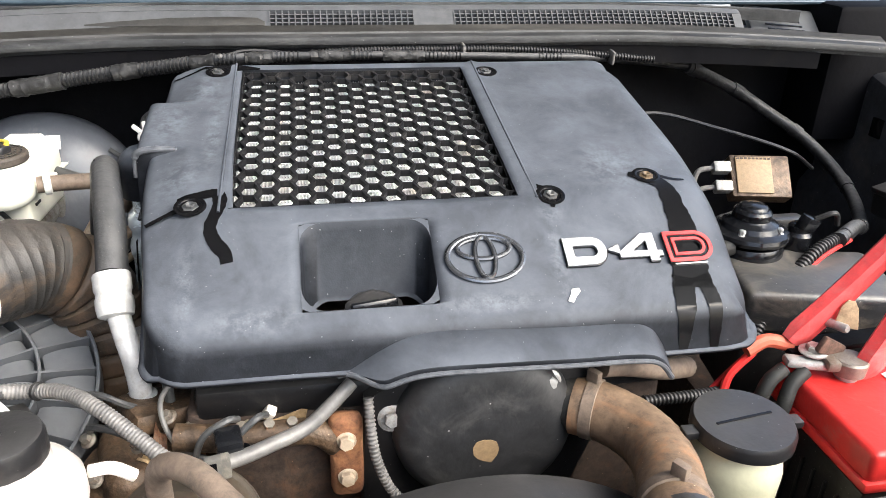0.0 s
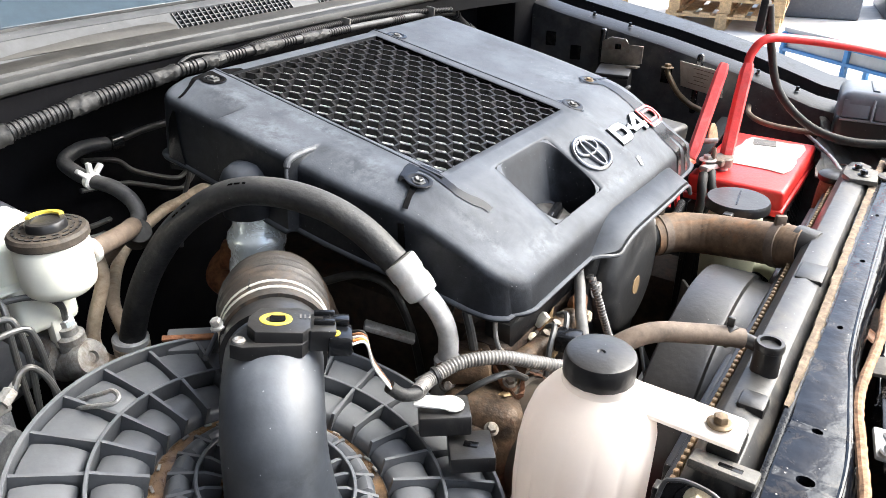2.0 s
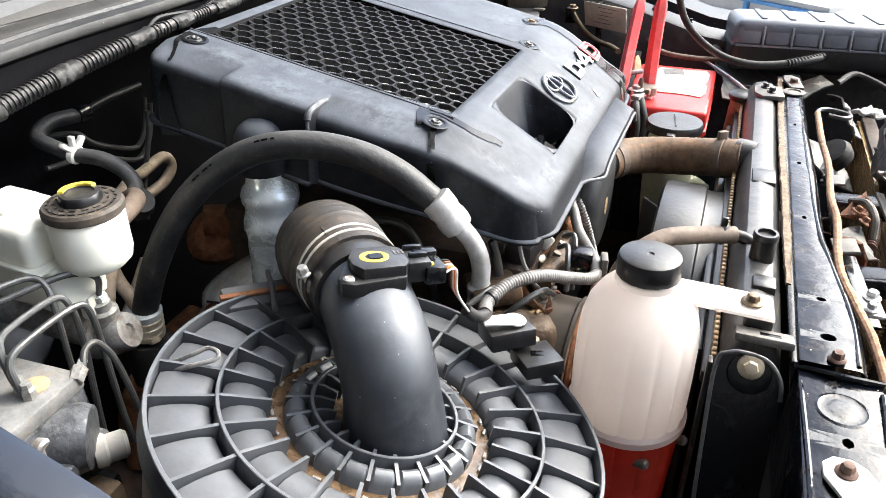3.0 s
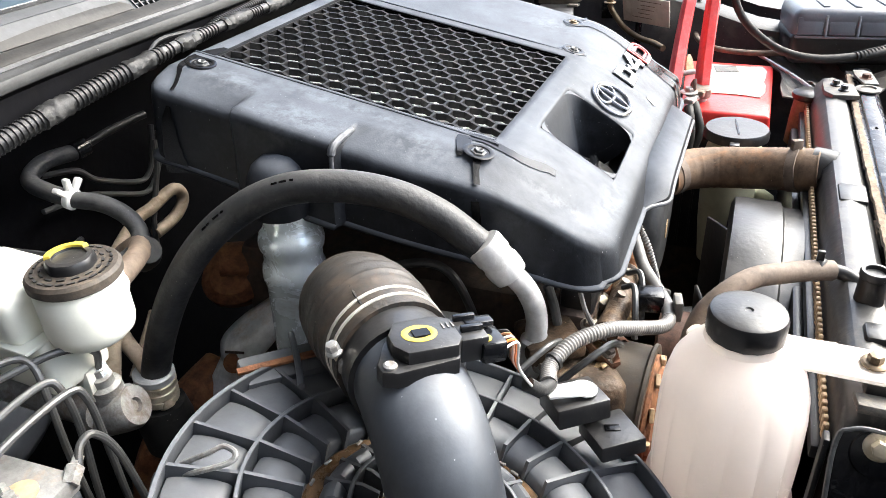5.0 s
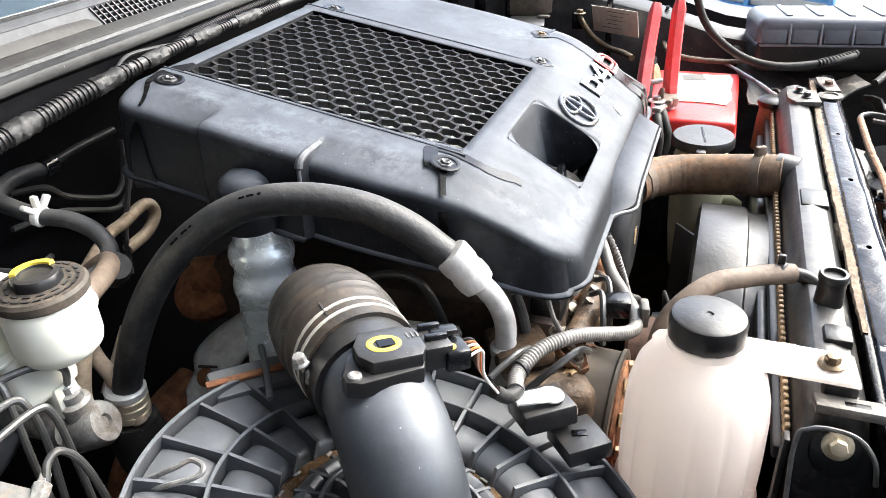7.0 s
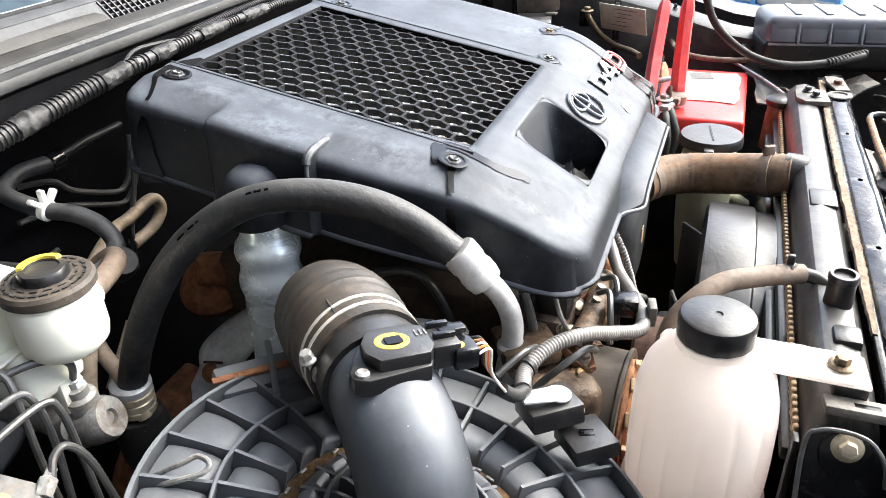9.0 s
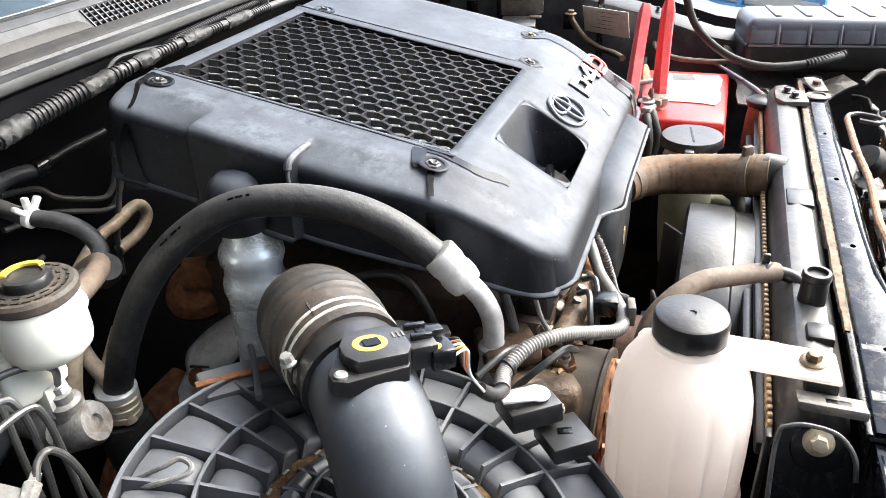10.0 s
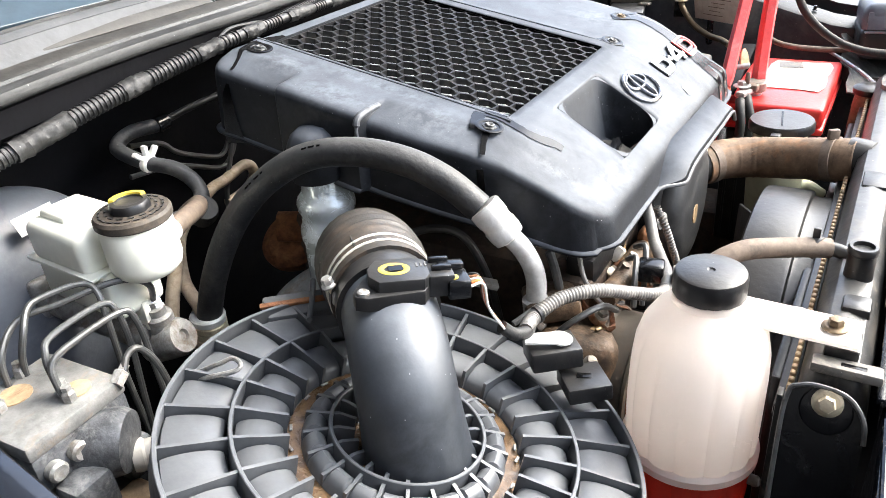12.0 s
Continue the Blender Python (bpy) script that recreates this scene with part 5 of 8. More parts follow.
def holed_beam(x0, x1, y0, y1, z, holes, thick=0.03, shape=None, step=0.05):
    """A pressed channel with real holes through its top; shape gives the front edge along x."""
    bm = bmesh.new()
    xs = {x0, x1}
    for hx, hy, r in holes:
        xs |= {hx - r * 1.3, hx + r * 1.3}
    n = int((x1 - x0) / step)
    for k in range(1, n):
        x = x0 + (x1 - x0) * k / n
        if all(abs(x - h[0]) > h[2] * 2.2 for h in holes):
            xs.add(x)
    xs = sorted(xs)
    for a, b in zip(xs, xs[1:]):
        hole = [h for h in holes if abs((a + b) / 2 - h[0]) < 1e-6]
        if hole:
            hx, hy, r = hole[0]
            m = 24
            ring, rim, low = [], [], []
            for k in range(m):
                q, f = k // 6, (k % 6) / 6
                px, py = ((a + (b - a) * f, y0), (b, y0 + (y1 - y0) * f), (b + (a - b) * f, y1), (a, y1 + (y0 - y1) * f))[q]
                ang = math.atan2(py - hy, px - hx)
                ring.append(bm.verts.new((px, py, z)))
                rim.append(bm.verts.new((hx + math.cos(ang) * r, hy + math.sin(ang) * r * 0.7, z)))
                low.append(bm.verts.new((hx + math.cos(ang) * r, hy + math.sin(ang) * r * 0.7, z - 0.006)))
            for k in range(m):
                j = (k + 1) % m
                bm.faces.new((ring[k], ring[j], rim[j], rim[k]))
                bm.faces.new((rim[k], rim[j], low[j], low[k]))
        else:
            bm.faces.new([bm.verts.new(p) for p in ((a, y0, z), (b, y0, z), (b, y1, z), (a, y1, z))])
        for ys in ((y0, y0 - 0.002, y0 - 0.006, y0 - 0.010, y0 - 0.011), (y1, y1 + 0.001, y1 + 0.002, y1 + 0.002, y1 + 0.002)):
            zs = (z, z - 0.0006, z - 0.004, z - 0.014, z - thick)
            va = [bm.verts.new((a, y, h)) for y, h in zip(ys, zs)]
            vb = [bm.verts.new((b, y, h)) for y, h in zip(ys, zs)]
            for k in range(4):
                bm.faces.new((va[k], vb[k], vb[k + 1], va[k + 1]))
    bmesh.ops.remove_doubles(bm, verts=bm.verts, dist=1e-5)
    if shape:
        for v in bm.verts:
            f = min(1.0, max(0.0, (y1 - v.co.y) / (y1 - y0)))
            v.co.y += f * (shape(v.co.x) - y0)
            v.co.z += 0.0012 * math.sin(v.co.x * 43) * math.sin(v.co.x * 17 + 1)
    return bm


part("beam", holed_beam(-0.315, 0.46, 0.038, 0.0605, 0.9165, [(-0.279, 0.049, 0.0048), (-0.222, 0.050, 0.0032), (-0.065, 0.050, 0.0036), (0.085, 0.051, 0.004), (0.22, 0.051, 0.0036), (0.36, 0.051, 0.0036)], shape=ridge), "crosspaint", cm)
part("end_section", holed_beam(-0.62, -0.314, 0.004, 0.060, 0.908, [(-0.389, 0.032, 0.0052)], 0.09), "crosspaint", cm)
part("bead", tube([(-0.31, ridge(-0.31), 0.9157), (-0.24, ridge(-0.24), 0.9160), (-0.15, ridge(-0.15), 0.9160), (-0.05, ridge(-0.05), 0.9162), (0.25, ridge(0.25), 0.9160), (0.455, ridge(0.455), 0.9160)], 0.0018, 8), "crosspaint", cm)
part("flange", slab([(-0.315, 0.0615), (0.46, 0.0615), (0.46, 0.073), (0.2, 0.0735), (0.0, 0.0695), (-0.315, 0.0670)], 0.9085, 0.9125, Matrix(), 0.0008), "flangepaint", cm)
part("bead", tube([(-0.60, 0.006, 0.9075), (-0.45, 0.008, 0.9085), (-0.33, 0.005, 0.909)], 0.0022, 8), "crosspaint", cm)
part("bead", tube([(-0.60, 0.059, 0.9070), (-0.45, 0.057, 0.9080), (-0.33, 0.060, 0.9085)], 0.0022, 8), "crosspaint", cm)
part("joint_edge", tube([(-0.316, 0.000, 0.909), (-0.320, 0.03, 0.9120), (-0.314, 0.064, 0.909)], 0.0022, 8), "crosspaint", cm)
part("embossed_ring", turned([(0.019, 0.0), (0.0165, 0.0010), (0.014, 0.0002), (0.010, 0.0010), (0.0, 0.0012)], (-0.355, 0.033, 0.9078), seg=32), "crosspaint", cm)
rnd = random.Random(21)
mud = bmesh.new()
rows = []
for k in range(121):
    x = -0.20 + 0.64 * k / 120
    w = (0.0026 + 0.0018 * smooth(-0.2, -0.1, x)) * rnd.uniform(0.8, 1.15)
    yc = 0.0668 + 0.0025 * smooth(-0.1, 0.2, x) + rnd.uniform(-0.0004, 0.0004)
    rows.append([mud.verts.new((x, yc + p * w, 0.9124 + h * rnd.uniform(0.8, 1.2))) for p, h in ((-1, 0.0), (-0.6, 0.0012), (0.2, 0.0015), (0.8, 0.0012), (1, -0.002))])
for a, b in zip(rows, rows[1:]):
    for k in range(4):
        mud.faces.new((a[k], b[k], b[k + 1], a[k + 1]))
part("rear_edge", mud, "mudedge", cm, "mud caked rear edge")
hexbolt(cm, (-0.308, 0.036, 0.9172), r=0.0044, mat="rust2", washer=1.5)
hexbolt(cm, (0.400, 0.052, 0.920), r=0.0055, mat="rust2", washer=1.7)
part("hook_plate", slab([(-0.030, -0.010), (0.022, -0.012), (0.034, -0.003), (0.032, 0.010), (0.008, 0.012), (-0.030, 0.008)], 0, 0.003, pose(0.405, 0.052, 0.9185, 0, 0, 8), 0.0008), "dustplate", cm, "pale bolted hook plate")
tabw = thing("white_bracket", "white painted steel tab with a rusty bolt", "bracket", at=(-0.43, 0.03, 0.91))
part("tab", slab([(0.013, 0.008), (0.006, 0.0145), (-0.006, 0.0145), (-0.03, 0.0), (-0.07, -0.022), (-0.07, -0.046), (-0.035, -0.036), (0.008, -0.012), (0.0135, -0.004)], 0, 0.0025, pose(-0.424, 0.036, 0.911, 0, 0, 0), 0.0008), "white", tabw)
hexbolt(tabw, (-0.424, 0.037, 0.9135), r=0.0045, mat="rust2", washer=1.55)
part("end_washer", turned([(0.016, 0), (0.016, 0.002), (0.010, 0.003), (0.009, 0.001), (0, 0.001)], (0.360, 0.052, 0.9175), seg=28), "dustplate", cm)
rod = thing("hood_cable", "rusty bonnet release rod along the crossmember", "rod", at=(0, 0.01, 0.9))
cable = resample(spline([(-0.44, -0.018, 0.880), (-0.36, -0.006, 0.900), (-0.27, 0.006, 0.913), (-0.227, 0.0135, 0.9145), (-0.155, 0.0235, 0.914), (-0.06, 0.0195, 0.915), (0.0, 0.022, 0.915), (0.09, 0.019, 0.915), (0.18, 0.022, 0.914), (0.29, 0.022, 0.914)], 10), 0.0035)
part("rod", sweep(bmesh.new(), cable, [0.0040 * rnd.uniform(0.90, 1.10) for _ in cable], 10), "rodrust", rod)
part("end_loop", tube([(0.288, 0.022, 0.914), (0.300, 0.018, 0.915), (0.306, 0.004, 0.915), (0.298, -0.016, 0.914), (0.288, -0.020, 0.913), (0.280, -0.010, 0.913), (0.284, 0.008, 0.914)], 0.0032, 8), "linesteel", rod, "bent wire eye")

# things in front of the crossmember
def crumpled(w, d, seed, amp, m, n=7):
    """A broken sheet, creased along random lines, with a torn outline and some thickness."""
    rn = random.Random(seed)
    creases = [(rn.uniform(0, math.pi), rn.uniform(-0.35, 0.35), rn.uniform(-1, 1)) for _ in range(5)]
    bm = bmesh.new()
    top, low = [], []
    for i in range(n + 1):
        ra, rb = [], []
        for j in range(n + 1):
            u, v = i / n - 0.5, j / n - 0.5
            edge = 1.0 - (0.16 * rn.random() if i in (0, n) or j in (0, n) else 0.05 * rn.random())
            h = sum(k * abs(u * math.cos(a) + v * math.sin(a) - o) for a, o, k in creases)
            p = Vector((u * w * edge, v * d * edge, amp * h + amp * 0.12 * rn.uniform(-1, 1)))
            ra.append(bm.verts.new(m @ p))
            rb.append(bm.verts.new(m @ (p - Vector((0, 0, 0.0025)))))
        top.append(ra)
        low.append(rb)
    for g, flip in ((top, False), (low, True)):
        for i in range(n):
            for j in range(n):
                f = (g[i][j], g[i + 1][j], g[i + 1][j + 1], g[i][j + 1])
                bm.faces.new(f[::-1] if flip else f)
    rim = [(i, 0) for i in range(n)] + [(n, j) for j in range(n)] + [(n - i, n) for i in range(n)] + [(0, n - j) for j in range(n)]
    for a, b in zip(rim, rim[1:] + rim[:1]):
        bm.faces.new((top[a[0]][a[1]], low[a[0]][a[1]], low[b[0]][b[1]], top[b[0]][b[1]]))
    return bm


hn = thing("horn", "round silver horn in front of the radiator", "horn", at=(-0.15, -0.03, 0.85))
part("disc", turned([(0.022, 0), (0.031, 0.004), (0.032, 0.009), (0.026, 0.011), (0.026, 0.014), (0.033, 0.016), (0.033, 0.021), (0.027, 0.024), (0.027, 0.027), (0.031, 0.030), (0.028, 0.036), (0.014, 0.040), (0.0, 0.040)], (-0.170, -0.042, 0.852), (0.15, -1, 0.3), 32), "tanalu", hn)
part("nut_plate", block((0.030, 0.022, 0.005), (-0.178, -0.004, 0.893), (6, -10, 12), 0.002), "alu", hn)
hexbolt(hn, (-0.170, -0.006, 0.897), r=0.005, mat="alu", washer=1.6)
hexbolt(hn, (-0.190, -0.004, 0.896), r=0.004, mat="alu", washer=1.6)
part("stay", block((0.11, 0.014, 0.004), (-0.13, -0.004, 0.880), (0, -6, 8), 0.001), "paint", hn)
for name, x, yaw in (("front", 0.095, -4), ("rear", -0.075, 3)):
    cond = thing("bumper_brace", "black steel brace ahead of the crossmember", "brace", "braces ahead of the crossmember", at=(x, -0.1, 0.86))
    part("bar", block((0.026, 0.26, 0.007), (x, -0.120, 0.880), (-5, 0, yaw), 0.002), "flangepaint", cond)
    part("flange", block((0.005, 0.26, 0.020), (x - 0.016, -0.120, 0.874), (-5, 0, yaw), 0.0015), "flangepaint", cond)
    part("weld_tab", block((0.034, 0.024, 0.004), (x + 0.004, 0.008, 0.8945), (-8, 4, yaw), 0.0015), "dustplate", cond, "dusty scraped tab")
gus = thing("latch_gusset", "gloss black pressed gusset with a bright rolled edge", "gusset", at=(-0.03, 0.01, 0.88))
part("plate", slab([(-0.075, -0.05), (0.05, -0.05), (0.05, 0.012), (0.022, 0.012), (0.0, -0.002), (-0.022, -0.006), (-0.04, -0.028)], 0, 0.003, pose(-0.03, 0.016, 0.885, 72, 0, 0), 0.0008), "crosspaint", gus)
part("rolled_edge", tube([(-0.085, 0.006, 0.86), (-0.070, 0.011, 0.878), (-0.052, 0.012, 0.882), (-0.030, 0.013, 0.884), (-0.006, 0.017, 0.897), (0.02, 0.017, 0.8975)], 0.0024, 8), "crosspaint", gus)
hexbolt(gus, (0.085, 0.018, 0.897), r=0.0045, mat="paint", washer=1.5)
latch = thing("bonnet_latch", "rusty bonnet latch with crumpled, mud caked pieces", "latch", at=(0.01, -0.02, 0.86))
part("plate", crumpled(0.13, 0.07, 4, 0.03, pose(0.015, -0.012, 0.852, 62, 6, 14)), "latchrust", latch, smooth=False)
part("torn_flap", crumpled(0.055, 0.042, 9, 0.03, pose(-0.012, -0.022, 0.872, 40, -18, 30), 5), "dustplate", latch, "dusty bent flap", smooth=False)
part("torn_flap", crumpled(0.050, 0.032, 13, 0.03, pose(0.045, -0.020, 0.882, 25, 24, -15), 5), "latchrust", latch, smooth=False)
part("mud_lump", crumpled(0.075, 0.040, 17, 0.026, pose(-0.05, -0.030, 0.850, 35, 10, 60), 6), "latchrust", latch, smooth=False)
part("striker", tube([(0.055, -0.008, 0.890), (0.040, -0.022, 0.896), (0.020, -0.030, 0.888), (0.012, -0.032, 0.868)], 0.0045, 10), "dustplate", latch)
part("spring", loom([(0.00, -0.03, 0.862), (0.025, -0.035, 0.866), (0.05, -0.038, 0.872)], 0.0065, 0.005, 0.0022), "rust2", latch)
part("lever", block((0.075, 0.012, 0.003), (0.045, -0.050, 0.878), (20, -28, 22), 0.001), "dustplate", latch)
for p in ((0.03, -0.012, 0.889), (0.062, -0.024, 0.886), (0.01, -0.018, 0.886)):
    hexbolt(latch, p, (0.1, -0.5, 1), r=0.0042, mat="latchrust", washer=1.5)
cnd = thing("condenser", "golden brown dusty condenser with fine fins", "condenser", at=(0.15, -0.07, 0.75))
part("core", block((0.50, 0.02, 0.24), (0.23, -0.075, 0.735), (0, 0, 0), 0.002), "rustdark", cnd)
for k in range(40):
    part("fin", block((0.50, 0.005, 0.0024), (0.23, -0.063, 0.62 + 0.0058 * k), (0, 0, 0), 0), "goldfin", cnd, smooth=False)
lamp = thing("headlamp_housing", "broken grey plastic headlamp housing behind the bumper", "headlamp", at=(0.33, -0.06, 0.85))
part("back_shell", crumpled(0.13, 0.10, 31, 0.045, pose(0.33, -0.035, 0.855, 50, 8, 12)), "crumple", lamp, smooth=False)
part("side_shell", crumpled(0.12, 0.10, 33, 0.05, pose(0.24, -0.055, 0.848, 34, -28, -8)), "crumple", lamp, smooth=False)
part("torn_flap", crumpled(0.030, 0.055, 37, 0.03, pose(0.205, -0.075, 0.882, 58, 40, 70), 5), "sheetpale", lamp, "pale torn edge", smooth=False)
part("torn_flap", crumpled(0.060, 0.028, 41, 0.03, pose(0.365, -0.055, 0.902, 20, 10, 20), 5), "sheetpale", lamp, "pale torn edge", smooth=False)
part("torn_flap", crumpled(0.09, 0.05, 43, 0.04, pose(0.43, -0.04, 0.875, 55, 0, 20), 6), "crumple", lamp, smooth=False)
part("wire", tube([(0.46, -0.015, 0.91), (0.50, -0.05, 0.915), (0.46, -0.13, 0.88), (0.40, -0.16, 0.82), (0.3, -0.16, 0.76)], 0.005, 10), "rubber", lamp)
part("bulb_cap", turned([(0.024, 0), (0.026, 0.012), (0.022, 0.020), (0.0, 0.022)], (0.30, -0.02, 0.845), (-0.3, 0.6, 0.7), 28), "rubber", lamp)
sup = thing("radiator_support", "dusty crumpled radiator support panel beside the battery", "panel", at=(0.55, 0.12, 0.86))
part("panel", crumpled(0.20, 0.12, 61, 0.035, pose(0.56, 0.115, 0.862, 8, -8, 12), 8), "crumple", sup, smooth=False)
part("panel", crumpled(0.12, 0.10, 63, 0.03, pose(0.48, 0.055, 0.872, -6, 6, 30), 6), "dustplate", sup, smooth=False)
part("edge_strip", tube([(0.60, 0.20, 0.893), (0.54, 0.165, 0.892), (0.48, 0.135, 0.892), (0.42, 0.115, 0.895)], 0.0026, 8), "alloy", sup, "bright bent edge")
part("hose", tube([(0.66, 0.30, 0.905), (0.60, 0.285, 0.905), (0.57, 0.25, 0.902), (0.575, 0.19, 0.898), (0.59, 0.13, 0.90)], 0.0045, 10), "duststrip", sup)
lone("rolled_sheet", crumpled(0.045, 0.08, 51, 0.025, pose(0.095, -0.075, 0.900, 5, 6, 10), 5), "sheetpale", "pale crumpled sheet lying on the brace", "sheet", smooth=False)
tanp = thing("intercooler_pipe", "tan plastic duct ahead of the radiator", "duct", at=(-0.24, -0.05, 0.84))
part("shell", tube([(-0.30, -0.03, 0.82), (-0.25, -0.032, 0.866), (-0.215, -0.06, 0.868), (-0.20, -0.11, 0.85)], 0.017, 18), "duststrip", tanp)
part("rib", tube([(-0.262, -0.014, 0.862), (-0.25, -0.018, 0.878), (-0.235, -0.045, 0.886)], 0.003, 8), "duststrip", tanp)
lone("bumper_cover", block((1.6, 0.16, 0.34), (0, -0.36, 0.74), (0, 0, 0), 0.03, 3), "dusty", "dark plastic bumper cover", "bumper", kind="structure")
bump = thing("bumper_beam", "dark steel bumper beam far below", "beam", at=(0, -0.18, 0.7))
part("beam", block((1.2, 0.06, 0.08), (0, -0.19, 0.70), bevel=0.01), "dusty", bump)
part("stay", block((0.03, 0.05, 0.30), (-0.33, -0.05, 0.74), bevel=0.004), "dusty", bump)
part("clip", turned([(0.004, 0), (0.009, 0.004), (0.004, 0.01), (0.003, 0.018), (0, 0.02)], (-0.27, -0.03, 0.84), (0.2, -0.8, 0.5), 12), "white", bump, "white plastic clip")

sh = thing("fan_shroud", "black plastic fan shroud arching over the fan", "fan shroud", at=(0.02, 0.16, 0.5))
bm = bmesh.new()
n = 44
prof = [(0.168, 0.200), (0.186, 0.199), (0.1925, 0.196), (0.1935, 0.190), (0.1935, 0.152), (0.1925, 0.148), (0.1885, 0.146), (0.1875, 0.143), (0.1875, 0.127), (0.168, 0.127)]
rows = []
for i in range(n + 1):
    a = radians(-10 + 200 * i / n)
    rows.append([bm.verts.new((0.012 + r * 1.06 * math.cos(a), y, 0.6895 + r * math.sin(a))) for r, y in prof])
for a, b in zip(rows, rows[1:]):
    for k in range(len(prof) - 1):
        bm.faces.new((a[k], a[k + 1], b[k + 1], b[k]))
part("arch", bm, "black", sh)
part("side_wall", block((0.60, 0.01, 0.40), (0.05, 0.131, 0.66), bevel=0.003), "black", sh)
part("side_plate", slab([(-0.20, 0.125), (-0.14, 0.125), (-0.14, 0.195), (-0.19, 0.195)], 0, 0.004, pose(0, 0, 0.79, 0, -38, 0), 0.001), "tank", sh, "dusty flat plate")
fan = thing("cooling_fan", "dark plastic cooling fan behind the radiator", "fan", at=(0.01, 0.19, 0.70))
part("hub", turned([(0.05, -0.02), (0.055, 0.0), (0.05, 0.03), (0.02, 0.035), (0, 0.036)], (0.01, 0.215, 0.70), (0, -1, 0), 28), "alloy", fan)
for k in range(7):
    m = pose(0.01, 0.205, 0.70) @ Matrix.Rotation(radians(51.4 * k + 12), 4, "Y")
    part("blade", box(bmesh.new(), (0.07, 0.004, 0.105), m @ pose(0, 0, 0.105, 0, 0, 28), 0.0015), "black", fan)

# overflow hose from the bottle to the radiator
ovh = thing("overflow_hose", "dusty brown rubber overflow hose with wire clamp", "hose", at=(-0.2, 0.18, 0.92))
part("rubber", tube([(-0.215, 0.218, 0.865), (-0.212, 0.212, 0.90), (-0.200, 0.198, 0.919), (-0.180, 0.178, 0.927), (-0.158, 0.152, 0.924), (-0.138, 0.128, 0.919), (-0.131, 0.116, 0.917)], 0.0088, 14), "duststrip", ovh)
part("wire_clamp", turned([(0.0095, -0.003), (0.0105, -0.002), (0.0105, 0.002), (0.0095, 0.003)], (-0.136, 0.126, 0.9185), (-0.4, -0.9, -0.1), 18), "black", ovh)
part("clamp_ears", block((0.004, 0.006, 0.012), (-0.136, 0.127, 0.931), bevel=0.001), "black", ovh)

# ---- air cleaner ----
AC = Vector((-0.4518, 0.3418, 0.8975))
ACN = Vector((0.159, -0.221, 1)).normalized()
ACM = Matrix.Translation(AC) @ Vector((0, 0, 1)).rotation_difference(ACN).to_matrix().to_4x4()
ac = thing("air_cleaner", "round black plastic air cleaner with ribbed, mud stained lid", "air cleaner", at=AC)
NO, NI = 26, 22
LOB = 12


def lid_height(r, a):
    pad_o = smooth(0.09, 0.27, abs(math.sin(a * NO / 2)))
    pad_i = smooth(0.10, 0.40, abs(math.sin(a * NI / 2)))
    if r > 0.1645:
        return -0.009
    if r > 0.1225:
        f = (r - 0.1225) / 0.042
        return -0.017 + (0.0115 - 0.003 * f) * max(0.0, math.sin(math.pi * f)) ** 0.22 * pad_o
    if r > 0.118:
        return -0.018
    if r > 0.0845:
        f = (r - 0.0845) / 0.0335
        return -0.021 + 0.0145 * max(0.0, math.sin(math.pi * f)) ** 0.25 * pad_o
    if r > 0.073:
        return -0.021
    if r > 0.0555:
        f = (r - 0.0555) / 0.0175
        return -0.020 + 0.0145 * max(0.0, math.sin(math.pi * f)) ** 0.45 * (0.6 + 0.4 * pad_i)
    return -0.020


bm = bmesh.new()
radii = [0.081, 0.0845, 0.0855, 0.0875, 0.091, 0.097, 0.104, 0.110, 0.114, 0.1165, 0.118, 0.1225, 0.124, 0.127, 0.134, 0.142, 0.150, 0.158, 0.1625, 0.1645, 0.167]
seg = NO * LOB
rows = []
for r in radii:
    rows.append([bm.verts.new(ACM @ Vector((r * math.cos(2 * math.pi * k / seg), r * math.sin(2 * math.pi * k / seg), lid_height(r, 2 * math.pi * k / seg)))) for k in range(seg)])
for z, r in ((-0.022, 0.169), (-0.026, 0.165), (-0.13, 0.158)):
    rows.append([bm.verts.new(ACM @ Vector((r * math.cos(2 * math.pi * k / seg), r * math.sin(2 * math.pi * k / seg), z))) for k in range(seg)])
for a, b in zip(rows, rows[1:]):
    for k in range(seg):
        j = (k + 1) % seg
        bm.faces.new((a[k], a[j], b[j], b[k]))
part("lid_outer", bm, "airbox", ac)
bm = bmesh.new()
seg = NI * LOB
rows = []
for r in (0.0545, 0.0555, 0.0563, 0.058, 0.061, 0.064, 0.067, 0.0695, 0.0715, 0.073, 0.0735):
    rows.append([bm.verts.new(ACM @ Vector((r * math.cos(2 * math.pi * k / seg), r * math.sin(2 * math.pi * k / seg), lid_height(r, 2 * math.pi * k / seg) if r > 0.055 else -0.02))) for k in range(seg)])
for a, b in zip(rows, rows[1:]):
    for k in range(seg):
        j = (k + 1) % seg
        bm.faces.new((a[k], a[j], b[j], b[k]))
part("lid_inner", bm, "airbox", ac)
part("lid_floor", lathe(bmesh.new(), [(0.0, -0.0195), (0.06, -0.0195), (0.083, -0.0185)], ACM, 48), "mud", ac, "mud stained groove floor")


def ring_wall(r, t, z0, z1, seg=96):
    return lathe(bmesh.new(), [(r - t, z0), (r - t, z1 - 0.0005), (r - t + 0.0005, z1), (r + t - 0.0005, z1), (r + t, z1 - 0.0005), (r + t, z0)], ACM, seg)


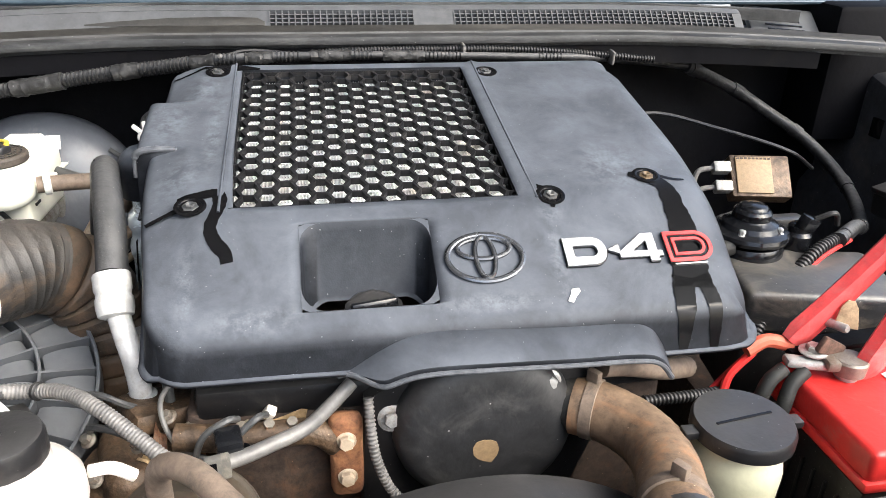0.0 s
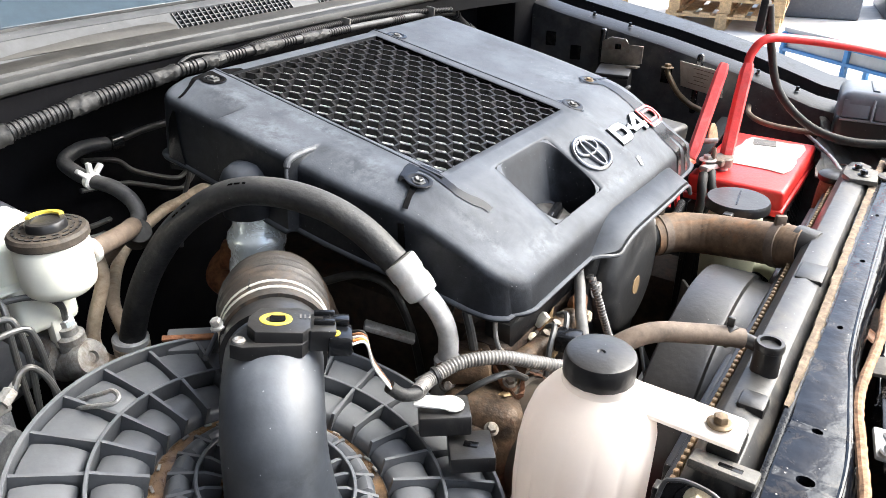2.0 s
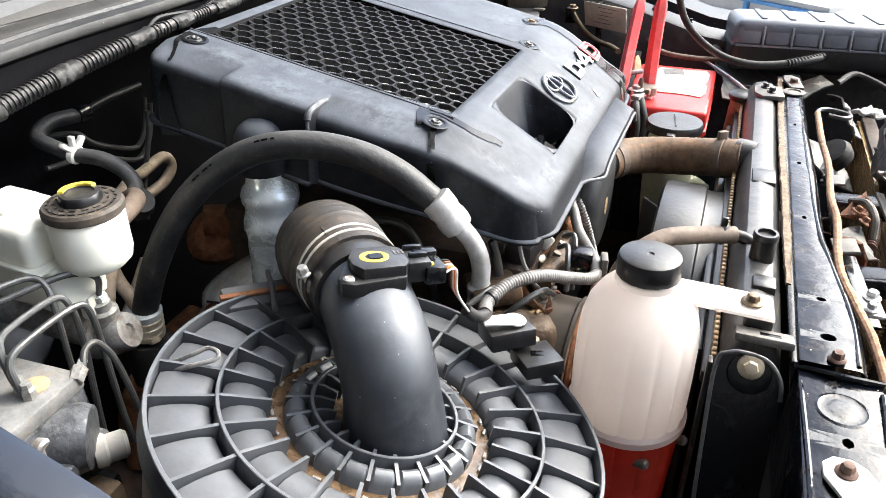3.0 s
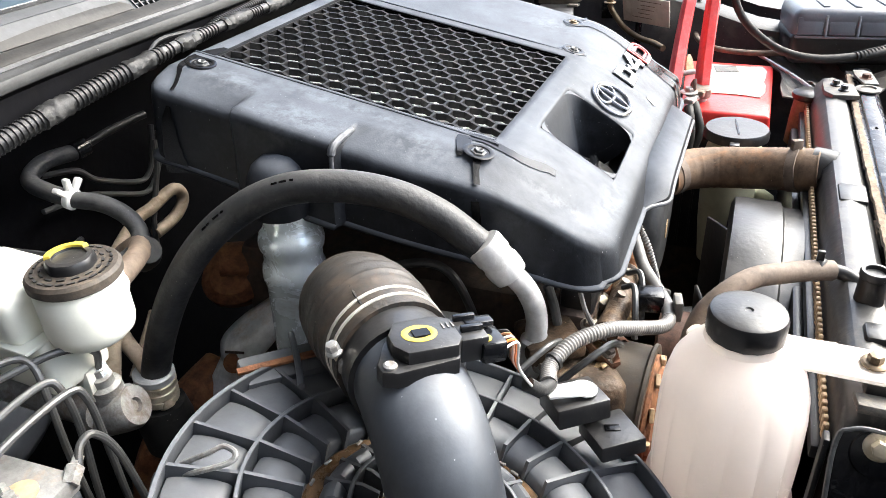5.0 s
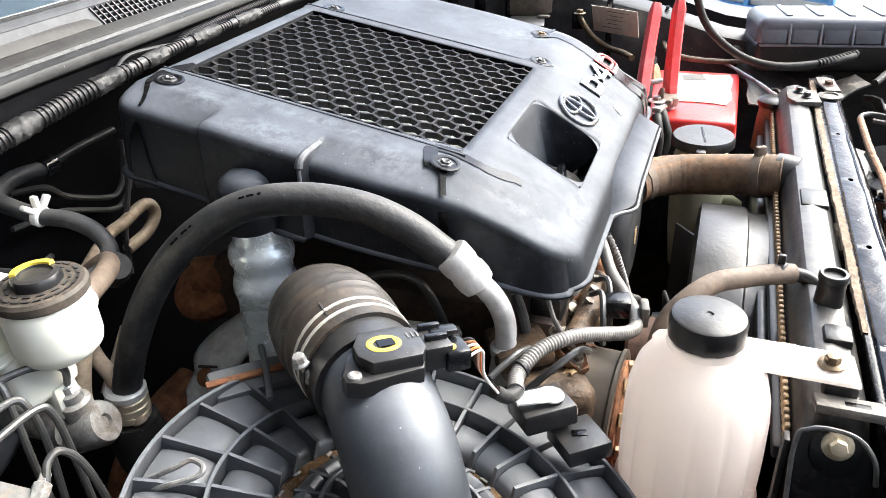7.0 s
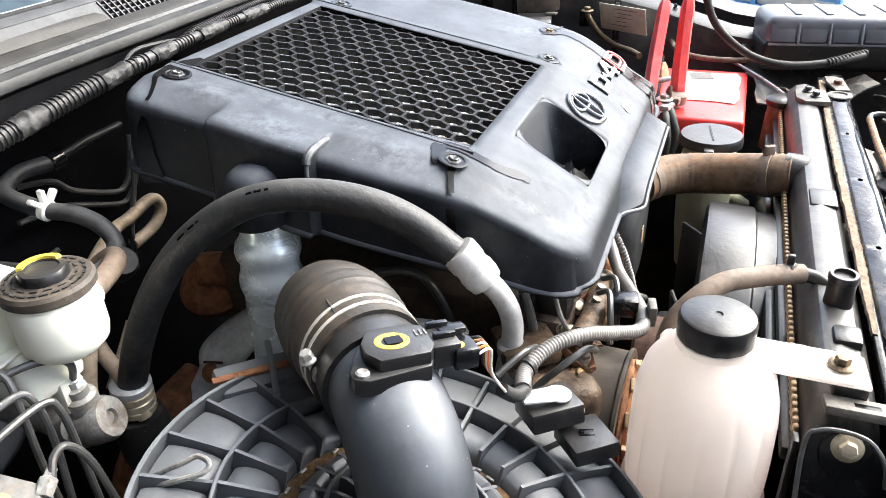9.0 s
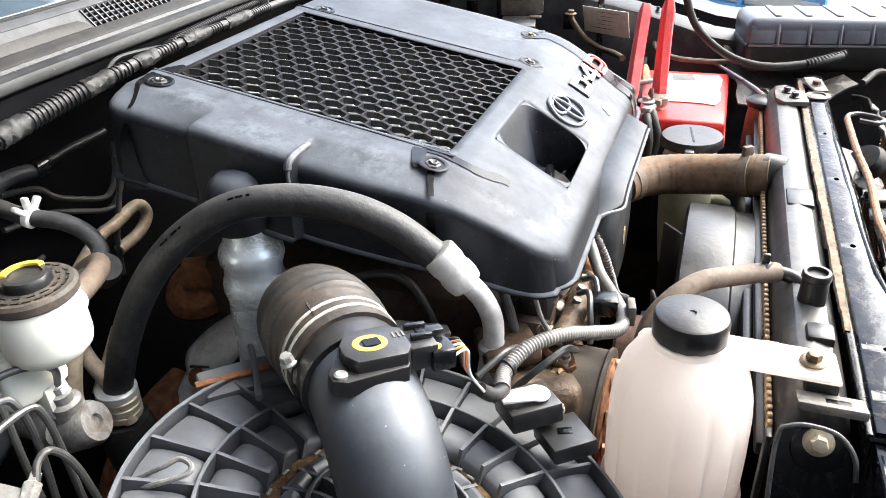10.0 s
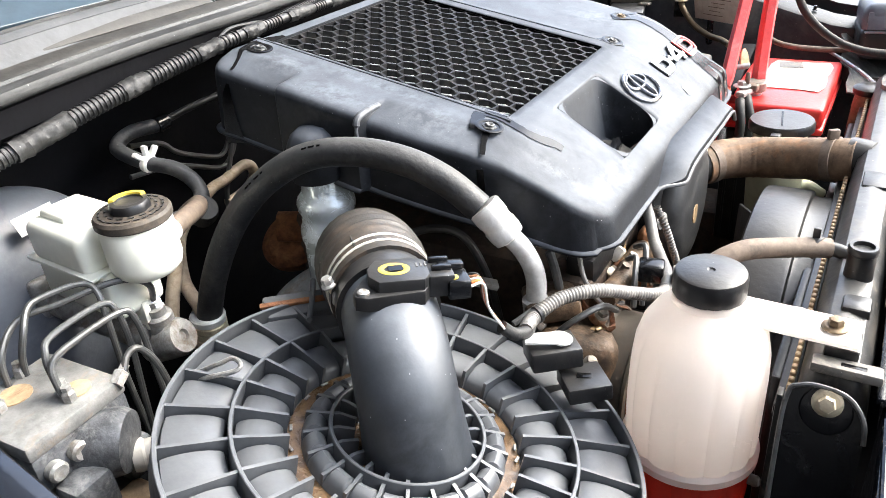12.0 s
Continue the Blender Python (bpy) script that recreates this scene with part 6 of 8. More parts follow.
part("ring", ring_wall(0.1202, 0.0014, -0.024, 0.001), "airbox", ac)
part("ring", ring_wall(0.0542, 0.0013, -0.022, -0.002), "airbox", ac)
part("rim", ring_wall(0.1660, 0.0016, -0.02, -0.001), "airbox", ac)


def rib_set(n, r0, r1, z0, top, turn=0.0):
    first = None
    for k in range(n):
        a = 2 * math.pi * k / n + turn
        m = ACM @ Matrix.Rotation(a, 4, "Z")
        if first is None:
            bm = bmesh.new()
            prof = [(r0, z0), (r1, z0), (r1, top(1.0)), (r0 + (r1 - r0) * 0.66, top(0.66)), (r0 + (r1 - r0) * 0.33, top(0.33)), (r0, top(0.0))]
            fr = [bm.verts.new((r, -0.0013, z)) for r, z in prof]
            bk = [bm.verts.new((r, 0.0013, z)) for r, z in prof]
            bm.faces.new(fr)
            bm.faces.new(bk[::-1])
            for i in range(len(prof)):
                j = (i + 1) % len(prof)
                bm.faces.new((fr[i], bk[i], bk[j], fr[j]))
            first = part("rib", bm, "airbox", ac, smooth=False)
            o = first
        else:
            o = new("rib", first.data)
            o.parent = ac
        o.matrix_local = Matrix.Translation(-Vector(ac.location)) @ m


rib_set(NO, 0.1210, 0.1655, -0.024, lambda f: -0.0005 - 0.003 * f)
rib_set(NO, 0.0825, 0.1200, -0.026, lambda f: -0.002 + 0.0025 * f)
rib_set(NI, 0.037, 0.0725, -0.021, lambda f: -0.006 + 0.003 * math.sin(math.pi * min(1, f * 1.3)) - 0.003 * f)
rn = random.Random(3)
for k in range(30):
    a = radians(-75 + 12.3 * k + rn.uniform(-3, 3))
    m = ACM @ Matrix.Rotation(a, 4, "Z") @ pose(0.0805 if k % 3 else 0.046, 0, -0.0165) @ pose(0, 0, 0, 0, rn.uniform(-15, 15), rn.uniform(-25, 25))
    part("clip", box(bmesh.new(), (0.0022, 0.0062, 0.0014), m, 0.0004, 1), "alu2", ac, "small bright clip")
latchm = ACM @ Matrix.Rotation(radians(197), 4, "Z") @ pose(0.143, 0, -0.006)
for off in (-0.008, 0.008):
    part("latch_rail", box(bmesh.new(), (0.022, 0.003, 0.010), latchm @ pose(0, off, 0), 0.0008, 1), "airbox", ac)
# feet and brackets on the rim
part("bracket_block", block((0.036, 0.040, 0.016), (-0.331, 0.286, 0.893), (0, 10, 38), 0.002), "black", ac)
bb = part("bracket_foot", block((0.038, 0.034, 0.013), (-0.338, 0.257, 0.877), (0, 8, 38), 0.002), "black", ac)
part("slot", block((0.007, 0.011, 0.0015), (-0.338, 0.257, 0.8838), (0, 8, 20), 0.0006), "wet", ac, "dark slot")
part("rim_ledge", block((0.085, 0.03, 0.022), (-0.375, 0.487, 0.905), (8, 8, -38), 0.003), "airbox", ac)
part("ledge_lip", tube([(-0.352, 0.505, 0.917), (-0.38, 0.482, 0.922), (-0.412, 0.458, 0.926)], 0.0025, 8), "airbox", ac)
part("ledge_dirt", block((0.07, 0.006, 0.003), (-0.385, 0.49, 0.9195), (8, 8, -38), 0.001), "rust", ac)
part("tag", slab([(-0.020, -0.0055), (0.004, -0.0065)] + [(0.009 + 0.0105 * math.cos(radians(a)), 0.0085 * math.sin(radians(a))) for a in range(-100, 101, 25)] + [(0.004, 0.0065), (-0.020, 0.0055)], 0, 0.0016, pose(-0.336, 0.287, 0.9075, 6, 10, -50), 0.0005), "white", ac, "white plastic tag")
part("base", turned([(0.15, -0.30), (0.159, -0.12)], AC, ACN, 48), "black", ac)
part("wire_clip", tube([(-0.493, 0.53, 0.885), (-0.495, 0.518, 0.905), (-0.498, 0.493, 0.925), (-0.492, 0.474, 0.935), (-0.486, 0.466, 0.938), (-0.488, 0.456, 0.938), (-0.494, 0.456, 0.936), (-0.503, 0.472, 0.932), (-0.505, 0.493, 0.922)], 0.0018, 8), "alu2", ac, "bent steel spring clip")

# ---- intake ----
elbow = thing("intake_elbow", "smooth black plastic intake elbow on the air cleaner", "intake pipe", at=(-0.45, 0.35, 0.93))
line = spline([(-0.459, 0.332, 0.872), (-0.460, 0.332, 0.900), (-0.457, 0.336, 0.928), (-0.444, 0.348, 0.949), (-0.422, 0.368, 0.959), (-0.396, 0.392, 0.960)], 8)
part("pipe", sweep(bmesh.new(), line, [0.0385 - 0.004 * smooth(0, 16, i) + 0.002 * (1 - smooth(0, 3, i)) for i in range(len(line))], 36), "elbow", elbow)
part("collar", sweep(bmesh.new(), spline([(-0.416, 0.374, 0.961), (-0.398, 0.390, 0.959)], 6), 0.0375, 32), "black", elbow)
ms = pose(-0.420, 0.360, 0.9965, 0, 0, 0) @ pose(0, 0, 0, -4, 6, -48)
sensor = thing("air_flow_sensor", "black air flow sensor with a yellow paint ring", "sensor", at=(-0.42, 0.36, 0.99))
part("flange", slab([(-0.022, -0.024), (0.016, -0.020), (0.022, -0.008), (0.022, 0.012), (0.014, 0.020), (-0.014, 0.020), (-0.022, 0.006), (-0.031, -0.012), (-0.030, -0.020)], -0.014, -0.004, ms, 0.001), "black", sensor)
part("body", slab([(-0.014, -0.018), (0.016, -0.018), (0.021, -0.010), (0.021, 0.012), (0.013, 0.018), (-0.013, 0.017), (-0.020, 0.004), (-0.020, -0.008)], -0.005, 0.004, ms, 0.0012), "black", sensor)
part("stem", lathe(bmesh.new(), [(0.02, -0.03), (0.02, -0.01)], ms, 20), "black", sensor)
bm = bmesh.new()
oval_ring(bm, ms @ pose(0, 0, 0.0035), -0.002, 0.0, 0.0108, 0.0092, 0.004, 0.0012, 28)
part("paint_ring", bm, "yellow", sensor, "yellow paint ring")
part("mark", block((0.010, 0.008, 0.0008), ms @ Vector((-0.001, 0, 0.0046)), (-4, 6, -48), 0), "wet", sensor)
for sx, sy in ((-0.0245, -0.0165),):
    part("screw", lathe(bmesh.new(), [(0.0042, 0), (0.0042, 0.0015), (0.0028, 0.0025), (0.0, 0.0018)], ms @ pose(sx, sy, -0.004), 16), "alloy", sensor)
part("socket", box(bmesh.new(), (0.018, 0.026, 0.016), ms @ pose(0.029, 0.001, -0.006), 0.0015), "black", sensor)
part("socket_rail", box(bmesh.new(), (0.014, 0.004, 0.004), ms @ pose(0.030, 0.011, 0.0035), 0.0008), "gloss", sensor)
part("socket_rail", box(bmesh.new(), (0.014, 0.004, 0.004), ms @ pose(0.030, -0.002, 0.0035), 0.0008), "gloss", sensor)
plug = part("plug", box(bmesh.new(), (0.016, 0.022, 0.014), ms @ pose(0.041, -0.004, -0.009), 0.002), "gloss", sensor, "black connector plug")
part("plug_mark", lathe(bmesh.new(), [(0.0038, 0), (0.0038, 0.0008), (0.0018, 0.0008), (0.0018, 0)], ms @ pose(0.037, -0.008, -0.0018), 16), "yellow", plug)
part("latch", box(bmesh.new(), (0.018, 0.009, 0.004), ms @ pose(0.038, 0.007, 0.001), 0.001), "gloss", sensor)
for k, mt in enumerate(("white", "orange", "label", "rust", "rubber")):
    o = 0.0022 * (k - 2)
    part("wire", tube([ms @ Vector((0.047, -0.003 + 2.2 * o, -0.008)), ms @ Vector((0.058, -0.003 + 1.5 * o, -0.008)), Vector((-0.374 + o, 0.318 + o, 0.955)), Vector((-0.364 + 0.5 * o, 0.309 + 0.5 * o, 0.929))], 0.00095, 6), mt, sensor)
for k in range(3):
    part("mark_bar", box(bmesh.new(), (0.0012, 0.006, 0.0005), ms @ pose(0.014 + 0.003 * k, 0.004, 0.0043), 0), "tape", sensor, smooth=False)

rub = thing("intake_hose", "ribbed black rubber intake hose, dusty brown", "hose", at=(-0.34, 0.45, 0.94))
line = resample(spline([(-0.398, 0.390, 0.959), (-0.376, 0.414, 0.958), (-0.350, 0.442, 0.952), (-0.324, 0.462, 0.930), (-0.307, 0.467, 0.895), (-0.297, 0.461, 0.85), (-0.289, 0.45, 0.79), (-0.28, 0.44, 0.72)], 16), 0.0022)
rr = []
for i in range(len(line)):
    s = i * 0.0022
    r = 0.0405
    if 0.020 < s < 0.08:
        r += 0.0025 * math.sin((s - 0.020) / 0.06 * math.pi) + 0.0012 * (math.cos((s - 0.02) * 2 * math.pi / 0.020) ** 8)
    if s >= 0.08:
        u = ((s - 0.08) / 0.0225 + 0.5) % 1.0 - 0.5
        r += 0.0018 - 0.0050 * math.exp(-(u / 0.11) ** 2)
    rr.append(r)
cut = int(0.088 / 0.0022)
part("bellows", sweep(bmesh.new(), line[:cut + 1], rr[:cut + 1], 32), "bellows", rub)
part("lower_bellows", sweep(bmesh.new(), line[cut:], rr[cut:], 32), "bellowsbrown", rub, "mud brown lower bellows")
part("seam", tube([line[8] + Vector((-0.02, -0.001, 0.036)), line[18] + Vector((-0.016, 0.004, 0.039)), line[30] + Vector((-0.008, 0.006, 0.041))], 0.0012, 6), "rubber", rub)
for off in (5, 9):
    q = line[off]
    d = line[off + 1] - line[off - 1]
    part("clamp_band", turned([(0.0402, -0.0014), (0.0412, -0.0012), (0.0412, 0.0012), (0.0402, 0.0014)], q, d, 40), "label", rub, "pale steel clamp band")
part("clamp_screw", turned([(0.0026, -0.034), (0.0026, 0.0), (0.0034, 0.0), (0.0034, 0.002)], (-0.424, 0.418, 0.974), (-0.2, 0.15, 1), 14), "brassy", rub)
hexbolt(rub, (-0.4245, 0.4185, 0.9755), (-0.2, 0.15, 1), r=0.0042, mat="alloy", washer=1.35, name="screw_head")
part("clamp_lug", block((0.013, 0.007, 0.012), (-0.4215, 0.416, 0.966), (10, -8, 40), 0.003, 3), "alu2", rub)
part("clamp_lug", block((0.013, 0.007, 0.010), (-0.419, 0.415, 0.951), (10, -8, 40), 0.003, 3), "alu2", rub)
part("clamp_nut", block((0.008, 0.008, 0.005), (-0.417, 0.414, 0.941), (10, 0, 40), 0.0012), "rust2", rub)

pipe = thing("steel_pipe", "zinc plated steel intake pipe with a beaded joint", "pipe", at=(-0.262, 0.555, 0.9))
part("tube", turned([(0.0255, -0.20), (0.0262, -0.06), (0.0265, -0.030), (0.0285, -0.024), (0.0290, -0.018), (0.0280, -0.011), (0.0262, -0.007), (0.0260, 0.002), (0.0285, 0.007), (0.0292, 0.013), (0.0280, 0.019), (0.0240, 0.024), (0.0226, 0.028), (0.0224, 0.075)], (-0.262, 0.556, 0.932), (0.06, 0, 1), 36), "steel", pipe)
part("rubber_sleeve", turned([(0.029, -0.25), (0.0305, -0.17), (0.029, -0.12)], (-0.262, 0.556, 0.932), (0.06, 0, 1), 30), "rubber", pipe)
turbo = thing("turbo_heat_shield", "pale steel heat shield over the rusty turbocharger", "heat shield", at=(-0.26, 0.56, 0.8))
def bent_plate(left, right, bulge, rows=14, cols=8):
    """A curved sheet between two edge lines, bulging towards the front."""
    le, ri = spline([Vector(p) for p in left], 8), spline([Vector(p) for p in right], 8)
    bm = bmesh.new()
    grid = []
    for i in range(rows + 1):
        a, b = le[round(i * (len(le) - 1) / rows)], ri[round(i * (len(ri) - 1) / rows)]
        grid.append([bm.verts.new(a.lerp(b, k / cols) + Vector((-0.6, -0.5, 0.62)) * bulge * math.sin(math.pi * k / cols)) for k in range(cols + 1)])
    for a, b in zip(grid, grid[1:]):
        for k in range(cols):
            bm.faces.new((a[k], a[k + 1], b[k + 1], b[k]))
    return bm


SHIELD = ([(-0.179, 0.657, 0.808), (-0.204, 0.680, 0.794), (-0.227, 0.695, 0.776), (-0.239, 0.692, 0.755)], [(-0.193, 0.626, 0.806), (-0.211, 0.627, 0.788), (-0.229, 0.641, 0.768), (-0.238, 0.654, 0.752)])
STEM = ([(-0.236, 0.694, 0.757), (-0.249, 0.702, 0.736), (-0.263, 0.711, 0.709)], [(-0.235, 0.656, 0.753), (-0.242, 0.667, 0.739), (-0.259, 0.681, 0.715)])
for nm, edges, bulge in (("shield", SHIELD, 0.012), ("shield_stem", STEM, 0.006)):
    sheet = part(nm, bent_plate(edges[0], edges[1], bulge), "shield", turbo)
    so = sheet.modifiers.new("thickness", "SOLIDIFY")
    so.thickness = 0.0016
hexbolt(turbo, (-0.246, 0.668, 0.763), (-0.6, -0.5, 0.62), r=0.0075, mat="rust", washer=1.5)
part("pressed_slot", block((0.020, 0.0025, 0.0025), (-0.246, 0.664, 0.778), (35, 20, -50), 0.0006), "rustdark", turbo)
part("housing", turned([(0.030, -0.05), (0.036, -0.01), (0.033, 0.014), (0.022, 0.022), (0.010, 0.019), (0, 0.019)], (-0.168, 0.712, 0.815), (-0.7, -0.4, 0.6), 28, lobes=lambda a, z: 1 + 0.05 * math.sin(3 * a)), "rust", turbo, "rusty turbine housing")
part("housing_volute", tube([(-0.18, 0.715, 0.845), (-0.165, 0.69, 0.842), (-0.15, 0.665, 0.825), (-0.145, 0.65, 0.80)], 0.019, 16), "rust", turbo)
part("lower_pipe", tube([(-0.22, 0.712, 0.722), (-0.267, 0.720, 0.712), (-0.308, 0.718, 0.700), (-0.345, 0.712, 0.672), (-0.36, 0.70, 0.62)], 0.026, 20), "rust", turbo)
part("spring", loom([(-0.300, 0.575, 0.82), (-0.315, 0.56, 0.818), (-0.33, 0.545, 0.816)], 0.006, 0.0045, 0.002), "linesteel", turbo)

ach = thing("ac_hose", "thick black rubber hose arching to a crimped alloy pipe", "hose", at=(-0.36, 0.66, 0.82))
hp = [(-0.350, 0.664, 0.834), (-0.345, 0.647, 0.880), (-0.335, 0.627, 0.924), (-0.322, 0.602, 0.962), (-0.309, 0.569, 0.992), (-0.297, 0.531, 1.011), (-0.286, 0.486, 1.016), (-0.276, 0.444, 1.009), (-0.269, 0.410, 0.993), (-0.265, 0.380, 0.970)]
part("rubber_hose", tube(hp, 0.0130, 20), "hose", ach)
for f, wdt in ((0.385, 0.005), (0.395, 0.003), (0.42, 0.007), (0.435, 0.003), (0.56, 0.005), (0.575, 0.006), (0.59, 0.003)):
    q = spline(hp, 20)
    i = int(f * (len(q) - 1))
    d = (q[i + 1] - q[i - 1]).normalized()
    upv = (Vector((-0.55, -0.25, 0.8)) - d * Vector((-0.55, -0.25, 0.8)).dot(d)).normalized()
    mm = Matrix((d, upv.cross(d), upv)).transposed().to_4x4()
    part("print_bar", box(bmesh.new(), (wdt, 0.0018, 0.0004), Matrix.Translation(q[i] + upv * 0.0130) @ mm, 0), "wet", ach, "black printed mark", smooth=False)
part("ferrule", turned([(0.0140, -0.018), (0.0152, -0.016), (0.0152, -0.004), (0.0142, -0.002), (0.0142, 0.002), (0.0152, 0.004), (0.0152, 0.012), (0.0140, 0.018), (0.0095, 0.020)], (-0.263, 0.366, 0.959), (0.12, -0.62, -0.78), 24), "alu", ach, "pale alloy crimp ferrule")
part("alloy_pipe", tube([(-0.260, 0.357, 0.948), (-0.254, 0.345, 0.930), (-0.249, 0.338, 0.908), (-0.248, 0.337, 0.885), (-0.250, 0.342, 0.85), (-0.25, 0.35, 0.80)], 0.0092, 16), "alu", ach, "bright alloy pipe")
part("pipe_collar", turned([(0.0095, -0.006), (0.0125, -0.005), (0.0125, 0.004), (0.0095, 0.006)], (-0.248, 0.3375, 0.874), (0, 0.05, 1), 20), "alu", ach)
part("pipe_flange", block((0.026, 0.018, 0.022), (-0.252, 0.335, 0.857), (6, 0, 18), 0.004, 3), "alu", ach, "pale alloy flange block")
hexbolt(ach, (-0.262, 0.329, 0.862), (-0.7, -0.6, 0.3), r=0.0045, mat="alu2", name="flange_bolt")
for k in range(4):
    part("crimp_ring", turned([(0.0165, -0.0045), (0.0185, -0.003), (0.0185, 0.003), (0.0165, 0.0045)], (-0.351 + 0.0004 * k, 0.6655 + 0.001 * k, 0.832 - 0.0085 * k), (0.02, -0.1, 1), 22), "brassy" if k else "alu", ach)
part("lower_fitting", turned([(0.024, -0.05), (0.026, -0.02), (0.022, 0.0)], (-0.349, 0.669, 0.797), (0, 0, 1), 20), "rubber", ach)

# ---- overflow bottle ----
bot = thing("overflow_bottle", "milky white overflow bottle, lower part red with coolant", "bottle", at=(-0.297, 0.190, 0.66))


def oct_lobes(a, z):
    return 1 + 0.034 * (abs(math.sin(7 * a)) ** 0.6 - 0.75)


BC = (-0.305, 0.182, 0.692)
part("lower_part", turned([(0.038, -0.04), (0.044, 0.05), (0.0478, 0.127)], BC, seg=140, lobes=oct_lobes), "redfluid", bot, "red coolant seen through plastic")
part("seam_band", turned([(0.0475, 0.126), (0.0515, 0.128), (0.0515, 0.134), (0.0480, 0.137)], BC, seg=72), "bottle", bot)
part("upper_part", turned([(0.0480, 0.135), (0.0488, 0.150), (0.0490, 0.173), (0.0488, 0.203), (0.0478, 0.218), (0.0442, 0.231), (0.037, 0.2415), (0.030, 0.2485), (0.0260, 0.2525), (0.0250, 0.263)], BC, seg=140, lobes=lambda a, z: 1 + 0.034 * (abs(math.sin(7 * a)) ** 0.6 - 0.75) * (1 - smooth(0.198, 0.240, z))), "bottle", bot)
for v in bot.children[-1].data.vertices:
    k = smooth(0.87, 0.945, v.co.z)
    v.co.x += 0.016 * k
part("cap", turned([(0.0245, 0.0), (0.0257, 0.002), (0.0257, 0.0150), (0.0245, 0.0185), (0.0225, 0.0197), (0.003, 0.0197), (0.002, 0.0187), (0, 0.0185)], (-0.289, 0.182, 0.949), seg=56, lobes=lambda a, z: 1 + 0.006 * (math.cos(40 * a) if z < 0.016 else 0)), "black", bot, "black screw cap")
part("bracket_tab", slab([(-0.016, -0.055), (0.016, -0.055), (0.019, -0.052), (0.019, 0.045), (-0.016, 0.045)], 0, 0.003, pose(-0.275, 0.137, 0.929, 3, 0, 3), 0.0008), "bottle", bot)
part("tab_web", block((0.003, 0.06, 0.022), (-0.257, 0.15, 0.920), (0, 0, 3), 0.001), "bottle", bot)
hexbolt(bot, (-0.272, 0.099, 0.9315), r=0.0052)
part("spout", tube([(-0.252, 0.205, 0.915), (-0.240, 0.212, 0.910), (-0.228, 0.216, 0.898)], 0.0045, 10), "bottle", bot)
for bx, by in ((-0.335, 0.132), (-0.375, 0.16)):
    part("mount_stud", turned([(0.0045, 0), (0.0045, 0.010), (0.003, 0.012), (0, 0.012)], (bx + 0.03, by + 0.006, 0.80), (-0.3, -1, 0.2), 14), "tanalu", bot)

# ---- fluid reservoir, battery and jump leads ----
ps = thing("fluid_reservoir", "translucent fluid reservoir with a wide black cap", "reservoir", at=(0.22, 0.206, 0.72))
part("body", turned([(0.026, -0.10), (0.032, -0.04), (0.034, 0.0), (0.036, 0.05), (0.033, 0.066), (0.03, 0.07), (0.03, 0.078)], (0.22, 0.206, 0.812), seg=40), "ivory", ps)
part("cap", turned([(0.036, 0), (0.0395, 0.001), (0.0395, 0.009), (0.0375, 0.013), (0.012, 0.0135), (0.0, 0.0125)], (0.22, 0.206, 0.889), seg=48), "black", ps)
for s in (-1, 1):
    part("cap_lug", block((0.014, 0.012, 0.007), (0.22 + s * 0.043, 0.206, 0.894), bevel=0.002), "black", ps)
part("cap_groove", block((0.05, 0.002, 0.001), (0.22, 0.206, 0.9028), (0, 0, 8), 0), "wet", ps)
part("outlet", tube([(0.245, 0.19, 0.80), (0.265, 0.17, 0.795), (0.275, 0.15, 0.78)], 0.009, 12), "ivory", ps)

bat = thing("battery", "car battery with a red lid and a torn white label", "battery", at=(0.43, 0.23, 0.7))
BX0, BX1, BY0, BY1, BZ = 0.308, 0.548, 0.166, 0.296, 0.888
bcx, bcy = (BX0 + BX1) / 2, (BY0 + BY1) / 2
part("case", block((BX1 - BX0 - 0.008, BY1 - BY0 - 0.008, 0.18), (bcx, bcy, 0.755), bevel=0.004), "black", bat)
for k in range(12):
    part("case_rib", block((0.003, 0.003, 0.15), (BX0 + 0.012 + k * 0.0182, BY0 + 0.003, 0.75), bevel=0.0008), "black", bat, smooth=False)
for k in range(8):
    part("case_rib", block((0.003, 0.003, 0.15), (BX0 + 0.003, BY0 + 0.01 + k * 0.0152, 0.75), bevel=0.0008), "black", bat, smooth=False)
part("lid", block((BX1 - BX0, BY1 - BY0, 0.030), (bcx, bcy, BZ - 0.015), bevel=0.006, seg=3), "red", bat)
part("lid_lip", block((BX1 - BX0 + 0.005, BY1 - BY0 + 0.005, 0.010), (bcx, bcy, BZ - 0.032), bevel=0.003), "red", bat)
rn = random.Random(4)
poly = []
for k in range(26):
    a = 2 * math.pi * k / 26
    dx, dy = math.cos(a), math.sin(a)
    kk = min(0.076 / max(1e-6, abs(dx)), 0.047 / max(1e-6, abs(dy))) * rn.uniform(0.90, 1.0)
    poly.append((dx * kk, dy * kk))
part("label", slab(poly, 0, 0.0009, pose(0.455, 0.222, BZ + 0.0008)), "label", bat, "torn white paper label")
part("label_block", block((0.03, 0.034, 0.0005), (0.505, 0.236, BZ + 0.0022), (0, 0, 12), 0), "dustplate", bat, "faded print")
part("terminal", turned([(0.010, -0.01), (0.009, 0.016), (0.007, 0.018), (0, 0.018)], (0.352, 0.262, BZ), seg=20), "alloy", bat)
part("hold_down", block((0.26, 0.022, 0.006), (0.44, 0.303, BZ + 0.012), (0, 0, 4), 0.002), "dusty", bat)
clamp = thing("battery_clamp", "corroded grey battery terminal clamp with cables", "battery clamp", at=(0.33, 0.28, 0.9))
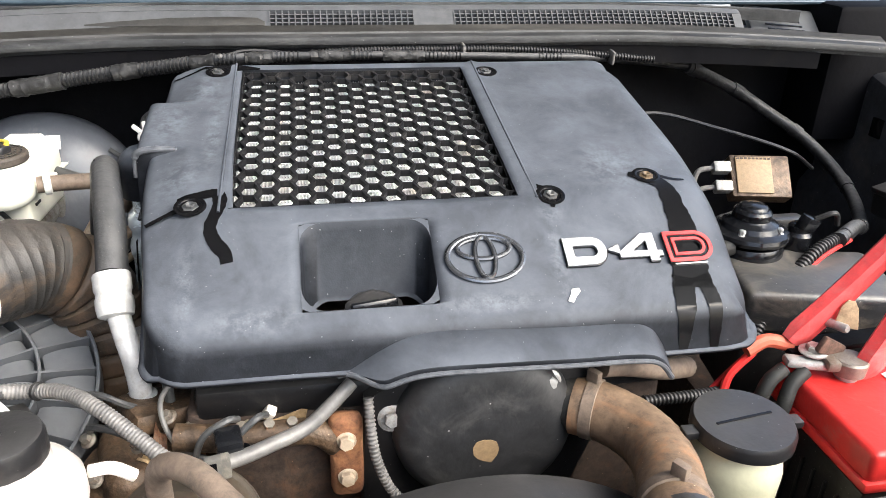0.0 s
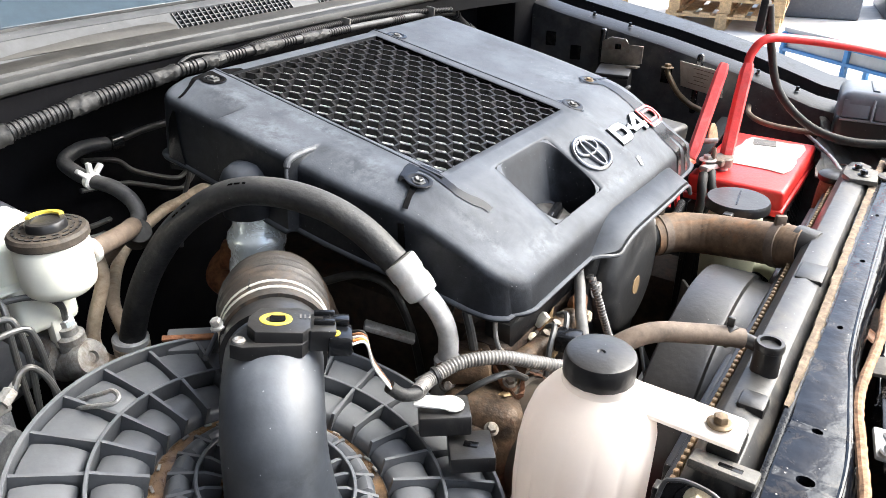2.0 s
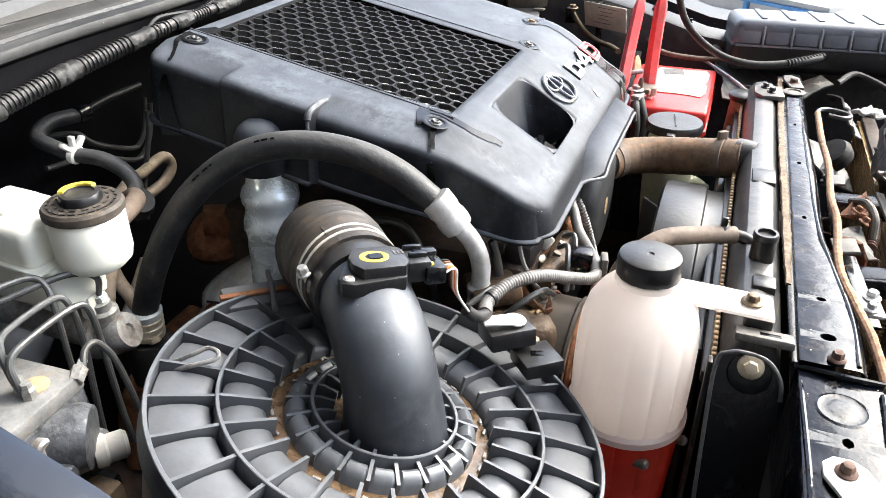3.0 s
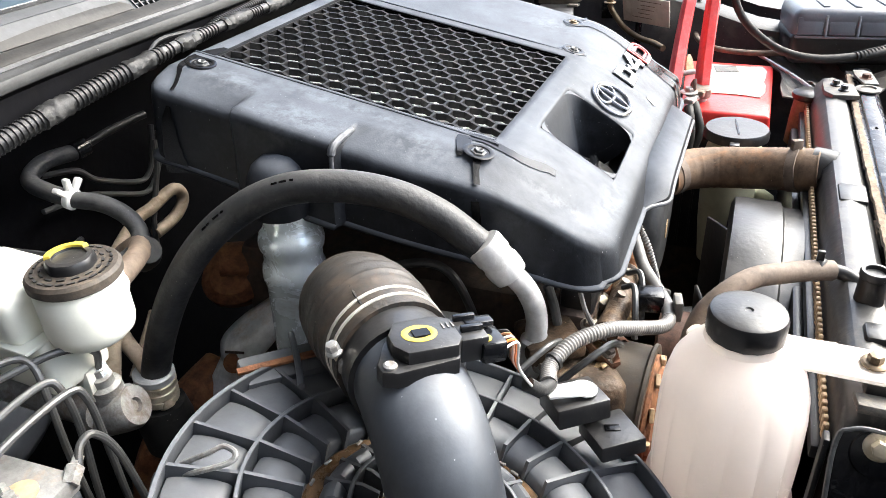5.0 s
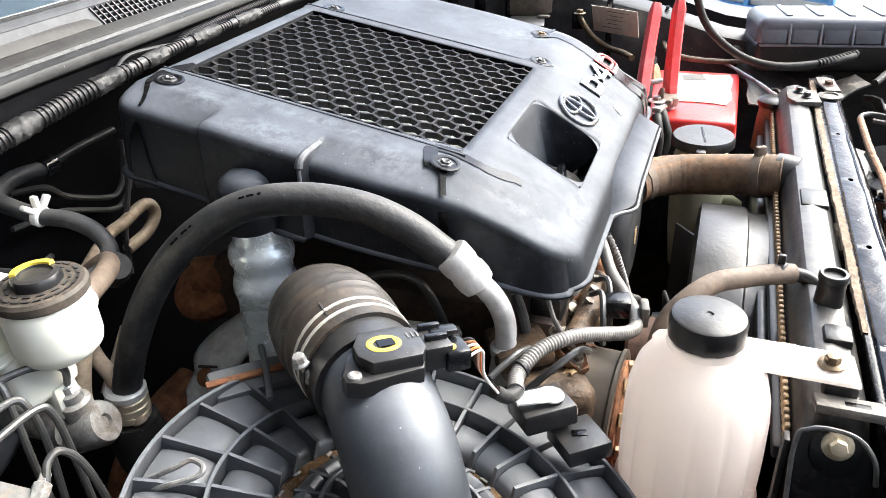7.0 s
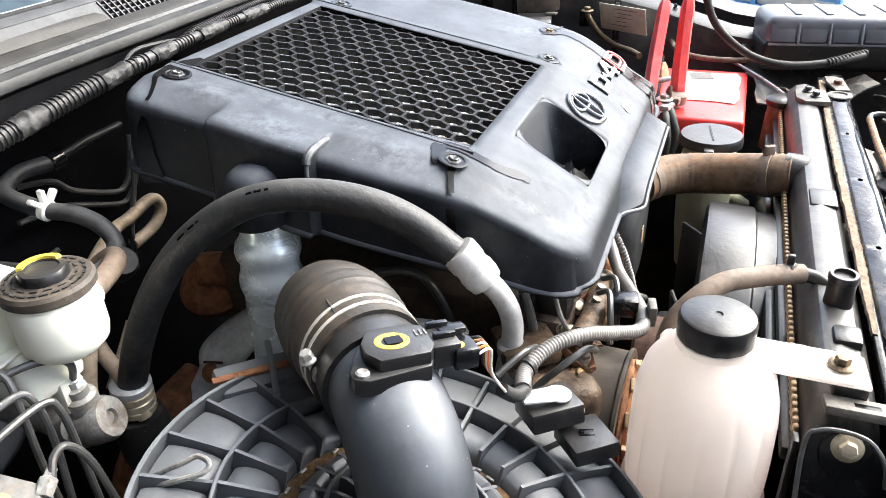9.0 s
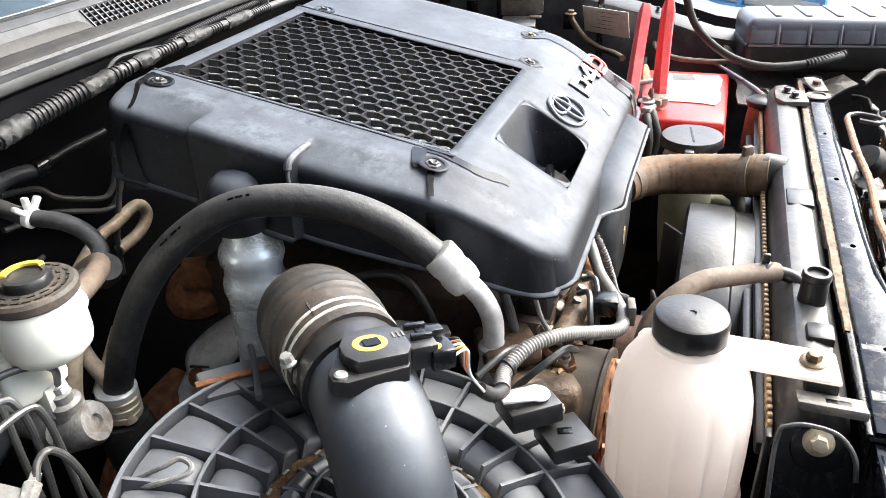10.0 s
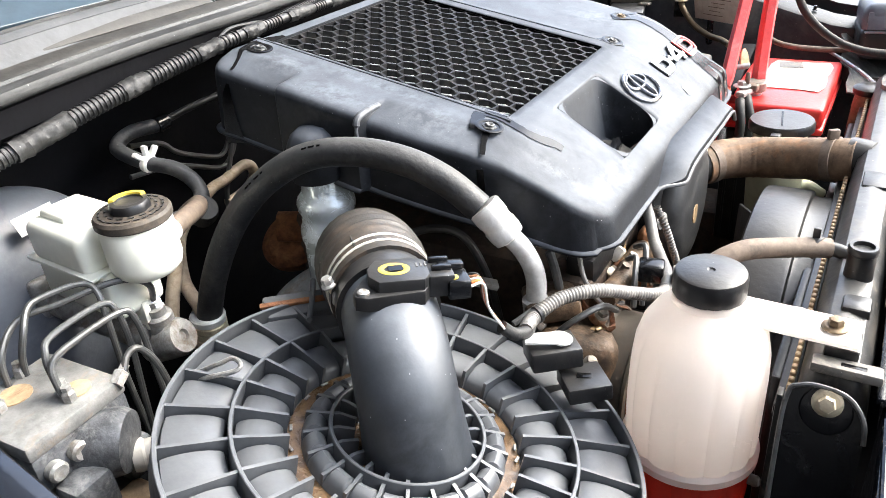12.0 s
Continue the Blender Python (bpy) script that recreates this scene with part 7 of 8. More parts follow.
part("ring", turned([(0.009, -0.008), (0.0145, -0.008), (0.0150, 0.004), (0.0135, 0.006), (0.009, 0.006)], (0.352, 0.262, 0.902), seg=24), "tanalu", clamp)
part("arm", block((0.046, 0.014, 0.008), (0.320, 0.270, 0.900), (0, 6, -10), 0.003), "alu2", clamp)
part("arm_ear", block((0.012, 0.026, 0.010), (0.336, 0.268, 0.903), (0, 0, -10), 0.003), "tanalu", clamp)
hexbolt(clamp, (0.325, 0.276, 0.907), r=0.007, mat="alloy")
for k in range(2):
    part("cable", tube([(0.298 + 0.016 * k, 0.272 - 0.006 * k, 0.895), (0.283 + 0.016 * k, 0.268 - 0.008 * k, 0.885), (0.274 + 0.016 * k, 0.264 - 0.01 * k, 0.86), (0.272 + 0.012 * k, 0.27, 0.81)], 0.0065, 12), "rubber", clamp)
part("red_boot", tube([(0.318, 0.295, 0.902), (0.296, 0.30, 0.906), (0.276, 0.298, 0.898)], 0.0065, 10), "boot", clamp, "crumpled orange red boot")
part("red_lead", tube([(0.285, 0.30, 0.895), (0.262, 0.295, 0.872), (0.258, 0.285, 0.84), (0.27, 0.28, 0.80)], 0.004, 8), "red", clamp)
part("red_lead", tube([(0.29, 0.305, 0.895), (0.268, 0.305, 0.87), (0.25, 0.30, 0.855)], 0.003, 8), "red", clamp)

jc = thing("jump_lead_clamp", "red plastic jump lead clamp biting the battery terminal", "jump lead clamp", at=(0.34, 0.28, 0.9))


def handle(a, b, w0, w1, depth=0.020):
    """One clamp handle: a ribbed, rounded channel from a to b."""
    a, b = Vector(a), Vector(b)
    d = (b - a).normalized()
    side = d.cross(Vector((0.35, -0.9, 0))).normalized()
    out = side.cross(d).normalized()
    bm = bmesh.new()
    rows = []
    n = 12
    for i in range(n + 1):
        f = i / n
        w = w0 + (w1 - w0) * f
        if i in (0, n):
            w *= 0.7
        bulge = 0.004 * math.sin(math.pi * f)
        c = a.lerp(b, f) + side * bulge
        k = depth / 2 * (0.75 if i in (0, n) else 1)
        rows.append([bm.verts.new(c + side * sx * w / 2 + out * so * k) for sx, so in ((-1, -0.6), (-0.6, -1), (0.6, -1), (1, -0.6), (1, 0.6), (0.6, 1), (-0.6, 1), (-1, 0.6))])
    for p, q in zip(rows, rows[1:]):
        for k in range(8):
            bm.faces.new((p[k], p[(k + 1) % 8], q[(k + 1) % 8], q[k]))
    bm.faces.new(rows[0][::-1])
    bm.faces.new(rows[-1])
    return bm


part("handle", handle((0.318, 0.298, 0.905), (0.410, 0.296, 1.023), 0.031, 0.018, 0.017), "redvinyl", jc)
part("handle", handle((0.368, 0.262, 0.888), (0.415, 0.264, 1.028), 0.036, 0.018, 0.017), "redvinyl", jc)
part("spring_plate", slab([(-0.010, -0.010), (0.010, -0.010), (0.007, 0.008), (0.003, 0.015), (-0.003, 0.015), (-0.007, 0.008)], 0, 0.002, pose(0.356, 0.283, 0.936, 78, 0, -30), 0.0006), "tanmetal", jc)
part("pivot", turned([(0.004, -0.012), (0.004, 0.008), (0.003, 0.01), (0, 0.01)], (0.348, 0.282, 0.928), (0.2, -1, 0.2), 14), "alloy", jc)
part("jaw", block((0.03, 0.006, 0.016), (0.338, 0.272, 0.912), (0, 30, 10), 0.002), "rust2", jc)
part("red_lead", tube([(0.414, 0.264, 1.018), (0.421, 0.264, 1.040), (0.435, 0.250, 1.060), (0.47, 0.215, 1.058), (0.53, 0.15, 1.045), (0.60, 0.09, 1.025), (0.67, 0.03, 1.0)], 0.0062, 12), "red", jc)

case = thing("jump_pack", "dark blue grey ribbed plastic power pack on the wing", "power pack", at=(0.60, 0.0, 0.93))
mc = pose(0.632, 0.0, 0.936, 0, 4, 7)
part("base", box(bmesh.new(), (0.15, 0.32, 0.05), mc @ pose(0, 0, -0.022), 0.012, 3), "black", case)
part("lid", box(bmesh.new(), (0.15, 0.32, 0.05), mc @ pose(0, 0, 0.012), 0.016, 3), "case", case)
for k in range(7):
    y = 0.135 - 0.045 * k
    part("panel", box(bmesh.new(), (0.003, 0.036, 0.026), mc @ pose(-0.0752, y, 0.012, 0, 14, 0), 0.0012), "case", case)
    part("panel_frame", box(bmesh.new(), (0.006, 0.004, 0.032), mc @ pose(-0.0752, y - 0.0225, 0.012, 0, 14, 0), 0.0015), "caselight", case)
    part("lid_rib", box(bmesh.new(), (0.11, 0.010, 0.004), mc @ pose(0.0, y - 0.0225, 0.0375), 0.0018), "case", case)
part("rim_line", box(bmesh.new(), (0.006, 0.31, 0.004), mc @ pose(-0.0765, 0, -0.004), 0.0015), "caselight", case)
part("black_lead", tube([(0.475, 0.262, 1.10), (0.482, 0.250, 1.04), (0.468, 0.225, 0.982), (0.452, 0.175, 0.944), (0.458, 0.12, 0.928), (0.482, 0.06, 0.928), (0.515, 0.01, 0.932)], 0.0058, 12), "rubber", case)
part("lead_sleeve", loom([(0.480, 0.062, 0.928), (0.50, 0.035, 0.931), (0.525, 0.005, 0.934)], 0.0070, 0.006, 0.0014), "rubber", case)
part("lead_end", block((0.02, 0.012, 0.045), (0.474, 0.268, 1.085), (0, 10, 0), 0.003), "black", case)

# ---- belt cover and front of the engine ----
bc = thing("belt_cover", "round black timing belt cover with a torn tan patch", "belt cover", at=(0.035, 0.27, 0.85))
part("dome", turned([(0.078, -0.05), (0.078, -0.006), (0.0765, 0.001), (0.072, 0.008), (0.064, 0.0128), (0.054, 0.0146), (0.0, 0.0146)], (0.034, 0.278, 0.858), (0, -1, 0), 56), "belt", bc)
part("backplate", slab([(-0.105, -0.09), (-0.03, -0.15), (0.06, -0.15), (0.105, -0.02), (0.09, 0.045), (0.05, 0.07), (-0.05, 0.07), (-0.10, 0.03)], 0, 0.03, pose(0.034, 0.315, 0.858, 90, 0, 0), 0.004), "black", bc)
rn = random.Random(8)
part("patch", slab([(0.0125 * math.cos(2 * math.pi * k / 11) * rn.uniform(0.8, 1.15), 0.0125 * math.sin(2 * math.pi * k / 11) * rn.uniform(0.8, 1.2)) for k in range(11)], 0, 0.0008, pose(0.032, 0.2636, 0.846, 90, 0, 0)), "tan", bc, "torn tan sticker")
hexbolt(bc, (-0.044, 0.284, 0.872), (0, -1, 0.2), r=0.007, mat="alloy")
hexbolt(bc, (0.085, 0.275, 0.902), (0, -1, 0.2), r=0.006, mat="alloy")
part("bolt_shank", tube([(0.085, 0.280, 0.900), (0.087, 0.276, 0.865)], 0.0032, 8), "alloy", bc)

eng = thing("engine_block", "dirty cast engine block and head with rust", "engine", at=(0, 0.5, 0.5))
part("block", block((0.40, 0.36, 0.50), (0.02, 0.51, 0.62), bevel=0.012), "rustdark", eng)
part("head_front", block((0.20, 0.05, 0.13), (-0.11, 0.325, 0.815), bevel=0.008), "rustdark", eng)
part("rocker_edge", block((0.40, 0.03, 0.03), (0.0, 0.315, 0.885), bevel=0.006), "black", eng)
part("boss_plate", block((0.028, 0.016, 0.085), (-0.082, 0.286, 0.838), (0, 0, 0), 0.008, 3), "rust", eng)
for z in (0.858, 0.820):
    hexbolt(eng, (-0.082, 0.278, z), (0, -1, 0.15), r=0.0066, mat="tanpipe", washer=1.25)
part("rail", tube([(-0.215, 0.285, 0.872), (-0.17, 0.282, 0.868), (-0.11, 0.284, 0.866), (-0.09, 0.286, 0.85)], 0.011, 12), "dirtalloy", eng)
for x in (-0.165, -0.143, -0.125):
    part("pipe_nut", turned([(0.0058, 0), (0.0058, 0.008), (0.0045, 0.009), (0.0045, 0.014)], (x, 0.286, 0.868), (0.1, -0.4, 1), 6), "tanalu", eng, smooth=False)
part("injector_pipe", tube([(-0.165, 0.28, 0.888), (-0.172, 0.27, 0.895), (-0.19, 0.265, 0.885), (-0.20, 0.262, 0.86)], 0.0028, 8), "linesteel", eng)
part("injector_pipe", tube([(-0.143, 0.28, 0.89), (-0.15, 0.268, 0.896), (-0.168, 0.262, 0.88), (-0.18, 0.26, 0.85)], 0.0028, 8), "linesteel", eng)
sp = part("sensor_plug", block((0.009, 0.009, 0.016), (-0.143, 0.297, 0.878), (30, 30, 0), 0.002), "label", eng, "white sensor plug")
part("sensor_lead", tube([(-0.140, 0.290, 0.872), (-0.130, 0.280, 0.866), (-0.118, 0.276, 0.872)], 0.0016, 6), "label", eng)
part("thin_wire", tube([(-0.205, 0.315, 0.92), (-0.225, 0.30, 0.895), (-0.215, 0.285, 0.865), (-0.19, 0.275, 0.855)], 0.0022, 8), "tape", eng)
hexbolt(eng, (-0.158, 0.300, 0.863), (-0.5, -0.5, 0.8), r=0.0056, mat="brassy", washer=1.3)
part("bolt_ear", turned([(0.012, -0.012), (0.012, 0.0), (0, 0.0)], (-0.158, 0.300, 0.862), (-0.5, -0.5, 0.8), 20), "tanalu", eng)
part("bent_arm", sweep(bmesh.new(), spline([(-0.166, 0.292, 0.856), (-0.150, 0.288, 0.862), (-0.140, 0.278, 0.868), (-0.142, 0.268, 0.866), (-0.158, 0.258, 0.878)], 8), 0.0062, 10, squash=0.5), "gloss", eng, "black bent bracket")

for p, ax, rr in (((-0.205, 0.297, 0.868), (-0.3, -0.4, 1), 0.0045), ((-0.118, 0.285, 0.862), (0, -0.6, 0.8), 0.0045)):
    hexbolt(eng, p, ax, r=rr, mat="tanalu", washer=1.4)
part("boss", block((0.05, 0.03, 0.05), (-0.185, 0.315, 0.845), (10, 0, 12), 0.010, 3), "dirtalloy", eng)
part("boss", block((0.04, 0.03, 0.06), (-0.125, 0.318, 0.83), (0, 8, -6), 0.008, 3), "rust", eng)
part("dip_pipe", tube([(-0.222, 0.335, 0.915), (-0.224, 0.328, 0.895), (-0.222, 0.322, 0.86)], 0.0042, 10), "linesteel", eng)
part("thin_wire", tube([(-0.20, 0.36, 0.91), (-0.235, 0.345, 0.90), (-0.245, 0.33, 0.875), (-0.235, 0.32, 0.85)], 0.0018, 8), "rubber", eng)
rn = random.Random(77)
for k in range(9):
    at = (-0.235 + 0.014 * k + rn.uniform(-0.004, 0.004), 0.284 + rn.uniform(-0.008, 0.010), 0.850 + 0.001 * k + rn.uniform(-0.010, 0.012))
    part("rusty_bracket", crumpled(rn.uniform(0.018, 0.032), rn.uniform(0.012, 0.022), 80 + k, 0.016, pose(*at, rn.uniform(-20, 70), rn.uniform(-40, 40), rn.uniform(0, 180)), 4), "goldrust" if k % 3 else "latchrust", eng, smooth=False)
pump = thing("fuel_pump", "dirty golden cast fuel pump body with bolts", "fuel pump", at=(-0.24, 0.3, 0.8))
part("body", block((0.085, 0.075, 0.11), (-0.245, 0.305, 0.800), (8, 12, 20), 0.016, 3), "dirtalloy", pump)
part("head", turned([(0.030, -0.03), (0.034, 0.0), (0.032, 0.022), (0.022, 0.032), (0, 0.034)], (-0.262, 0.305, 0.815), (-0.3, -0.3, 1), 24), "dirtalloy", pump)
part("flange", block((0.06, 0.05, 0.02), (-0.232, 0.33, 0.868), (-6, 10, 30), 0.006), "dirtalloy", pump)
for p in ((-0.275, 0.275, 0.845), (-0.24, 0.278, 0.872), (-0.22, 0.30, 0.88), (-0.285, 0.305, 0.86)):
    hexbolt(pump, p, (-0.4, -0.4, 1), r=0.0046, mat="tanalu", washer=1.4)
part("return_pipe", tube([(-0.285, 0.31, 0.865), (-0.275, 0.29, 0.885), (-0.25, 0.275, 0.888), (-0.225, 0.27, 0.87)], 0.003, 8), "linesteel", pump)
part("return_pipe", tube([(-0.30, 0.335, 0.885), (-0.275, 0.32, 0.893), (-0.255, 0.315, 0.885), (-0.24, 0.325, 0.87)], 0.0028, 8), "linesteel", pump)
M["pulley"] = material("satin_pulley_steel", (0.115, 0.098, 0.08), 0.4, metal=0.35, vary=0.15, scale=30, dirt=(0.12, 0.085, 0.055), dirt_amount=0.35, dirt_scale=20)
pul = thing("compressor_pulley", "grey brown satin pulley with rusty clutch plate", "pulley", at=(-0.21, 0.25, 0.8))
part("drum", turned([(0.056, -0.024), (0.060, -0.022), (0.060, -0.020), (0.057, -0.018), (0.057, 0.008), (0.060, 0.010), (0.060, 0.013), (0.056, 0.014), (0.052, 0.013), (0.052, 0.0), (0.0, 0.0)], (-0.214, 0.256, 0.796), (-0.05, -1, 0), 56), "pulley", pul)
part("clutch_plate", turned([(0.050, 0.010), (0.051, 0.015), (0.049, 0.018), (0.044, 0.019), (0.042, 0.022), (0.030, 0.023), (0.028, 0.019), (0.0, 0.020)], (-0.214, 0.256, 0.796), (-0.05, -1, 0), 56), "rust", pul, "rusty clutch plate")
for k in range(10):
    a = 2 * math.pi * k / 10
    part("rust_flake", block((0.012, 0.004, 0.006), (-0.214 + 0.047 * math.cos(a), 0.2365, 0.796 + 0.049 * math.sin(a)), (0, 90 - math.degrees(a), 8), 0.001), "tanmetal", pul, smooth=False)
part("hub", turned([(0.016, 0), (0.016, 0.012), (0.01, 0.016), (0, 0.016)], (-0.214, 0.237, 0.796), (-0.05, -1, 0), 18), "alloy", pul)
belt2 = thing("idler_pulley", "small rusty idler pulley with a steel rim", "pulley", at=(-0.1, 0.24, 0.77))
part("drum", turned([(0.034, -0.015), (0.037, -0.012), (0.037, 0.012), (0.034, 0.015), (0.022, 0.012), (0.014, 0.018), (0.0, 0.018)], (-0.10, 0.235, 0.785), (0, -1, 0), 36), "rust2", belt2)
loom1 = thing("engine_loom", "grey corrugated engine wiring loom with clips", "wiring harness", at=(-0.25, 0.28, 0.9))
ll = [(-0.362, 0.303, 0.945), (-0.362, 0.298, 0.927), (-0.345, 0.302, 0.917), (-0.318, 0.307, 0.911), (-0.290, 0.297, 0.914), (-0.262, 0.276, 0.911), (-0.232, 0.256, 0.896), (-0.210, 0.241, 0.885), (-0.190, 0.2365, 0.880), (-0.165, 0.2425, 0.880), (-0.140, 0.255, 0.880), (-0.112, 0.270, 0.882), (-0.090, 0.282, 0.895), (-0.075, 0.292, 0.905)]
le = spline(ll[2:], 10)
part("sleeve", loom(le[:62], 0.0061, 0.0030, 0.0005, 14), "tape", loom1)
part("smooth_sleeve", sweep(bmesh.new(), le[60:], 0.0058, 14), "tape", loom1)
part("taped_end", sweep(bmesh.new(), resample(spline([(-0.366, 0.311, 0.932), (-0.358, 0.305, 0.922), (-0.345, 0.301, 0.9165), (-0.335, 0.303, 0.914)], 8), 0.003), 0.0050, 12), "tapewrap", loom1)
part("clip", block((0.018, 0.007, 0.020), (-0.176, 0.2315, 0.884), (0, 0, 12), 0.0015), "dustplate", loom1, "grey plastic clip")
part("clip_slot", block((0.006, 0.002, 0.012), (-0.179, 0.2278, 0.885), (0, 0, 12), 0.0004), "wet", loom1)
part("clip", block((0.020, 0.024, 0.018), (-0.170, 0.256, 0.884), (0, 0, 12), 0.003), "gloss", loom1)
part("tie", turned([(0.0064, -0.002), (0.0074, -0.0014), (0.0074, 0.0014), (0.0064, 0.002)], (-0.313, 0.306, 0.9115), (0.6, -0.3, 0.1), 16), "black", loom1)
lone("breather_loom", loom([(-0.063, 0.283, 0.895), (-0.062, 0.272, 0.872), (-0.058, 0.264, 0.845), (-0.045, 0.258, 0.815), (-0.02, 0.25, 0.795)], 0.0044, 0.0036, 0.0010), "tape", "grey corrugated sleeve beside the belt cover", "wiring harness")

rh = thing("radiator_hose", "mud coloured rubber radiator hose with clamps", "hose", at=(0.15, 0.2, 0.87))
line = spline([(0.112, 0.280, 0.871), (0.130, 0.267, 0.872), (0.148, 0.244, 0.872), (0.155, 0.215, 0.874), (0.149, 0.180, 0.880), (0.137, 0.150, 0.888), (0.129, 0.126, 0.893), (0.126, 0.112, 0.895)], 10)
rn = random.Random(5)
part("rubber", sweep(bmesh.new(), line, [0.0248 + rn.uniform(-0.0003, 0.0003) for _ in line], 26), "muddy", rh)
for i in (7, 55):
    d = line[i + 1] - line[i - 1]
    part("clamp", turned([(0.0250, -0.0055), (0.0263, -0.005), (0.0263, 0.005), (0.0250, 0.0055)], line[i], d, 32), "duststrip", rh)
    part("clamp_ear", block((0.007, 0.012, 0.014), line[i] + Vector((0, 0.004, 0.029)), (0, 0, 30), 0.0015), "duststrip", rh)
wo = thing("water_outlet", "dark cast thermostat outlet beside the belt cover", "water outlet", at=(0.1, 0.3, 0.85))
part("neck", tube([(0.07, 0.34, 0.87), (0.085, 0.305, 0.870), (0.115, 0.278, 0.872)], 0.0235, 20), "rubber", wo)
part("elbow_pipe", tube([(0.135, 0.285, 0.905), (0.16, 0.29, 0.90), (0.20, 0.30, 0.885), (0.235, 0.32, 0.87)], 0.010, 12), "duststrip", wo)
part("loom_stub", loom([(0.17, 0.27, 0.875), (0.21, 0.275, 0.872), (0.245, 0.282, 0.868)], 0.0055, 0.004, 0.0012), "loombk", wo)

# ---- brake parts on the left ----
br = thing("brake_reservoir", "white brake fluid reservoir with a dark embossed cap", "reservoir", at=(-0.42, 0.63, 0.9))
CX, CY, CZ = -0.428, 0.619, 0.993
part("body", turned([(0.024, -0.048), (0.029, -0.043), (0.0305, -0.036), (0.0305, -0.004), (0.028, 0.0), (0.026, 0.002)], (CX, CY, CZ), seg=40), "milk", br)
part("chamber", block((0.066, 0.086, 0.040), (-0.432, 0.689, 0.967), (0, 0, -3), 0.010, 3), "milk", br)
part("chamber_step", block((0.040, 0.040, 0.010), (-0.430, 0.703, 0.988), (0, 0, -3), 0.004, 3), "milk", br)
part("lower_body", block((0.052, 0.110, 0.046), (-0.434, 0.686, 0.927), (0, 0, -3), 0.008, 3), "milk", br)
part("seam", block((0.072, 0.100, 0.003), (-0.432, 0.687, 0.950), (0, 0, -3), 0.001), "milk", br)
part("mount_leg", block((0.016, 0.014, 0.03), (-0.432, 0.636, 0.898), (0, 0, 0), 0.003), "milk", br)
part("print_bar", block((0.014, 0.0012, 0.003), (-0.4075, 0.650, 0.932), (0, 0, 87), 0), "black", br, "faint dark print", smooth=False)
cap = part("cap", turned([(0.0305, 0), (0.0320, 0.0015), (0.0320, 0.007), (0.030, 0.0095), (0.016, 0.0105), (0.0, 0.0105)], (CX, CY, CZ), seg=44), "capbrown", br, "dusty dark brown cap")
part("knob", turned([(0.0165, 0.0), (0.0165, 0.006), (0.0150, 0.0085), (0.0115, 0.0090), (0.0110, 0.0075), (0.0, 0.0075)], (CX, CY, CZ + 0.009), seg=32, lobes=lambda a, z: 1 + 0.02 * math.cos(8 * a)), "black", cap)
arc = [(0.0160 * math.cos(radians(a)), 0.0160 * math.sin(radians(a))) for a in range(-8, 129, 8)] + [(0.0118 * math.cos(radians(a)), 0.0118 * math.sin(radians(a))) for a in range(128, -9, -8)]
part("yellow_mark", slab(arc, 0, 0.0026, pose(CX, CY, CZ + 0.0172), 0.0006), "yellow", cap, "yellow plastic crescent")
for k in range(22):
    a = radians(16 * k)
    part("embossed_bar", block((0.0052, 0.0018, 0.0007), (CX + 0.0258 * math.cos(a), CY + 0.0258 * math.sin(a), CZ + 0.0104), (0, 0, math.degrees(a) + 90), 0), "black", cap, smooth=False)
for k in range(14):
    a = radians(25.7 * k)
    part("embossed_bar", block((0.0050, 0.0016, 0.0007), (CX + 0.0205 * math.cos(a), CY + 0.0205 * math.sin(a), CZ + 0.0107), (0, 0, math.degrees(a) + 90), 0), "black", cap, smooth=False)
booster = thing("brake_booster", "dark round brake booster with a white sticker", "brake booster", at=(-0.45, 0.79, 0.93))
part("shell", turned([(0.118, -0.04), (0.120, 0.0), (0.116, 0.014), (0.10, 0.03), (0.06, 0.045), (0.03, 0.048), (0.0, 0.048)], (-0.45, 0.805, 0.872), (0.03, -0.97, 0.22), 44), "case", booster)
part("sticker", box(bmesh.new(), (0.042, 0.018, 0.001), Matrix.Translation((-0.430, 0.7685, 0.966)) @ pose(0, 0, 0, 62, 0, 3), 0), "white", booster, "white paper sticker", smooth=False)
mcyl = thing("master_cylinder", "cast alloy brake master cylinder with a side valve", "master cylinder", at=(-0.43, 0.63, 0.88))
part("barrel", tube([(-0.44, 0.78, 0.885), (-0.437, 0.70, 0.88), (-0.432, 0.635, 0.873)], 0.018, 18), "alu2", mcyl)
part("flange", block((0.05, 0.012, 0.06), (-0.44, 0.762, 0.885), (0, 0, 0), 0.006, 3), "alu2", mcyl)
part("union", turned([(0.0075, -0.006), (0.0075, 0.006), (0.0055, 0.008)], (-0.426, 0.6315, 0.902), (-0.1, 0, 1), 6), "steel", mcyl, "blue plated union nut", smooth=False)
part("valve", turned([(0.016, -0.03), (0.018, -0.006), (0.0185, 0.006), (0.016, 0.011), (0.006, 0.011), (0.005, 0.008), (0, 0.008)], (-0.424, 0.620, 0.868), (0.25, -0.85, 0.4), 24), "alu2", mcyl, "round cast valve face")
part("valve_stem", turned([(0.0125, -0.03), (0.0125, 0.0), (0.0085, 0.002), (0.0085, 0.009), (0.005, 0.010), (0.005, 0.016)], (-0.427, 0.630, 0.893), (-0.1, 0.0, 1), 20), "alu2", mcyl)
vh = thing("vacuum_hose", "black rubber vacuum hose with a white clip", "hose", at=(-0.3, 0.75, 0.97))
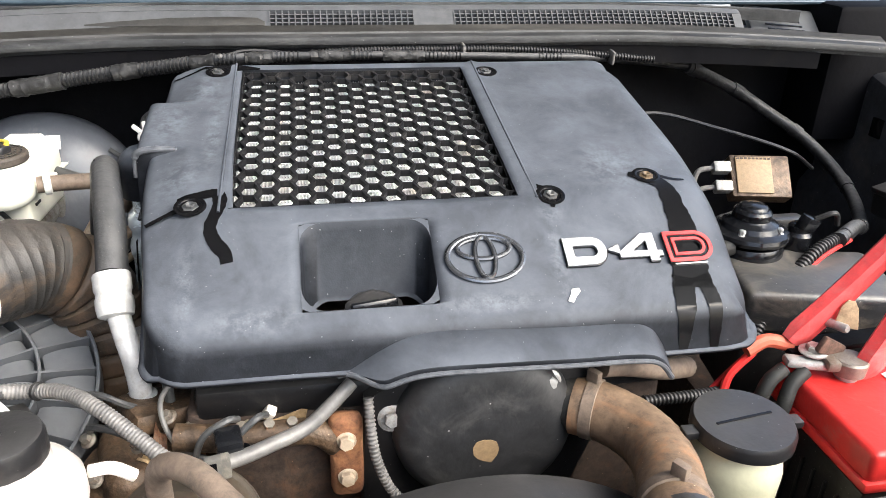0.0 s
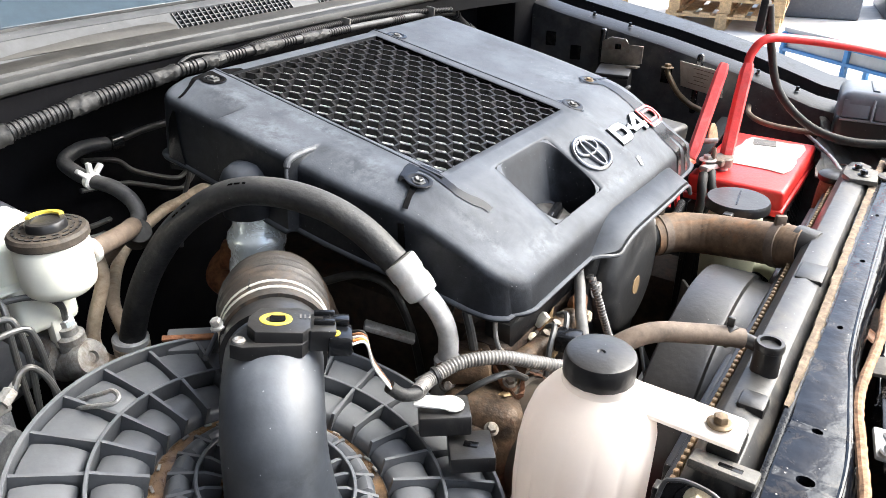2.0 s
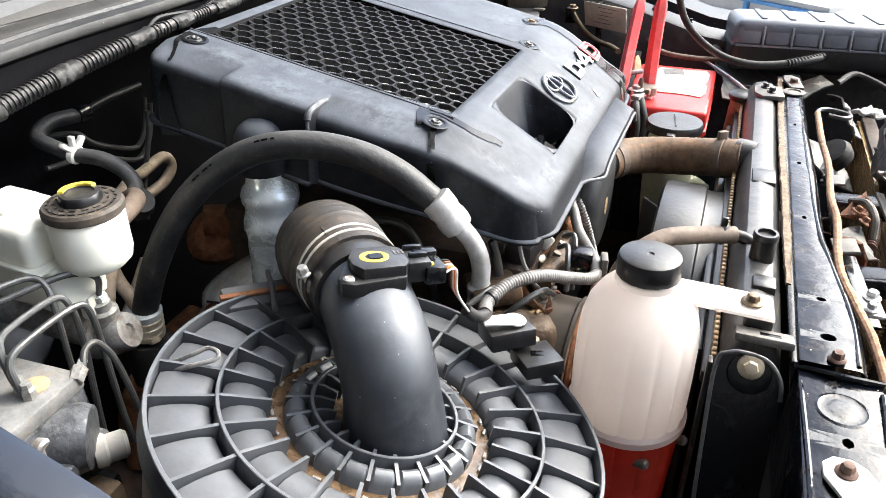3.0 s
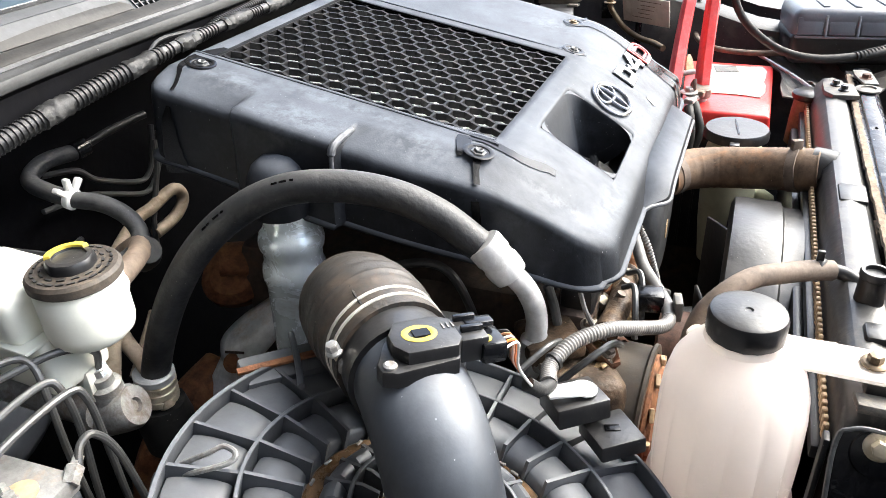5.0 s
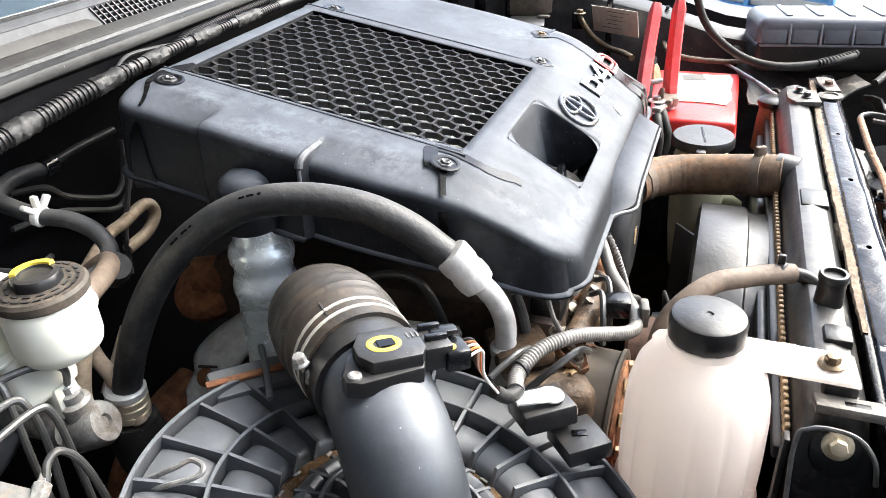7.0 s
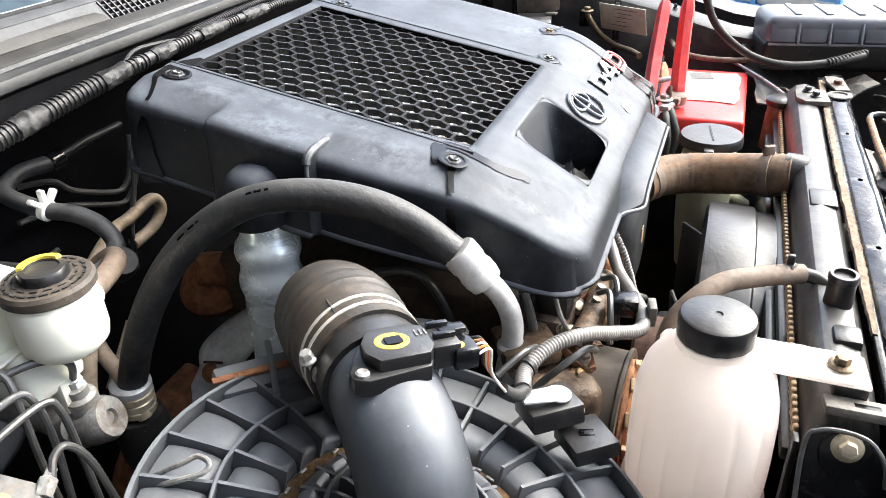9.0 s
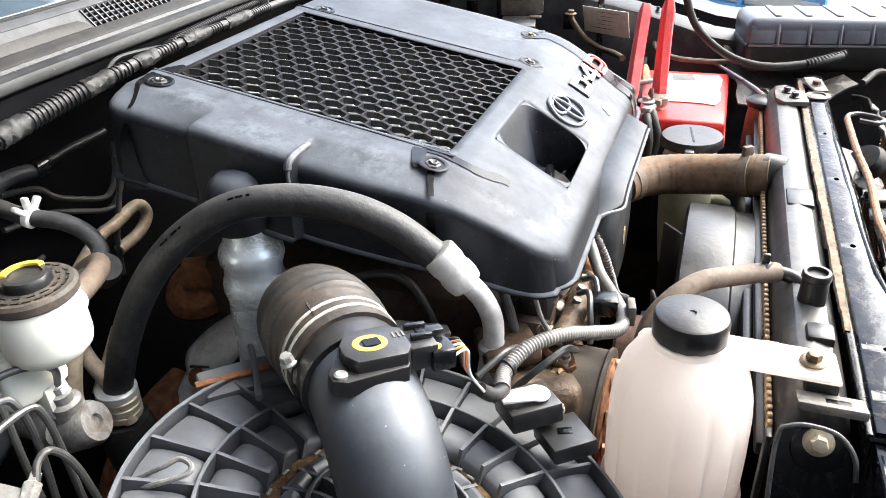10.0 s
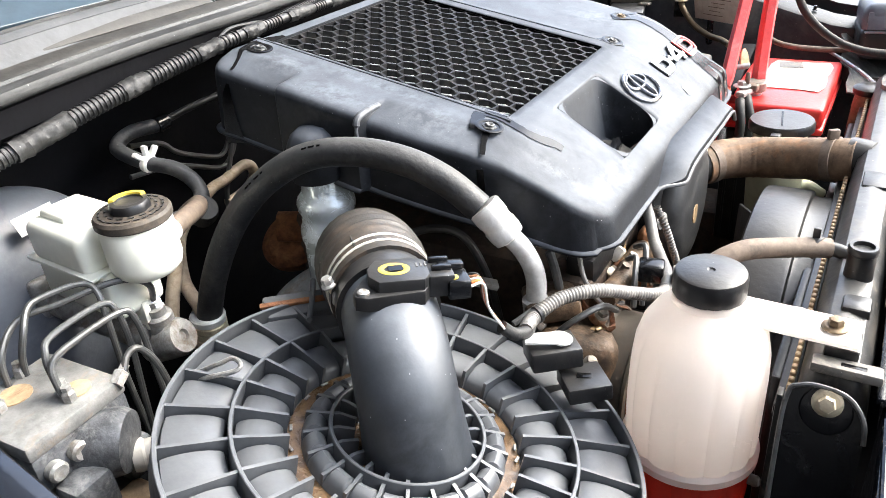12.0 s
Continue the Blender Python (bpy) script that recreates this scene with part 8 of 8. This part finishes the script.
part("rubber", tube([(-0.239, 0.806, 0.989), (-0.275, 0.813, 0.991), (-0.303, 0.803, 0.986), (-0.306, 0.780, 0.979), (-0.302, 0.757, 0.973), (-0.297, 0.727, 0.970), (-0.293, 0.706, 0.958), (-0.300, 0.690, 0.945), (-0.325, 0.680, 0.940), (-0.36, 0.685, 0.942), (-0.40, 0.705, 0.948)], 0.0080, 14), "hose", vh)
part("thin_end", tube([(-0.245, 0.806, 0.990), (-0.222, 0.803, 0.993), (-0.203, 0.80, 0.996), (-0.16, 0.79, 1.0)], 0.0042, 12), "loombk", vh)
part("end_clamp", turned([(0.0084, -0.008), (0.0094, -0.007), (0.0094, 0.007), (0.0084, 0.008)], (-0.238, 0.806, 0.990), (1, 0, 0.05), 18), "gloss", vh)
part("white_clip", turned([(0.0084, -0.004), (0.0098, -0.003), (0.0098, 0.003), (0.0084, 0.004)], (-0.303, 0.757, 0.9735), (0.05, -0.97, -0.2), 20), "white", vh, "white plastic clip")
for dx, dz, ry in ((0.010, 0.010, 45), (-0.010, 0.010, -45), (0.0, 0.013, 0)):
    part("clip_ear", block((0.005, 0.007, 0.012), (-0.303 + dx, 0.757, 0.9745 + dz), (0, ry, 0), 0.0015), "white", vh)
bh = thing("brown_hose", "brown dusty rubber hose at the reservoir outlet", "hose", at=(-0.36, 0.65, 0.94))
part("rubber", tube([(-0.398, 0.632, 0.960), (-0.365, 0.642, 0.958), (-0.333, 0.660, 0.952), (-0.312, 0.685, 0.942), (-0.312, 0.712, 0.922), (-0.335, 0.73, 0.89)], 0.0092, 14), "duststrip", bh)
part("clip", turned([(0.0105, -0.004), (0.0125, -0.003), (0.0125, 0.003), (0.0105, 0.004)], (-0.388, 0.635, 0.960), (1, 0.3, 0), 16), "white", bh)
part("connector", turned([(0.013, -0.01), (0.015, 0.0), (0.013, 0.012)], (-0.312, 0.678, 0.935), (0.2, 0.6, -0.6), 16), "rubber", bh)
al = thing("ac_line", "tan alloy refrigerant line with a bend", "pipe", at=(-0.3, 0.72, 0.9))
part("line", tube([(-0.355, 0.655, 0.80), (-0.352, 0.672, 0.84), (-0.335, 0.71, 0.862), (-0.27, 0.78, 0.87), (-0.188, 0.818, 0.879), (-0.155, 0.82, 0.882), (-0.120, 0.82, 0.888), (-0.106, 0.82, 0.880), (-0.106, 0.82, 0.866), (-0.125, 0.82, 0.854), (-0.16, 0.82, 0.85)], 0.0072, 12), "tanpipe", al)
part("line", tube([(-0.350, 0.705, 0.938), (-0.354, 0.686, 0.903), (-0.374, 0.680, 0.868), (-0.382, 0.680, 0.842), (-0.376, 0.680, 0.817), (-0.358, 0.676, 0.800)], 0.0072, 12), "tanpipe", al)
part("line", tube([(-0.300, 0.70, 0.86), (-0.33, 0.695, 0.836), (-0.352, 0.69, 0.822)], 0.005, 10), "tanpipe", al)
for pts in ([(-0.26, 0.845, 0.965), (-0.218, 0.845, 0.953), (-0.195, 0.845, 0.932), (-0.145, 0.845, 0.907), (-0.125, 0.845, 0.906), (-0.110, 0.845, 0.925), (-0.10, 0.845, 0.96)],
            [(-0.27, 0.845, 0.93), (-0.215, 0.845, 0.922), (-0.187, 0.845, 0.911), (-0.138, 0.845, 0.889), (-0.117, 0.845, 0.895), (-0.102, 0.845, 0.915), (-0.092, 0.845, 0.95)],
            [(-0.118, 0.828, 0.95), (-0.127, 0.825, 0.921), (-0.150, 0.822, 0.877), (-0.158, 0.82, 0.862), (-0.165, 0.82, 0.82)],
            [(-0.36, 0.80, 0.945), (-0.33, 0.792, 0.925), (-0.30, 0.80, 0.905), (-0.25, 0.83, 0.89)],
            [(-0.37, 0.80, 0.93), (-0.34, 0.792, 0.91), (-0.31, 0.80, 0.89), (-0.26, 0.83, 0.875)]):
    lone("brake_line", tube(pts, 0.0032, 8), "linesteel", "thin plated brake line near the firewall", "brake line", "brake lines at the firewall")

# pale top and darker grimy body paint how light falls on one block
M["abs_top_lit"] = material("lit_cast_aluminium", (0.22, 0.22, 0.217), 0.5, metal=0.25, vary=0.25, scale=60, dirt=(0.30, 0.22, 0.15), dirt_amount=0.36, dirt_scale=40, bump=0.3)
M["abs_body_shaded"] = material("grimy_shaded_aluminium", (0.10, 0.105, 0.115), 0.4, metal=0.3, vary=0.5, scale=60, dirt=(0.36, 0.36, 0.35), dirt_amount=0.38, dirt_scale=45, bump=0.4)
ab = thing("abs_unit", "pale alloy brake hydraulic unit with screwed unions", "hydraulic unit", at=(-0.58, 0.53, 0.8))
ma = pose(-0.558, 0.608, 0.887, 0, 0, 3)
part("valve_block", box(bmesh.new(), (0.086, 0.088, 0.014), ma @ pose(0, 0, 0.013), 0.003), "abs_top_lit", ab, "top plate painted pale as if lit from above")
part("valve_body", box(bmesh.new(), (0.084, 0.085, 0.032), ma @ pose(0, 0, -0.0095), 0.003), "abs_body_shaded", ab, "grimy valve body painted darker for its shaded faces")
part("coil_cover", box(bmesh.new(), (0.080, 0.080, 0.055), ma @ pose(0.002, 0.002, -0.053), 0.008, 3), "tank", ab)
part("motor", turned([(0.026, -0.03), (0.027, 0.0), (0.024, 0.008), (0.010, 0.010), (0, 0.010)], ma @ Vector((0.018, -0.052, -0.022)), ma.to_3x3() @ Vector((0.5, -0.85, -0.1)), 28), "abs_body_shaded", ab)
part("plug", turned([(0.0125, -0.004), (0.0135, 0.0), (0.0135, 0.004), (0.0115, 0.006), (0.0115, 0.018), (0.009, 0.021), (0, 0.021)], Vector((-0.530, 0.552, 0.846)), (0.75, -0.55, -0.05), 20), "label", ab, "pale plastic plug")
for px, py in ((0.013, 0.036), (-0.012, 0.034), (0.011, -0.018), (0.008, -0.028), (-0.022, 0.012)):
    part("union", lathe(bmesh.new(), [(0.0055, 0), (0.0055, 0.007), (0.004, 0.009), (0.004, 0.013)], ma @ pose(px, py, 0.02), 6), "alu2", ab, smooth=False)
part("rust_spot", lathe(bmesh.new(), [(0.011, 0), (0.011, 0.001), (0, 0.0014)], ma @ pose(0.018, -0.022, 0.0202), 18), "tanmetal", ab)
part("rust_spot", lathe(bmesh.new(), [(0.013, 0), (0.013, 0.001), (0, 0.0014)], ma @ pose(-0.006, 0.018, 0.0202), 18), "tanmetal", ab)
for sx, sy, sz in ((0.025, -0.047, -0.006), (-0.01, -0.047, -0.008), (-0.03, -0.047, -0.01), (0.045, 0.0, -0.01), (0.045, 0.022, -0.012)):
    part("valve_plug", lathe(bmesh.new(), [(0.008, -0.004), (0.008, 0.002), (0.006, 0.004), (0.003, 0.0035), (0, 0.002)], ma @ pose(sx, sy, sz, 90 if sy < -0.04 else 0, 0 if sy < -0.04 else 90, 0), 18), "alu2", ab)
part("side_block", box(bmesh.new(), (0.03, 0.05, 0.03), ma @ pose(0.03, -0.03, -0.05), 0.006, 2), "abs_body_shaded", ab)
part("side_block", box(bmesh.new(), (0.035, 0.03, 0.04), ma @ pose(-0.02, -0.055, -0.04), 0.008, 2), "abs_body_shaded", ab)
part("foot", box(bmesh.new(), (0.05, 0.03, 0.03), ma @ pose(0.0, -0.06, -0.08), 0.006, 2), "tanmetal", ab)
part("stand", block((0.10, 0.09, 0.22), (-0.56, 0.605, 0.69), (0, 0, 3), 0.006), "dusty", ab)
lines = [
    [(-0.545, 0.642, 0.905), (-0.544, 0.638, 0.925), (-0.537, 0.636, 0.944), (-0.524, 0.645, 0.955), (-0.511, 0.647, 0.957), (-0.482, 0.638, 0.956), (-0.475, 0.628, 0.948), (-0.479, 0.620, 0.923), (-0.480, 0.620, 0.870), (-0.480, 0.615, 0.800)],
    [(-0.560, 0.642, 0.905), (-0.555, 0.645, 0.93), (-0.530, 0.655, 0.945), (-0.500, 0.642, 0.947), (-0.465, 0.625, 0.950), (-0.448, 0.616, 0.946), (-0.434, 0.618, 0.932), (-0.427, 0.630, 0.908)],
    [(-0.547, 0.590, 0.905), (-0.547, 0.596, 0.922), (-0.543, 0.603, 0.937), (-0.531, 0.609, 0.945), (-0.487, 0.608, 0.947), (-0.479, 0.602, 0.936), (-0.478, 0.600, 0.902), (-0.482, 0.600, 0.850), (-0.485, 0.600, 0.800)],
    [(-0.550, 0.580, 0.905), (-0.551, 0.586, 0.920), (-0.546, 0.592, 0.934), (-0.529, 0.593, 0.940), (-0.484, 0.591, 0.942), (-0.474, 0.588, 0.930), (-0.470, 0.590, 0.882), (-0.469, 0.590, 0.830), (-0.470, 0.585, 0.790)],
    [(-0.508, 0.571, 0.905), (-0.498, 0.576, 0.914), (-0.487, 0.575, 0.914), (-0.478, 0.570, 0.890), (-0.475, 0.560, 0.830)],
]
for pts in lines:
    lone("hydraulic_line", tube(pts, 0.0028, 10), "linesteel", "bent dark plated brake line at the hydraulic unit", "brake line", "brake lines at the hydraulic unit")
lone("side_nipple", turned([(0.006, 0), (0.0065, 0.012), (0.004, 0.014), (0.004, 0.02)], (-0.520, 0.568, 0.902), (0.7, 0.3, 0.25), 6), "alu2", "zinc union nut on the hydraulic unit", "union nut")
lower = thing("chassis_rail", "dark rusty chassis rail at the bottom of the bay", "chassis rail", at=(-0.45, 0.3, 0.5))
part("rail", block((0.10, 1.2, 0.12), (-0.42, 0.3, 0.56), bevel=0.01), "rustdark", lower)
lower2 = thing("chassis_rail", "dark rusty chassis rail at the bottom of the bay", "chassis rail", at=(0.45, 0.3, 0.5))
part("rail", block((0.10, 1.2, 0.30), (0.44, 0.3, 0.52), bevel=0.01), "rustdark", lower2)
lone("heater_pipe", tube([(-0.24, 0.50, 0.90), (-0.225, 0.46, 0.915), (-0.212, 0.43, 0.905), (-0.205, 0.41, 0.86), (-0.20, 0.40, 0.80)], 0.0042, 10), "linesteel", "thin black steel pipe under the cover", "pipe")
lone("bracket_rod", block((0.014, 0.05, 0.006), (-0.252, 0.40, 0.885), (20, 0, 35), 0.002), "alloy", "small bright steel bracket under the hose", "bracket")

# ---- workshop ----
def pallet(at, turn):
    t = thing("pallet", "pale wooden transport pallet", "pallet", "stacked pallets", at=at)
    m = pose(*at, 0, 0, turn)
    for k in range(7):
        part("deck_board", box(bmesh.new(), (1.2, 0.1, 0.02), m @ pose(0, -0.45 + 0.15 * k, 0.134), 0.002), "wood", t, smooth=False)
    for k in range(3):
        part("bottom_board", box(bmesh.new(), (1.2, 0.1, 0.02), m @ pose(0, -0.45 + 0.45 * k, 0.01), 0.002), "wood", t, smooth=False)
        for j in range(3):
            part("spacer", box(bmesh.new(), (0.14, 0.1, 0.08), m @ pose(-0.53 + 0.53 * j, -0.45 + 0.45 * k, 0.06), 0.002), "wood", t, smooth=False)
    for j in range(3):
        part("stringer", box(bmesh.new(), (0.14, 1.0, 0.022), m @ pose(-0.53 + 0.53 * j, 0, 0.112), 0.002), "wood", t, smooth=False)
    return t


for base, turn in (((6.9, 3.45, 0.0), 24), ((7.1, 1.9, 0.0), 8)):
    p0 = pallet(base, turn)
    for k in (1, 2, 3):
        copy_thing(p0, Matrix.Translation((base[0] + 0.02 * k, base[1] - 0.015 * k, 0.146 * k)))
lone("green_bin", block((1.0, 0.9, 0.24), (7.3, 5.3, 0.12), (0, 0, 15), 0.03), "green", "green plastic bin on the workshop floor", "bin")
lone("blue_crate", block((0.5, 0.8, 0.45), (2.6, -0.35, 0.225), (0, 0, 10), 0.03), "case", "dark blue crate standing on the floor", "crate")
bench = thing("workbench", "pale grey bench with a blue steel frame", "workbench", at=(4.5, 0.92, 0))
mb = pose(4.5, 0.92, 0, 0, 0, 54.6)
part("top", box(bmesh.new(), (1.5, 0.8, 0.03), mb @ pose(-0.75, -0.40, 0.40), 0.004), "concrete", bench)
for z in (0.375, 0.285):
    part("rail", box(bmesh.new(), (1.5, 0.03, 0.02), mb @ pose(-0.75, 0.0, z), 0.003), "benchblue", bench)
for k in range(4):
    part("upright", box(bmesh.new(), (0.03, 0.03, 0.39), mb @ pose(-0.02 - 0.49 * k, 0.0, 0.195), 0.003), "benchblue", bench)
    part("upright", box(bmesh.new(), (0.03, 0.03, 0.39), mb @ pose(-0.02 - 0.49 * k, -0.78, 0.195), 0.003), "benchblue", bench)
part("front_sheet", box(bmesh.new(), (1.45, 0.006, 0.075), mb @ pose(-0.75, -0.012, 0.33), 0.001), "concrete", bench)
for at, size in (((8.1, 1.35, 0.35), (0.9, 0.9, 0.7)), ((8.6, 0.35, 0.3), (1.0, 0.8, 0.6))):
    lone("dark_crate", block(size, at, (0, 0, 12), 0.03), "case", "dark plastic crate on the workshop floor", "crate", "dark crates on the floor")
